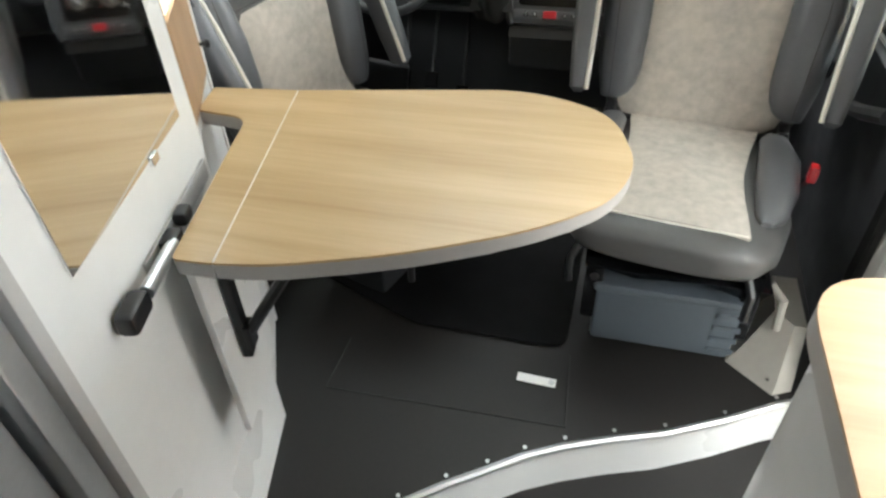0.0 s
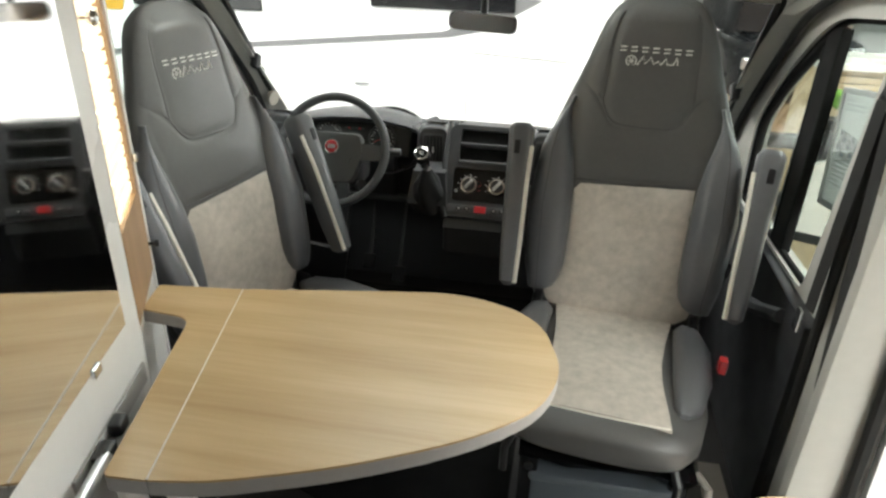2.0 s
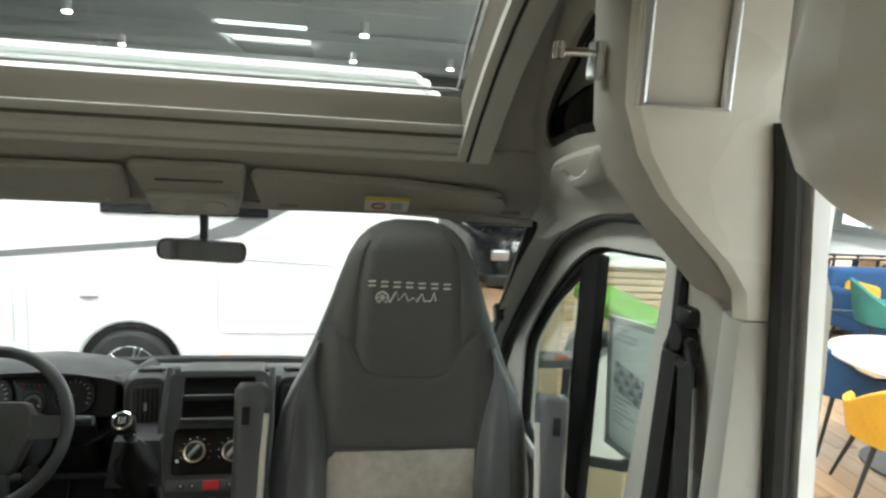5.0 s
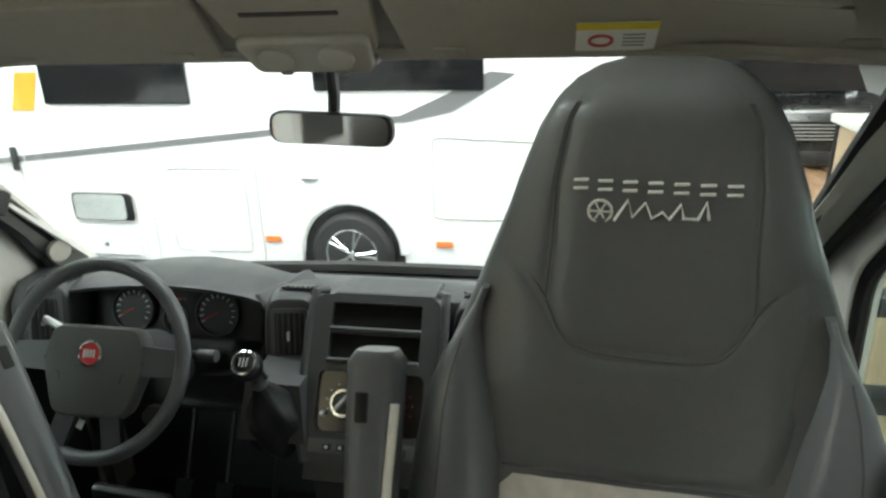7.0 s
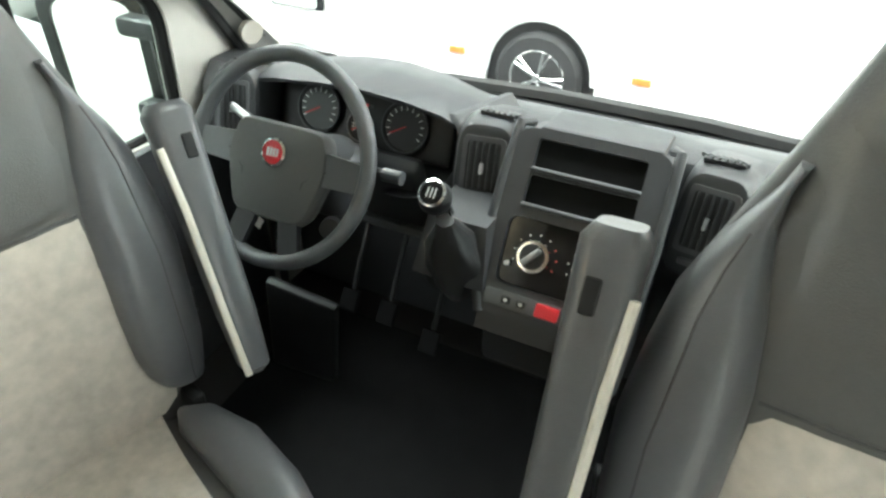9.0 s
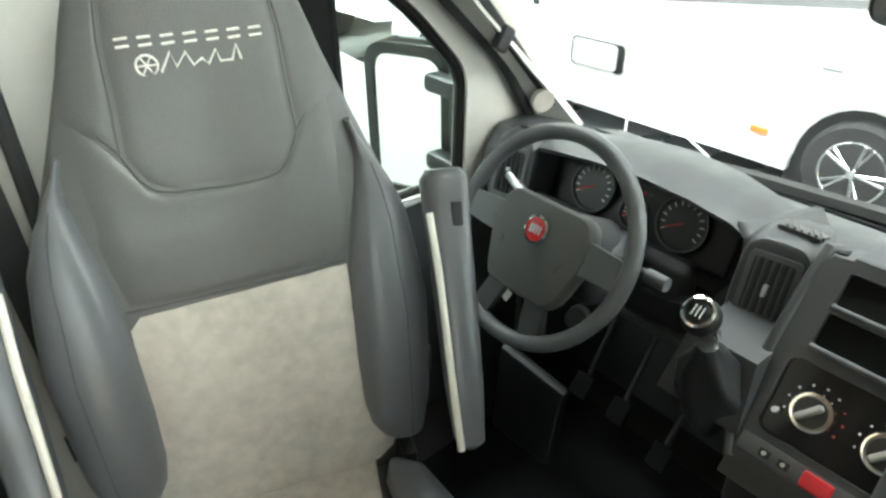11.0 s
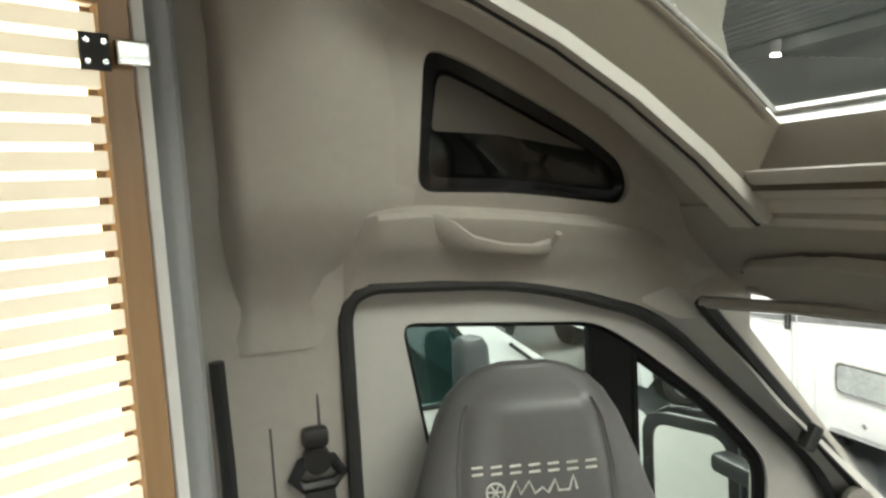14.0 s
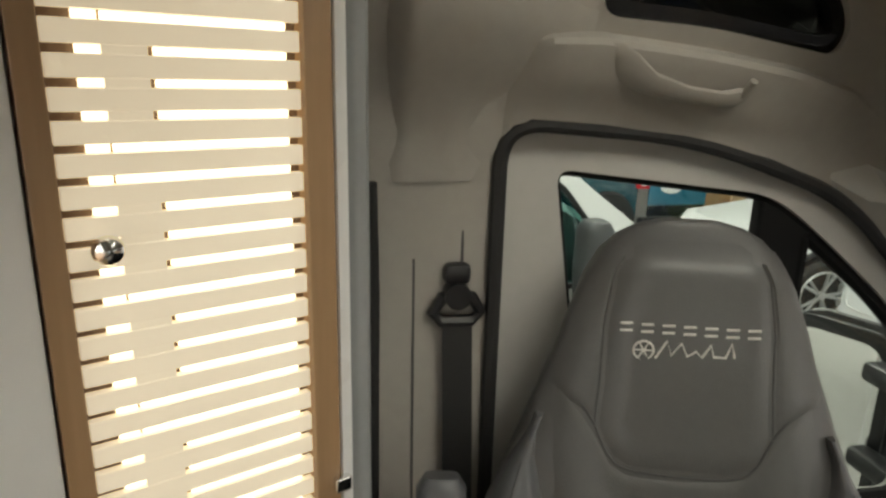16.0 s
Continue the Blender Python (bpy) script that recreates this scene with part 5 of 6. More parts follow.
# vents beside the stack and at the ends
for vx, tilt in ((-0.172, 8), (0.255, -8), (-0.80, 10), (0.82, -10)):
    vm = pose(vx, 2.376, 0.757, 74, 0, tilt)
    part("vent_pod", loft([[Vector((p.x, p.y, z)) for p in super_ring(0, cy, 0, a, b, 28, 4.0)] for z, cy, a, b in ((-0.14, 0.0, 0.068, 0.110), (-0.06, -0.004, 0.066, 0.108), (-0.02, -0.010, 0.062, 0.103), (-0.004, -0.012, 0.055, 0.096), (-0.0005, -0.012, 0.046, 0.086))]), DASH, dash, m=vm)
    part("vent_frame", plate(rounded([(-0.043, -0.062), (0.043, -0.062), (0.043, 0.062), (-0.043, 0.062)], 0.01, 3), [rounded([(-0.034, -0.052), (0.034, -0.052), (0.034, 0.052), (-0.034, 0.052)], 0.006, 3)], 0.012, lambda x, y: Vector((x, y, 0.004)), (0, 0, -1)), DASH_LIGHT, dash, m=vm)
    part("vent_back", box(0.068, 0.104, 0.0025, 0, 0, 0.0012), BLACK, dash, m=vm)
    for k in range(5):
        part("vent_slat", box(0.0045, 0.10, 0.006, -0.026 + 0.013 * k, 0, 0.004, m=pose(0, 0, 0, 0, 20, 0)), DASH, dash, m=vm)
    part("vent_tab", box(0.007, 0.022, 0.012, 0.0, 0.0, 0.009, 0.002), ALU, dash, "pale vent tab", m=vm)
    part("vent_wheel", box(0.055, 0.013, 0.01, 0.0, -0.079, 0.001, 0.004), DASH_LIGHT, dash, m=vm)
for vx in (-0.172, 0.255, -0.80):
    part("demist_grille", box(0.07, 0.05, 0.006, vx, 2.462, 0.839, 0.001, m=pose(0, 0, 0, -15, 0, 0)), BLACK, dash)
    for k in range(6):
        part("grille_bar", box(0.004, 0.048, 0.008, vx - 0.03 + 0.012 * k, 2.462, 0.841, m=pose(0, 0, 0, -15, 0, 25)), DASH, dash)
part("glovebox_lid", box(0.46, 0.03, 0.20, 0.56, 2.445, 0.62, 0.02, m=pose(0, 0, 0, 12, 0, 0)), DASH, dash)
# gear lever
gear = thing("gear_lever", "black gear lever with chrome ringed knob", "gear lever")
part("gear_console", loft([[(-0.16 + x, 2.30 + y, 0.60) for x, y in ((-0.075, -0.10), (0.075, -0.10), (0.075, 0.12), (-0.075, 0.12))], [(-0.16 + x, 2.30 + y, 0.715) for x, y in ((-0.06, -0.06), (0.06, -0.06), (0.06, 0.10), (-0.06, 0.10))]]), DASH, gear)
rr = []
for i, (z, r) in enumerate(((0.0, 0.062), (0.03, 0.068), (0.06, 0.063), (0.09, 0.056), (0.115, 0.047), (0.14, 0.034), (0.165, 0.022), (0.185, 0.016))):
    c = 0.45 * i / 7
    rr.append([(r * (1 + (0.12 - 0.012 * i) * math.cos(5 * a + 0.9 * i) + 0.05 * math.sin(9 * a - i)) * math.cos(a), r * (1 + (0.12 - 0.012 * i) * math.cos(5 * a + 0.9 * i)) * math.sin(a) - 0.10 * c * c - 0.03 * c, z) for a in [k * math.tau / 40 for k in range(40)]])
part("gaiter", loft(rr), mat("gaiter_leather", (0.022, 0.022, 0.023), 0.36, var=0.1, bump=0.3, bump_scale=300), gear, "creased black leather gaiter", m=pose(-0.158, 2.262, 0.575, 14, 0, 0))
part("gaiter_collar", rod((-0.168, 2.203, 0.752), (-0.170, 2.193, 0.770), 0.018, n=16), CHROME, gear, "bright collar")
part("lever", rod((-0.166, 2.215, 0.745), (-0.172, 2.186, 0.79), 0.012), BLACK, gear)
part("knob", lathe([(0.014, -0.03), (0.026, -0.012), (0.031, 0.004), (0.028, 0.018), (0.022, 0.025)], 24), BLACK, gear, m=pose(-0.174, 2.180, 0.790, 42, 0, 0))
part("knob_ring", lathe([(0.0255, 0.0), (0.0255, 0.004), (0.0215, 0.006), (0.0215, 0.0)], 24), CHROME, gear, "chrome ring", m=pose(-0.174, 2.166, 0.807, 42, 0, 0))
part("knob_cap", lathe([(0.021, 0.0), (0.019, 0.004), (0.002, 0.005)], 24), GLOSS_BLACK, gear, m=pose(-0.174, 2.166, 0.807, 42, 0, 0))
for k in (-1, 0, 1):
    part("gate_mark", box(0.0016, 0.018, 0.001, k * 0.007, 0, 0.0055), PAPER, gear, m=pose(-0.174, 2.166, 0.807, 42, 0, 0))

# steering wheel
WM = pose(-0.502, 2.165, 0.792, 62, 0, 0)
wheel = thing("steering_wheel", "dark grey four-spoke steering wheel with red badge", "steering wheel", m=WM)
R = 0.196
part("rim", tube([(R * math.cos(k / 48 * math.tau), R * math.sin(k / 48 * math.tau), 0) for k in range(48)], 0.0155, 12, closed=True), DASH_LIGHT, wheel)
hub = rounded([(-0.105, 0.068, 0.03), (0.105, 0.068, 0.03), (0.120, -0.01, 0.03), (0.085, -0.118, 0.03), (-0.085, -0.118, 0.03), (-0.120, -0.01, 0.03)], 0.03, 5)
part("hub_pad", loft([[(p[0] * k, p[1] * k - 0.002 * (1 - k), z_) for p in hub] for k, z_ in ((0.96, -0.03), (1.0, -0.012), (0.985, -0.002), (0.93, 0.006), (0.75, 0.0095), (0.45, 0.0105), (0.1, 0.011))]), DASH_MID, wheel)
for s in (-1, 1):
    part("pad_joint", tube([(s * 0.113, 0.0, 0.0035), (s * 0.070, -0.03, 0.0098), (s * 0.060, -0.11, 0.0035)], 0.0014, 6), BLACK, wheel)
for s in (-1, 1):
    part("spoke", loft([[(s * 0.07, 0.035, -0.02), (s * 0.07, -0.03, -0.02), (s * 0.07, -0.03, 0.002), (s * 0.07, 0.035, 0.002)], [(s * 0.192, 0.028, -0.006), (s * 0.192, -0.024, -0.006), (s * 0.192, -0.024, 0.006), (s * 0.192, 0.028, 0.006)]]), DASH_LIGHT, wheel)
    part("spoke", loft([[(s * 0.02, -0.085, -0.02), (s * 0.062, -0.075, -0.02), (s * 0.062, -0.075, 0.0), (s * 0.02, -0.085, 0.0)], [(s * 0.045, -0.182, -0.006), (s * 0.085, -0.167, -0.006), (s * 0.085, -0.167, 0.006), (s * 0.045, -0.182, 0.006)]]), DASH, wheel)
part("badge_ring", lathe([(0.027, 0), (0.027, 0.006), (0.0225, 0.008), (0.0225, 0.0)], 28), CHROME, wheel, "chrome badge ring", m=pose(0, 0.012, 0.011))
part("badge", lathe([(0.0222, 0), (0.0222, 0.004), (0.012, 0.0065), (0.001, 0.007)], 28), RED, wheel, "red round badge", m=pose(0, 0.012, 0.011))
for k in range(4):
    part("badge_bar", box(0.0045, 0.016, 0.001, -0.0105 + 0.007 * k, 0.012, 0.0188), ALU, wheel)
part("pocket_card", box(0.055, 0.02, 0.002, -0.045, -0.125, -0.015, m=pose(0, 0, 0, 0, 0, -20)), PAPER, wheel, "white card")
part("column", rod((0, 0, -0.02), (0, -0.01, -0.20), 0.055, 0.075, n=20), DASH, wheel)
part("stalk", tube([(0.05, 0.0, -0.05), (0.15, 0.02, -0.055), (0.225, 0.02, -0.05)], 0.009, 8), BLACK, wheel)
part("stalk_tip", rod((0.20, 0.02, -0.05), (0.24, 0.02, -0.049), 0.013), DASH_LIGHT, wheel)
part("stalk", tube([(-0.05, 0.02, -0.05), (-0.12, 0.06, -0.05), (-0.17, 0.075, -0.045)], 0.009, 8), BLACK, wheel)
part("stalk_tip", rod((-0.10, 0.05, -0.042), (-0.16, 0.075, -0.04), 0.008), ALU, wheel)
part("ignition", rod((0.09, -0.11, -0.09), (0.11, -0.11, -0.05), 0.02), BLACK, wheel)
# pedals and footwell panel
ped = thing("pedals", "black pedals in the dark footwell", "pedals")
for px_, pz_ in ((-0.58, 0.20), (-0.46, 0.20), (-0.33, 0.15)):
    part("pedal_pad", box(0.055, 0.015, 0.065, px_, 2.46, pz_, 0.006, m=pose(0, 0, 0, -35, 0, 0)), MAT_BLACK, ped)
    part("pedal_arm", rod((px_, 2.47, pz_), (px_, 2.64, pz_ + 0.3), 0.007), BLACK, ped)
part("footwell_panel", box(0.20, 0.03, 0.36, -0.63, 2.31, 0.17, 0.012, m=pose(0, 0, 0, 8, 10, 6)), BLACK, ped, "dark flat footwell panel")

# ---- kitchen unit by the sliding door ----
kit = thing("kitchen_worktop", "pale oak kitchen worktop with rounded corner", "worktop")
KO = rounded([(0.523, 0.665, 0.10), (0.985, 0.68, 0.02), (0.985, -0.9, 0), (0.53, -0.9, 0)], 0.1, 8)
part("worktop_top", slab(KO, 0.885, 0.89, 0.001), OAK_PALE, kit)
part("worktop_edge", slab(KO, 0.85, 0.8848, 0.003), EDGE, kit, "grey edging")
cab = thing("kitchen_cabinet", "white kitchen cabinet below the worktop", "cabinet")
part("cabinet_body", slab(rounded([(0.537, 0.648, 0.10), (0.975, 0.66, 0.02), (0.975, -0.9, 0), (0.545, -0.9, 0)], 0.1, 8), -0.16, 0.8495), WHITE, cab)
# overhead cupboard
ov = thing("overhead_cupboard", "cream overhead cupboard with rounded belly and oak front", "cupboard")
def belly(y):
    return [(1.0, y, 1.96), (0.68, y, 1.96), (0.68, y, 1.72), (0.682, y, 1.60), (0.705, y, 1.555), (0.745, y, 1.528), (0.80, y, 1.508), (0.89, y, 1.493), (1.0, y, 1.488)]
part("cupboard_body", loft([belly(y) for y in (0.86, 0.6, 0.2, -0.3, -1.0)]), CREAM, ov)
part("cupboard_nose", loft([[Vector((1.0 + (p[0] - 1.0) * k, y, 1.75 + (p[2] - 1.75) * q)) for p in belly(0)] for y, k, q in ((0.86, 1, 1), (0.905, 0.985, 0.985), (0.94, 0.94, 0.95), (0.96, 0.86, 0.88), (0.968, 0.7, 0.75))]), CREAM, ov)
part("oak_front", box(0.012, 0.62, 0.30, 0.676, 0.205, 1.80, 0.003), OAK, ov, "oak cupboard front")
part("shadow_gap", box(0.010, 0.62, 0.03, 0.678, 0.205, 1.632, 0.003), EDGE, ov)
part("switch_frame", box(0.012, 0.095, 0.12, 0.677, 0.652, 1.755, 0.006), EDGE, ov, "grey switch frame")
part("switch_panel", box(0.014, 0.070, 0.092, 0.674, 0.655, 1.762, 0.004), GLOSS_BLACK, ov, "dark switch panel")
niche = thing("lit_niche", "pale open niche with a chrome edge in the pillar trim", "niche")
part("niche_back", box(0.12, 0.012, 0.29, 0.755, 1.205, 1.77, 0.004), CREAM, niche)
part("niche_rim", tube([(0.70, 1.19, 1.63), (0.81, 1.19, 1.63), (0.81, 1.19, 1.91), (0.70, 1.19, 1.91)], 0.007, 8, closed=True), ALU, niche, "pale metal edge")
hookt = thing("blind_hook", "small chrome hook on the pillar trim", "hook")
part("hook_plate", box(0.02, 0.03, 0.05, 0.685, 1.30, 1.690, 0.005), CHROME, hookt)
part("hook_bar", rod((0.68, 1.30, 1.70), (0.635, 1.31, 1.70), 0.006), CHROME, hookt)
part("hook_tip", rod((0.635, 1.31, 1.69), (0.635, 1.31, 1.712), 0.009), CHROME, hookt)
# sliding door opening: front jamb and white outer edge
jamb = thing("door_sliding", "open sliding door frame with black seal", "door", kind="structure")
part("jamb_trim", loft([[(0.874, 1.22, z), (0.878, 1.20, z), (0.928, 1.192, z), (1.02, 1.21, z), (1.02, 1.26, z), (0.89, 1.26, z)] for z in (-0.2, 0.6, 1.36)]), TRIM_PALE, jamb)
part("jamb_head", loft([[(x0, 1.216, z), (x0 + 0.012, 1.20, z), (x0 + 0.06, 1.196, z), (0.95, 1.196, z), (1.0, 1.21, z), (1.0, 1.222, z)] for z, x0 in ((1.362, 0.875), (1.40, 0.868), (1.435, 0.842), (1.48, 0.792), (1.52, 0.750), (1.57, 0.715), (1.63, 0.692), (1.72, 0.688), (1.97, 0.688))]), CREAM, jamb)
part("jamb_seal", tube([(1.0, 1.185, -0.18), (0.998, 1.185, 0.45), (0.984, 1.185, 0.78), (0.962, 1.185, 1.02), (0.936, 1.185, 1.28), (0.908, 1.185, 1.53), (0.895, 1.185, 1.62)], 0.017, 8), RUBBER, jamb, "black rubber seal")
part("outer_edge", loft([[(x, 1.195, z), (x, 1.165, z), (x + 0.024, 1.165, z), (x + 0.024, 1.195, z)] for x, z in ((1.022, -0.2), (1.018, 0.45), (1.004, 0.78), (0.982, 1.02), (0.957, 1.28), (0.930, 1.53), (0.92, 1.60))]), RV_WHITE, jamb, "white door edge")
part("rear_side", box(0.04, 1.2, 2.2, 1.02, -0.85, 0.9), WHITE, jamb)
part("opening_head", box(0.06, 1.2, 0.5, 1.03, 0.33, 1.75, 0.01), TRIM_PALE, jamb)
part("opening_head", box(0.06, 0.28, 0.16, 1.03, 1.07, 1.92, 0.01), TRIM_PALE, jamb)


# ---- hall ----
ground = thing("ground", "smooth grey showroom floor", "floor", kind="structure")
part("floor_sheet", box(70, 80, 0.1, 0, 14, GROUND - 0.05), HALL_FLOOR, ground, smooth=False)
# darker floor zone under and before the motorhome
part("dark_floor_area", box(9.0, 5.6, 0.006, -2.2, 6.2, GROUND + 0.003), mat("dark_grey_floor", (0.045, 0.050, 0.052), 0.30, var=0.12, scale=2), ground, "dark grey floor area", smooth=False)
hall = thing("hall_shell", "showroom hall with pale walls and sheet metal roof", "hall", kind="structure")
for nm, args in (("hall_wall", (60, 0.2, 7, 0, 46, 2.2)), ("hall_wall", (60, 0.2, 7, 0, -14, 2.2)), ("hall_wall", (0.2, 60, 7, -16, 16, 2.2)), ("hall_wall", (0.2, 60, 7, 18, 16, 2.2))):
    part(nm, box(*args), HALL_WALL, hall, smooth=False)
outer = [(-17, -15), (19, -15), (19, 47), (-17, 47)]
holes = [[(x - 1.55, y - 2.6), (x + 1.55, y - 2.6), (x + 1.55, y + 2.6), (x - 1.55, y + 2.6)] for x, y in SKYLIGHTS]
part("hall_roof", plate(outer, holes, 0.1, lambda x, y: Vector((x, y, HALL_TOP)), (0, 0, 1)), HALL_METAL, hall, smooth=False)
for i in range(70):
    for x0, x1 in ((-16, -3.7), (-0.5, 17)):
        part("roof_rib", box(x1 - x0, 0.14, 0.10, (x0 + x1) / 2, 6.5 + 0.45 * i, HALL_TOP - 0.052), HALL_METAL, hall, smooth=False)
# includes the pane of the added, unseen opening at x = 0
for x, y in SKYLIGHTS:
    part("skylight", box(3.1, 5.2, 0.03, x, y, HALL_TOP + 0.09), PANE_SKY, hall, "bright skylight", smooth=False)
for y in (8, 16, 24, 32):
    part("truss", box(36, 0.16, 0.30, 1, y, HALL_TOP - 0.35), HALL_METAL, hall, smooth=False)
part("duct", tube([(-3.4, 7.0, 4.5), (-2.2, 9.2, 4.2), (-1.6, 10.5, 4.4)], 0.22, 12), HALL_METAL, hall)
for i, (x, y) in enumerate(((-6.67, 20.2), (-7.3, 27.2), (1.24, 20.1), (1.16, 27.0), (-12.6, 14.8), (-6.0, 13), (1.3, 13), (-9, 30), (5, 20), (5, 27))):
    spot = thing("track_spot", "white track spotlight below the hall roof", "spotlight", group="track spotlights")
    part("spot_head", lathe([(0.10, 0), (0.14, 0.3), (0.13, 0.34)], 14), PAPER, spot, m=pose(x, y, HALL_TOP - 0.75))
    part("spot_lens", lathe([(0.12, -0.004), (0.12, -0.05), (0.001, -0.052)], 14), SPOT, spot, "glowing lens", m=pose(x, y, HALL_TOP - 0.752))
    part("spot_rod", rod((x, y, HALL_TOP - 0.57), (x, y, HALL_TOP), 0.012), PAPER, spot)
for y in (13.0, 20.1, 27.1):
    tr = thing("lamp_track", "white lamp track below the hall roof", "track")
    part("track_bar", box(9, 0.04, 0.04, -1, y, HALL_TOP - 0.1), PAPER, tr)

# ---- white motorhome in front ----
RY = 5.8
rv = thing("motorhome", "large white motorhome parked across the front", "motorhome")
ARC = [(-1.17 + 0.42 * math.cos(a), -0.36 + 0.42 * math.sin(a)) for a in [radians(180 - 15 * k) for k in range(13)]]
out = [(-6.2, -0.50), (-1.60, -0.50)] + [(x, max(z, -0.50)) for x, z in ARC] + [(-0.74, -0.50), (1.15, -0.50), (1.25, -0.3), (1.25, 1.75), (1.05, 2.08), (-6.2, 2.12)]
part("body_side", plate(out, [], 0.05, lambda x, z: Vector((x, RY, z)), (0, 1, 0)), RV_WHITE, rv, smooth=False)
part("body_rest", box(7.3, 2.0, 2.55, -2.5, RY + 1.08, 0.80, 0.05), RV_WHITE, rv)
part("wheel_arch", tube([(x, RY - 0.015, z) for x, z in ARC if z > -0.5], 0.03, 8), RV_WHITE, rv)
part("arch_inner", box(0.9, 0.3, 0.8, -1.17, RY + 0.2, -0.3), BLACK, rv)
wh = part("wheel", lathe([(0.20, -0.10), (0.30, -0.11), (0.33, -0.07), (0.33, 0.07), (0.30, 0.11), (0.20, 0.10)], 36), TYRE, rv, "black tyre", m=pose(-1.17, RY + 0.05, -0.37, 90, 0, 0))
part("rim_ring", tube([(0.205 * math.cos(k / 28 * math.tau), 0.205 * math.sin(k / 28 * math.tau), 0.09) for k in range(28)], 0.014, 8, closed=True), CHROME, wh, "bright alloy rim")
part("rim_back", lathe([(0.20, 0.02), (0.02, 0.03)], 24), BLACK, wh)
for k in range(5):
    a = k * math.tau / 5
    for da in (-0.13, 0.13):
        part("rim_spoke", tube([(0.03 * math.cos(a), 0.03 * math.sin(a), 0.09), (0.2 * math.cos(a + da), 0.2 * math.sin(a + da), 0.095)], 0.014, 6), CHROME, wh, "bright alloy spoke")
part("rim_cap", lathe([(0.04, 0.09), (0.03, 0.11), (0.002, 0.112)], 16), CHROME, wh)
def rv_line(pts, r=0.008, closed=True, mt=None, nm="panel_joint", label=""):
    part(nm, tube([(x, RY - 0.002, z) for x, z in pts], r, 6, closed=closed), mt or JOINT_GREY, rv, label)
rv_line(rounded([(-2.69, 0.30), (-2.02, 0.30), (-2.02, -0.39), (-2.69, -0.39)], 0.06))
rv_line(rounded([(-0.51, 0.56), (0.42, 0.52), (0.42, -0.06), (-0.51, -0.06)], 0.06))
rv_line(rounded([(-4.6, 0.30), (-4.0, 0.30), (-4.0, -0.40), (-4.6, -0.40)], 0.06))
for x in (-1.83, -0.43):
    part("side_marker", box(0.13, 0.02, 0.05, x, RY - 0.012, -0.27, 0.008), ORANGE, rv, "orange marker lamp")
RVW = rounded([(-3.59, 0.085), (-3.02, 0.085), (-3.02, -0.165), (-3.59, -0.165)], 0.06, 5)
part("small_window", plate(RVW, [], 0.012, lambda x, z: Vector((x, RY - 0.002, z)), (0, -1, 0)), GLOSS_BLACK, rv, "small dark window")
# bright reflection on the dark glass, put in as a pale patchy colour
part("small_window_pane", plate(rounded([(-3.57, 0.068), (-3.10, 0.068), (-3.10, -0.148), (-3.57, -0.148)], 0.05, 5), [], 0.004, lambda x, z: Vector((x, RY - 0.015, z)), (0, -1, 0)), mat("painted_pane_reflection", (0.42, 0.44, 0.43), 0.2, var=0.35, scale=5), rv, "pane with a pale painted reflection")
part("window_trim", tube([(p[0], RY - 0.008, p[1]) for p in RVW], 0.010, 6, closed=True), EDGE, rv)
for x in (-3.78, -2.86, -1.92, 0.62):
    part("panel_joint", box(0.010, 0.006, 1.02 if x < 0 else 1.9, x, RY - 0.002, 0.02 if x < 0 else 0.5), JOINT_GREY, rv, smooth=False)
rv_line(rounded([(-4.95, 1.55), (-3.95, 1.55), (-3.95, -0.42), (-4.95, -0.42)], 0.10))
part("cab_window", plate(rounded([(-4.85, 1.30), (-4.08, 1.30), (-4.08, 0.62), (-4.85, 0.50)], 0.10, 5), [], 0.012, lambda x, z: Vector((x, RY - 0.002, z)), (0, -1, 0)), GLOSS_BLACK, rv, "dark cab door window")
part("door_handle", box(0.05, 0.04, 0.20, -4.02, RY - 0.03, 0.36, 0.015), BLACK, rv, "black door handle")
part("cab_mirror", box(0.16, 0.14, 0.34, -4.95, RY - 0.16, 0.75, 0.05, 3), BLACK, rv, "black cab mirror")
part("locker_flap", box(0.62, 0.03, 0.20, -3.33, RY - 0.01, -0.36, 0.012), RV_WHITE, rv)
part("flap_lock", rod((-3.33, RY - 0.025, -0.36), (-3.33, RY - 0.035, -0.36), 0.02), ALU, rv)
part("socket", box(0.13, 0.03, 0.12, -1.47, RY - 0.012, 0.29, 0.01), RV_WHITE, rv)
# cast shadow below the socket, drawn as a dark bar
part("socket_shadow", box(0.13, 0.02, 0.012, -1.47, RY - 0.01, 0.225), INK, rv)
part("stripe", strip([[(-4.6, RY - 0.004, 0.27), (-4.6, RY - 0.004, 0.32)], [(-0.72, RY - 0.004, 0.665), (-0.72, RY - 0.004, 0.715)]], 0.002, (0, -1, 0)), RV_GREY, rv, "grey stripe")
part("stripe", strip([[(-0.72, RY - 0.004, 0.66), (-0.72, RY - 0.004, 0.72)], [(-0.35, RY - 0.004, 0.74), (-0.40, RY - 0.004, 0.86)], [(0.10, RY - 0.004, 1.0), (-0.08, RY - 0.004, 1.02)]], 0.002, (0, -1, 0)), RV_GREY, rv, "grey stripe")
part("side_window", box(1.25, 0.03, 0.42, -0.75, RY - 0.012, 1.10, 0.015), GLOSS_BLACK, rv, "dark side window")
part("side_window", box(1.25, 0.03, 0.50, -3.0, RY - 0.012, 1.05, 0.015), GLOSS_BLACK, rv, "dark side window")
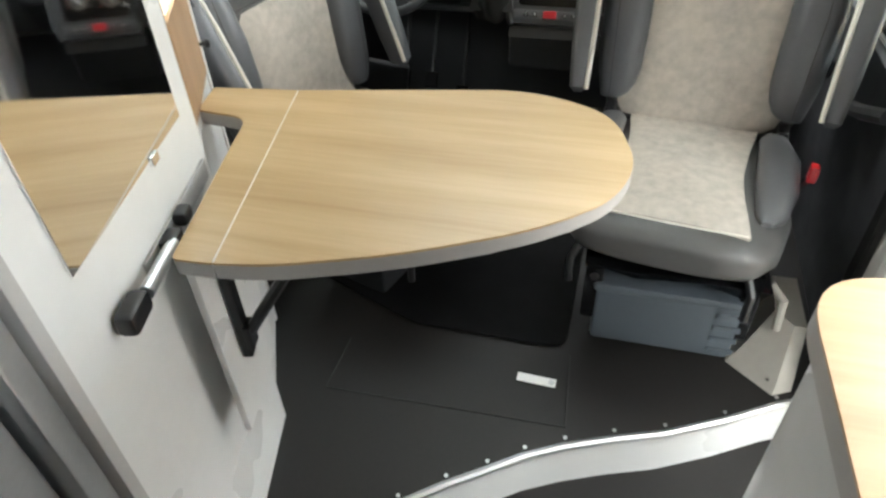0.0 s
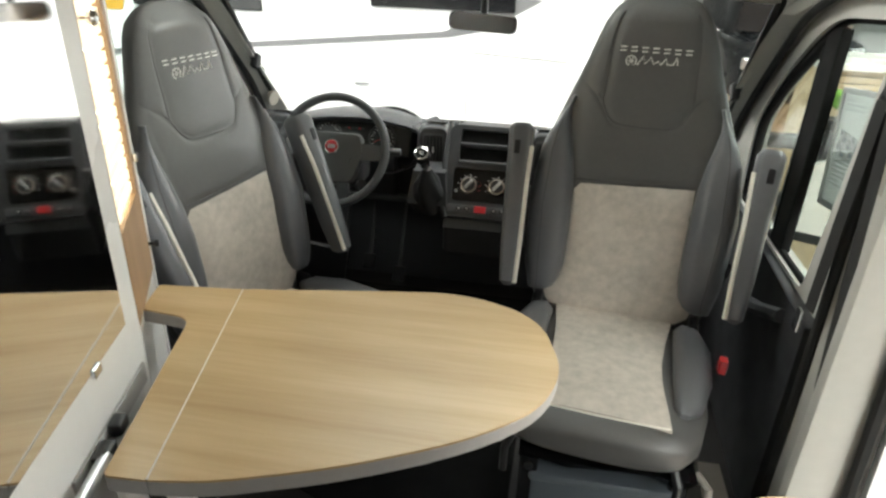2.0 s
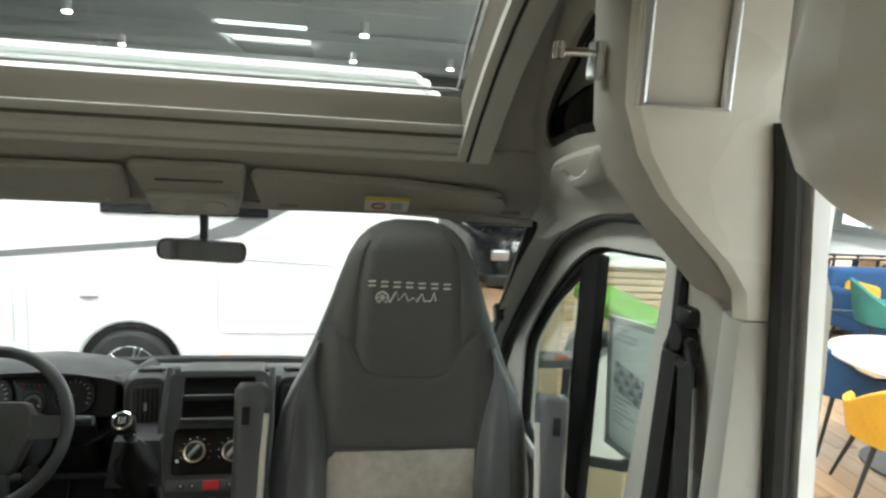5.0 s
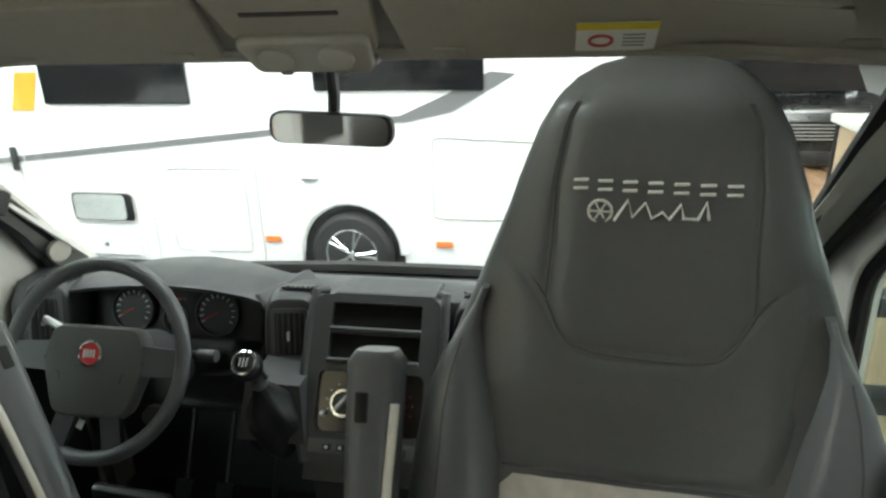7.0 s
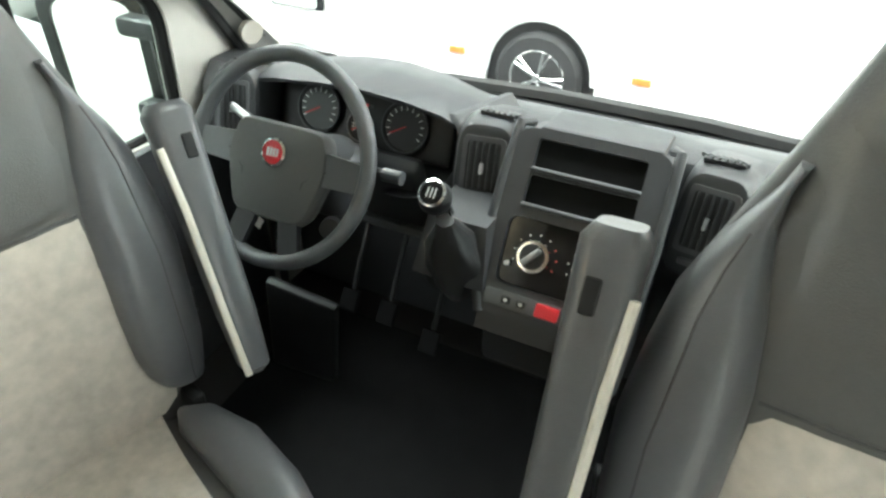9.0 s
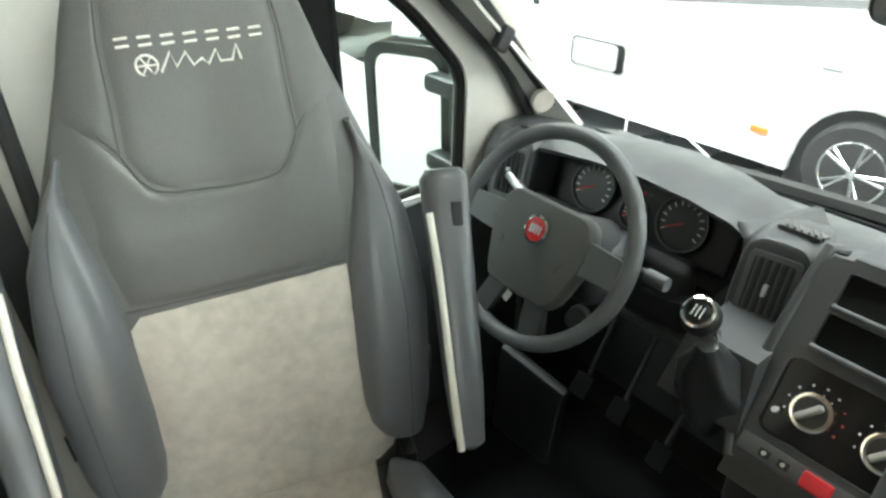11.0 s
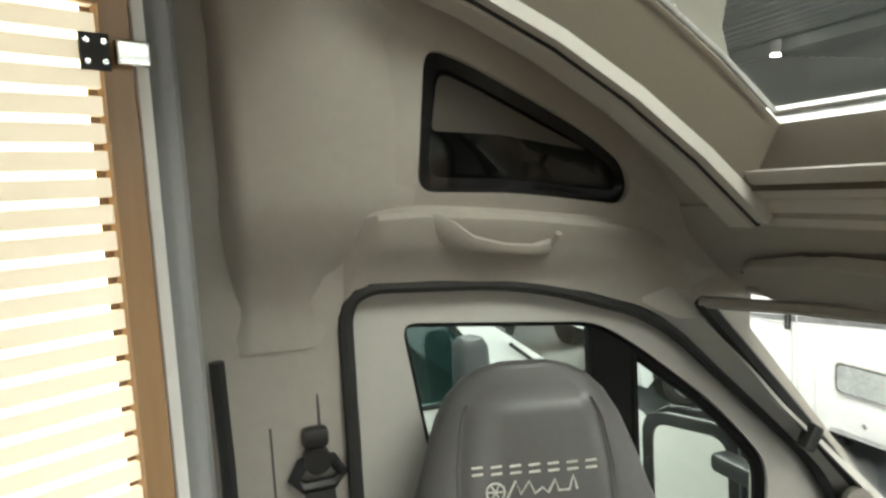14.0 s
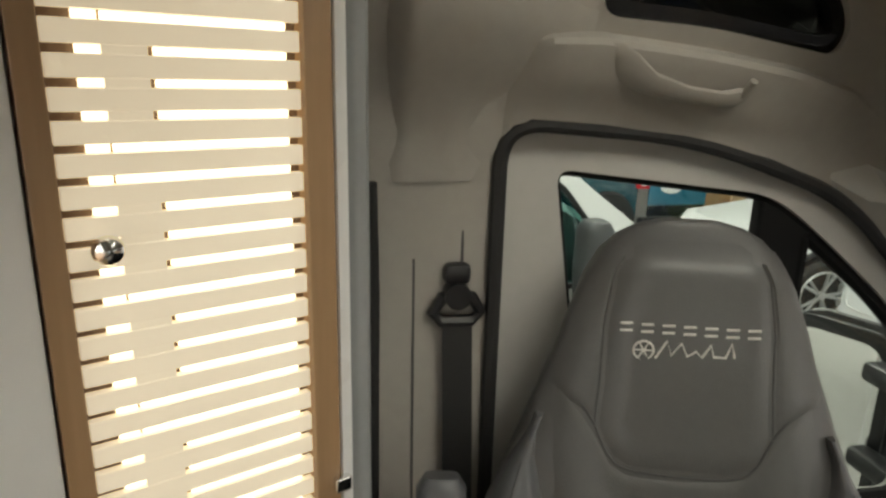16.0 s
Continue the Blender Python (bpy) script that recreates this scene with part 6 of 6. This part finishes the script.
part("gold_mark", strip([[(-3.95, RY - 0.004, 0.75), (-3.75, RY - 0.004, 0.75)], [(-3.85, RY - 0.004, 1.05), (-3.65, RY - 0.004, 1.05)]], 0.002, (0, -1, 0)), YELLOW_VELVET, rv, "gold decal")
part("roof_edge", tube([(-6.2, RY + 0.02, 2.10), (1.0, RY + 0.02, 2.06), (1.2, RY + 0.02, 1.9), (1.25, RY + 0.02, 1.6)], 0.05, 8), RV_WHITE, rv)
# black sheet added in place of the shade below the motorhome's skirt
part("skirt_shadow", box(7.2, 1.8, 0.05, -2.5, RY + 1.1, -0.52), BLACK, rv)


# ---- café corner on the sliding door side ----
CAFE = -0.40
deck = thing("cafe_floor", "raised wooden plank floor of the seating area", "floor", kind="structure")
part("deck_base", box(12.2, 14.0, 0.28, 8.2, 6.3, CAFE - 0.165), BOX_WOOD, deck, smooth=False)
window = thing("window_front", "bright tall showroom windows behind the seating area", "window", kind="structure")
part("window_glow", box(0.04, 22, 4.6, 15.9, 7, 2.1), PANE_SKY, window, smooth=False)
part("window_glow", box(10, 0.04, 3.4, 12.5, 14.2, 2.4), PANE_SKY, window, smooth=False)
for k in range(9):
    part("window_bar", box(0.08, 0.10, 4.6, 15.84, -3 + 2.5 * k, 2.1), HALL_METAL, window, smooth=False)
for k in range(7):
    part("window_bar", box(0.10, 0.08, 3.4, 7.6 + 1.6 * k, 14.14, 2.4), HALL_METAL, window, smooth=False)
part("window_bar", box(10, 0.08, 0.10, 12.5, 14.14, 1.45), HALL_METAL, window, smooth=False)

def tub_chair(m, mt, label):
    """Velvet tub chair on four splayed black legs; faces -y."""
    ch = thing("tub_chair", label, "chair", m=m, group="velvet tub chairs")
    part("seat", loft([super_ring(0, 0.0, z, a, b, 24, 2.8) for z, a, b in ((0.40, 0.20, 0.19), (0.41, 0.25, 0.24), (0.46, 0.265, 0.255), (0.485, 0.24, 0.23))]), mt, ch)
    rows = []
    for i in range(25):
        u = i / 24
        a = radians(-35 + 250 * u)
        c = math.cos(a)
        s_ = math.sin(a)
        back = max(0, s_) ** 1.5
        top = 0.60 + 0.24 * back
        r0, r1 = 0.255, 0.285 + 0.03 * back
        rows.append([(r0 * c, r0 * s_, 0.44), ((r0 + 0.012) * c, (r0 + 0.02) * s_, 0.55), (r1 * c, (r1 + 0.03 * back) * s_, top - 0.01), ((r1 + 0.02) * c, (r1 + 0.02 + 0.03 * back) * s_, top), ((r1 + 0.04) * c, (r1 + 0.04 + 0.03 * back) * s_, top - 0.015), ((r0 + 0.05) * c, (r0 + 0.06) * s_, 0.50), ((r0 + 0.03) * c, (r0 + 0.03) * s_, 0.41)])
    part("backrest", loft(rows), mt, ch)
    for lx, ly in ((-1, -1), (1, -1), (-1, 1), (1, 1)):
        part("leg", rod((lx * 0.27, ly * 0.26, 0), (lx * 0.17, ly * 0.16, 0.42), 0.010, 0.016, n=10), BLACK, ch)
    return ch
y1 = tub_chair(pose(3.68, 3.52, CAFE, 0, 0, 150), YELLOW_VELVET, "mustard yellow velvet chair with black legs at the round table")
tub_chair(pose(3.98, 4.30, CAFE, 0, 0, 75), BLUE_VELVET, "blue velvet chair with black legs at the round table")
tub_chair(pose(3.86, 5.50, CAFE, 0, 0, 110), LIGHT_BLUE, "bright blue velvet chair with black legs")
tub_chair(pose(4.85, 3.75, CAFE, 0, 0, -80), YELLOW_VELVET, "mustard yellow velvet chair with black legs at the round table")
tub_chair(pose(5.95, 6.00, CAFE, 0, 0, 60), TEAL_VELVET, "teal velvet armchair with black legs")
tub_chair(pose(3.55, 6.35, CAFE, 0, 0, 160), BLUE_VELVET, "dark blue velvet chair beside the shelf")
def round_table(x, y, r, label):
    t_ = thing("round_table", label, "table", m=pose(x, y, CAFE), group="round tables")
    part("tabletop", lathe([(r - 0.02, 0.715), (r, 0.722), (r, 0.735), (r - 0.012, 0.742), (0.01, 0.742)], 48), STONE_TOP, t_)
    part("column", rod((0, 0, 0.02), (0, 0, 0.715), 0.045, n=20), BLACK, t_)
    part("foot", lathe([(0.33, 0), (0.33, 0.012), (0.05, 0.03)], 36), BLACK, t_)
round_table(4.25, 3.90, 0.62, "round stone-topped table on a black column")
round_table(6.9, 5.6, 0.45, "round table on a black column by the sofa")
round_table(2.95, 6.2, 0.45, "round table on a black column by the shelf")
sofa = thing("sofa", "dark blue velvet sofa with yellow cushions", "sofa", m=pose(6.6, 6.35, CAFE, 0, 0, 0))
part("seat", box(1.7, 0.7, 0.20, 0, 0, 0.33, 0.06, 3), BLUE_VELVET, sofa)
part("backrest", box(1.7, 0.16, 0.50, 0, 0.30, 0.62, 0.06, 3), BLUE_VELVET, sofa)
for s in (-1, 1):
    part("armrest", box(0.16, 0.7, 0.30, s * 0.80, 0, 0.52, 0.06, 3), BLUE_VELVET, sofa)
    for k in (-1, 1):
        part("leg", rod((s * 0.75, k * 0.28, 0), (s * 0.70, k * 0.25, 0.25), 0.012, 0.02, n=10), BLACK, sofa)
for cx, tl in ((-0.55, 12), (0.35, -8), (0.7, 10)):
    cu = thing("cushion", "mustard yellow cushion on the sofa", "cushion", group="sofa cushions")
    part("cushion_pad", box(0.42, 0.14, 0.30, 0, 0, 0, 0.065, 3), YELLOW_VELVET, cu, m=pose(6.6 + cx, 6.47, CAFE + 0.58, -15, tl, 0))

shelf = thing("room_divider_shelf", "black steel divider shelf with wooden box inserts", "shelf", m=pose(2.75, 6.95, CAFE))
SW, SH, NX, NZ = 0.325, 0.285, 15, 3
for i in range(NX + 1):
    for yy in (0.0, 0.30):
        part("upright", box(0.025, 0.025, NZ * SH + 0.06, i * SW, yy, (NZ * SH + 0.06) / 2), BLACK, shelf)
for k in range(NZ + 1):
    for yy in (0.0, 0.30):
        part("bar", box(NX * SW, 0.025, 0.025, NX * SW / 2, yy, 0.05 + k * SH), BLACK, shelf)
random.seed(4)
for i in range(NX):
    for k in range(NZ):
        if (i * 2 + k * 3) % 5 in (0, 2) or (k == 0 and i % 3 == 1):
            cx, cz = (i + 0.5) * SW, 0.05 + (k + 0.5) * SH
            ib = part("wood_box", plate([(-0.145, -0.125), (0.145, -0.125), (0.145, 0.125), (-0.145, 0.125)], [[(-0.11, -0.092), (0.11, -0.092), (0.11, 0.092), (-0.11, 0.092)]], 0.30, lambda x, z: Vector((x, 0, z)), (0, 1, 0)), BOX_WOOD, shelf, "wooden box insert", smooth=False, m=pose(cx, -0.012, cz))
            part("box_back", box(0.24, 0.01, 0.20, 0, 0.27, 0), SLAT_BROWN, ib, smooth=False)
part("plinth", box(NX * SW, 0.28, 0.05, NX * SW / 2, 0.15, 0.025), BLACK, shelf, smooth=False)
# slatted counter, grass box and price board beside the passenger door
counter = thing("slatted_counter", "beige slatted counter with pale top", "counter")
for k in range(26):
    part("slat", box(1.0, 0.02, 0.042, 2.60, 4.99, -0.66 + 0.055 * k, 0.004), BAMBOO, counter, smooth=False)
part("counter_body", box(1.0, 0.5, 1.42, 2.60, 5.26, 0.01), BAMBOO, counter, smooth=False)
part("counter_top", box(1.1, 0.6, 0.05, 2.60, 5.24, 0.745, 0.006), CREAM, counter)
board = thing("price_sheet", "white price sheet in a grey frame hung outside the door window", "sign", m=pose(1.040, 1.772, 1.033, -8, 0, 0))
part("sheet_frame", plate([(-0.137, -0.160), (0.137, -0.160), (0.137, 0.160), (-0.137, 0.160)], [[(-0.122, -0.145), (0.122, -0.145), (0.122, 0.145), (-0.122, 0.145)]], 0.010, lambda y, z: Vector((-0.006, y, z)), (1, 0, 0)), EDGE, board, "grey frame", smooth=False)
part("sheet_back", box(0.003, 0.262, 0.308, 0.0025, 0, 0), EDGE, board, smooth=False)
part("paper_sheet", box(0.002, 0.246, 0.292, -0.001, 0, 0), PAPER, board, "white printed paper", smooth=False)
random.seed(7)
for k in range(5):
    for q in range(7):
        part("picture_patch", box(0.001, 0.019 + 0.012 * random.random(), 0.014, -0.0025, 0.085 - 0.026 * q + 0.006 * random.random(), 0.045 - 0.013 * k - 0.004 * q, 0.0002), (INK, HALL_WALL, INK_PALE)[(q + k * 2) % 3], board, smooth=False)
for k in range(10):
    w_ = 0.05 + 0.09 * random.random()
    part("text_bar", box(0.001, w_, 0.004, -0.0025, 0.10 - w_ / 2, 0.130 - 0.012 * k - (0.115 if k > 2 else 0)), INK_PALE, board, smooth=False)

hedge = thing("planter", "beige planter box topped with green turf", "planter")
part("planter_box", box(0.24, 0.9, 1.30, 2.10, 4.02, -0.05, 0.01), BAMBOO, hedge)
part("planter_turf", box(0.28, 0.94, 0.10, 2.10, 4.02, 0.64, 0.03, 3), TURF, hedge, "green artificial turf")

suv = thing("black_off_roader", "black off-road car facing the camper beyond the counter", "car", m=pose(3.35, 11.2, GROUND))
part("lower_body", loft([super_ring(0, 0, z, a, b, 32, 5.0) for z, a, b in ((0.25, 0.84, 2.0), (0.32, 0.92, 2.12), (0.62, 0.93, 2.15), (0.92, 0.91, 2.10), (1.00, 0.86, 2.02))]), CAR_BLACK, suv)
part("cabin", loft([super_ring(0, 0.35, z, a, b, 32, 4.5) for z, a, b in ((0.98, 0.84, 1.50), (1.30, 0.76, 1.32), (1.52, 0.68, 1.15), (1.58, 0.60, 1.05))]), CAR_BLACK, suv)
part("windscreen", strip([[(-0.72, -1.145, 1.04), (-0.60, -0.90, 1.46)], [(0.72, -1.145, 1.04), (0.60, -0.90, 1.46)]], 0.02, (0, -1, 0.5)), GLOSS_BLACK, suv, "dark windscreen")
part("grille", box(0.86, 0.05, 0.22, 0, -2.13, 0.72, 0.02), SLOT_BLACK, suv)
for k in range(5):
    part("grille_bar", box(0.84, 0.03, 0.012, 0, -2.16, 0.64 + 0.04 * k, 0.003), ALU, suv)
part("bumper", box(1.70, 0.12, 0.16, 0, -2.12, 0.42, 0.04), STEEL_DARK, suv)
for s in (-1, 1):
    part("headlight", box(0.26, 0.08, 0.15, s * 0.64, -2.08, 0.76, 0.03), ALU, suv, "bright headlight")
    for y in (-1.3, 1.3):
        part("tyre", lathe([(0.2, -0.11), (0.33, -0.11), (0.36, -0.07), (0.36, 0.07), (0.33, 0.11), (0.2, 0.11)], 24), TYRE, suv, m=pose(s * 0.82, y, 0.36, 0, 90, 0))

# ---- vehicles on the driver's side ----
vanw = thing("white_van", "white van parked beside the camper with black mirror", "van")
VX = -2.75
VAN_LINE = [(-1.5, -0.40), (2.2, -0.40), (3.45, -0.40), (3.50, 0.10), (3.36, 0.36), (3.05, 0.55), (2.87, 0.665), (2.62, 0.855), (2.40, 1.02), (2.16, 1.22), (1.95, 1.36), (1.6, 1.50), (-1.5, 1.62)]
VAN_SIDE = [(1.05, 0.60), (2.46, 0.585), (2.50, 0.70), (2.24, 1.04), (2.08, 1.16), (1.80, 1.25), (1.05, 1.28)]
part("van_body", plate(rounded(VAN_LINE, 0.06, 4), [rounded(VAN_SIDE, 0.04, 4)], 0.09, lambda y, z: Vector((VX + 0.02 - 0.14 * max(0, z - 0.55), y, z)), (-1, 0, 0)), RV_WHITE, vanw)
part("van_rest", loft([[(VX - 0.06 - 0.14 * max(0, z - 0.55) - dx, y - 0.02 - 0.05 * (z > 0), z - 0.02) for y, z in VAN_LINE] for dx in (0.0, 0.25)], caps=False), RV_WHITE, vanw)
part("van_roof", loft([[(VX - 0.25 - dx, y, z - 0.02) for y, z in VAN_LINE if z > 1.1] for dx in (0.0, 1.6)]), RV_WHITE, vanw)
part("van_nose", loft([[(VX - 0.25 - dx, y, z - 0.02) for y, z in VAN_LINE if z < 0.7 and y > 2.1] for dx in (0.0, 1.6)]), RV_WHITE, vanw)
part("windscreen", strip([[(VX - 0.28, 2.90, 0.65), (VX - 0.28, 2.20, 1.20)], [(VX - 1.75, 2.90, 0.65), (VX - 1.75, 2.20, 1.20)]], 0.008, (0, 1, 1)), GLASS_TINT, vanw, "clear windscreen")
part("side_window", plate(rounded(VAN_SIDE, 0.04, 4), [], 0.006, lambda y, z: Vector((VX - 0.03 - 0.14 * max(0, z - 0.55), y, z)), (-1, 0, 0)), glass("teal_side_glass", (0.42, 0.60, 0.58)), vanw, "teal tinted side window")
part("window_rubber", tube([(VX + 0.021 - 0.14 * max(0, p[1] - 0.55), p[0], p[1]) for p in rounded(VAN_SIDE, 0.04, 4)], 0.014, 6, closed=True), RUBBER, vanw, "black window rubber")
part("van_seat", loft([super_ring(VX - 0.55, 1.55 - 0.12 * (z - 0.4), z, a, 0.07, 20, 3) for z, a in ((0.2, 0.26), (0.8, 0.26), (0.95, 0.15), (1.15, 0.13), (1.2, 0.08))]), LEATHER, vanw, "dark cab seat")
part("van_dashboard", box(1.5, 0.45, 0.35, VX - 1.0, 2.62, 0.45, 0.05), DASH, vanw, "dark dashboard")
part("bonnet_slit", box(0.006, 0.20, 0.018, VX + 0.024, 2.66, 0.775, 0.002, m=pose(0, 0, 0, -40, 0, 0)), RUBBER, vanw, "black bonnet slit")
part("door_joint", box(0.006, 0.010, 1.0, VX + 0.021, 2.56, 0.08), SEAM, vanw)
part("mirror_body", loft([super_ring(0, 0, z, a, b, 24, 3.2) for z, a, b in ((-0.235, 0.05, 0.04), (-0.215, 0.075, 0.066), (0.0, 0.085, 0.076), (0.18, 0.08, 0.07), (0.215, 0.06, 0.05), (0.225, 0.03, 0.03))]), DASH_LIGHT, vanw, "dark grey door mirror", m=pose(VX + 0.16, 2.32, 0.715, 0, 0, 12))
part("mirror_arm", box(0.14, 0.07, 0.05, VX + 0.07, 2.37, 0.56, 0.015), BLACK, vanw)
part("mirror_lamp", box(0.02, 0.085, 0.165, VX + 0.243, 2.295, 0.675, 0.009), PAPER, vanw, "clear lamp glass")
part("mirror_flash", box(0.012, 0.035, 0.075, VX + 0.252, 2.315, 0.67, 0.006), RED, vanw, "orange flasher")
part("tyre", lathe([(0.2, -0.1), (0.32, -0.1), (0.34, 0), (0.32, 0.1), (0.2, 0.1)], 28), TYRE, vanw, m=pose(VX - 0.12, 2.6, GROUND + 0.34, 0, 90, 0))
truck = thing("pickup_truck", "dark teal pickup with red tail lamp and open load bed", "pickup")
TX = -7.5
part("truck_side", plate(rounded([(1.2, -0.25), (4.93, -0.25), (4.95, 0.45), (3.6, 0.50), (3.3, 1.0), (1.9, 1.05), (1.2, 0.55)], 0.06, 4), [], 1.7, lambda y, z: Vector((TX - 0.05, y, z)), (-1, 0, 0)), CAR_TEAL, truck, "dark teal body side")
part("truck_window", plate([(2.0, 0.55), (3.2, 0.55), (3.15, 0.92), (2.1, 0.94)], [], 0.01, lambda y, z: Vector((TX - 0.04, y, z)), (1, 0, 0)), GLOSS_BLACK, truck, "dark side window")
part("tail_lamp", box(0.06, 0.17, 0.24, TX, 4.98, 0.36, 0.02), RED, truck, "red tail lamp")
part("tail_lamp_glass", box(0.02, 0.07, 0.08, TX + 0.03, 4.98, 0.32, 0.01), PAPER, truck)
part("tailgate", box(0.06, 0.78, 0.36, TX - 0.02, 5.46, 0.21, 0.02), mat("blue_gate_paint", (0.03, 0.16, 0.24), 0.3, coat=0.5), truck, "blue tailgate")
part("gate_mark", lathe([(0.10, 0), (0.10, 0.004), (0.01, 0.005)], 24), PAPER, truck, "white oval mark", m=pose(TX + 0.012, 5.36, 0.27, 90, 0, 90) @ Matrix.Diagonal((1.5, 0.9, 1, 1)))
part("lower_gate", box(0.06, 0.78, 0.14, TX - 0.02, 5.46, -0.045, 0.02), CAR_BLACK, truck, "black lower gate")
part("bumper", box(0.14, 1.60, 0.10, TX + 0.02, 5.75, -0.17, 0.03), STEEL_DARK, truck, "dark bumper")
part("load_box", box(0.6, 0.58, 0.46, TX - 0.40, 6.16, 0.15, 0.01), BOX_WOOD, truck, "brown wooden load")
part("load_board", box(0.05, 0.20, 0.44, TX - 0.06, 6.34, 0.14, 0.008), OAK_PALE, truck, "pale board")
for y in (2.0, 4.53):
    w_ = part("tyre", lathe([(0.2, -0.1), (0.33, -0.1), (0.36, 0), (0.33, 0.1), (0.2, 0.1)], 28), TYRE, truck, m=pose(TX, y, GROUND + 0.36 + 0.2, 0, 90, 0))
    for k in range(6):
        a = k * math.tau / 6
        part("spoke", tube([(0.03 * math.cos(a), 0.03 * math.sin(a), 0.08), (0.2 * math.cos(a), 0.2 * math.sin(a), 0.1)], 0.022, 6, flat=0.5), ALU, w_, "bright alloy spoke")
part("rear_tyre", lathe([(0.2, -0.1), (0.33, -0.1), (0.36, 0), (0.33, 0.1), (0.2, 0.1)], 28), TYRE, truck, m=pose(TX - 0.4, 5.95, GROUND + 0.36, 90, 0, 0))
dark_car = thing("black_car", "black car with glossy paint parked further back", "car")
part("car_body", loft([[(-8.6 - dx, y, z) for y, z in ((6.9, -0.45), (10.6, -0.45), (10.7, 0.1), (9.6, 0.25), (8.9, 0.62), (7.7, 0.64), (7.0, 0.30))] for dx in (0, 0.1, 1.7)]), CAR_BLACK, dark_car)
part("side_window", plate([(7.4, 0.28), (9.3, 0.25), (8.8, 0.55), (7.75, 0.56)], [], 0.01, lambda y, z: Vector((-8.59, y, z)), (1, 0, 0)), GLOSS_BLACK, dark_car)
for y in (7.6, 9.8):
    w_ = part("tyre", lathe([(0.2, -0.1), (0.3, -0.1), (0.32, 0), (0.3, 0.1), (0.2, 0.1)], 28), TYRE, dark_car, m=pose(-8.58, y, GROUND + 0.32, 0, 90, 0))
    for k in range(5):
        a = k * math.tau / 5
        part("spoke", tube([(0.03 * math.cos(a), 0.03 * math.sin(a), 0.08), (0.2 * math.cos(a), 0.2 * math.sin(a), 0.1)], 0.024, 6, flat=0.5), ALU, w_, "bright alloy spoke")
car = thing("white_car", "white car with black alloy wheels", "car")
CX = -5.05
CAR_ARCH = [(5.60 + 0.40 * math.cos(a), GROUND + 0.36 + 0.40 * math.sin(a)) for a in [radians(180 - 12 * k) for k in range(16)]]
CAR_LINE = [(5.05, -0.42), (5.0, 0.0), (5.12, 0.16), (5.7, 0.24), (6.2, 0.32), (6.9, 0.78), (8.3, 0.82), (9.1, 0.35), (9.2, -0.45), (6.1, -0.45)]
part("car_body", plate(rounded([p for p in CAR_LINE], 0.06, 4)[:-1] + [Vector((y, max(z, -0.449))) for y, z in reversed(CAR_ARCH)], [], 0.12, lambda y, z: Vector((CX - 0.10 * max(0, z), y, z)), (-1, 0, 0)), RV_WHITE, car)
part("car_rest", loft([[(CX - 0.13 - 0.10 * max(0, z) - dx, y + 0.02, z - 0.015) for y, z in CAR_LINE if not (y < 6.15 and z < -0.3)] for dx in (0.3, 1.5)]), RV_WHITE, car)
part("car_window", plate([(6.45, 0.36), (8.6, 0.36), (8.2, 0.74), (6.98, 0.71)], [], 0.01, lambda y, z: Vector((CX + 0.004 - 0.10 * max(0, z), y, z)), (1, 0, 0)), GLOSS_BLACK, car, "dark side window")
part("arch_trim", tube([(CX + 0.005, y, z) for y, z in CAR_ARCH], 0.03, 8), BLACK, car, "black wheel arch trim")
for y in (5.60, 8.2):
    w_ = part("tyre", lathe([(0.2, -0.1), (0.30, -0.11), (0.34, -0.08), (0.35, 0), (0.34, 0.08), (0.30, 0.11), (0.235, 0.10), (0.225, 0.05), (0.02, 0.05)], 32), TYRE, car, "black tyre", m=pose(CX - 0.06, y, GROUND + 0.35, 0, 90, 0))
    part("rim_ring", tube([(0.228 * math.cos(k / 28 * math.tau), 0.228 * math.sin(k / 28 * math.tau), 0.10) for k in range(28)], 0.012, 8, closed=True), ALU, w_, "bright alloy rim")
    for k in range(5):
        a = k * math.tau / 5 + 0.3
        for da in (-0.16, 0.16):
            part("spoke", tube([(0.04 * math.cos(a), 0.04 * math.sin(a), 0.085), (0.222 * math.cos(a + da), 0.222 * math.sin(a + da), 0.10)], 0.016, 6), ALU, w_, "bright alloy spoke")
    part("hub_cap", lathe([(0.05, 0.08), (0.04, 0.105), (0.002, 0.107)], 16), ALU, w_)

# plank floor of the seating area, nearest boards
mesh_cache = {}
for i in range(34):
    for j in range(5):
        key = j % 2
        if key not in mesh_cache:
            bm = box(0.172, 1.74, 0.02, 0, 0, 0, 0.002, 1)
            me = bpy.data.meshes.new("board")
            bm.to_mesh(me)
            bm.free()
            me.materials.append(PLANK)
            mesh_cache[key] = me
        ob = new("board", mesh_cache[key])
        ob.location = (2.25 + 0.175 * i, 1.6 + 1.75 * j + 0.6 * (i % 3) - 0.6, CAFE - 0.0115)
        ob.parent = deck
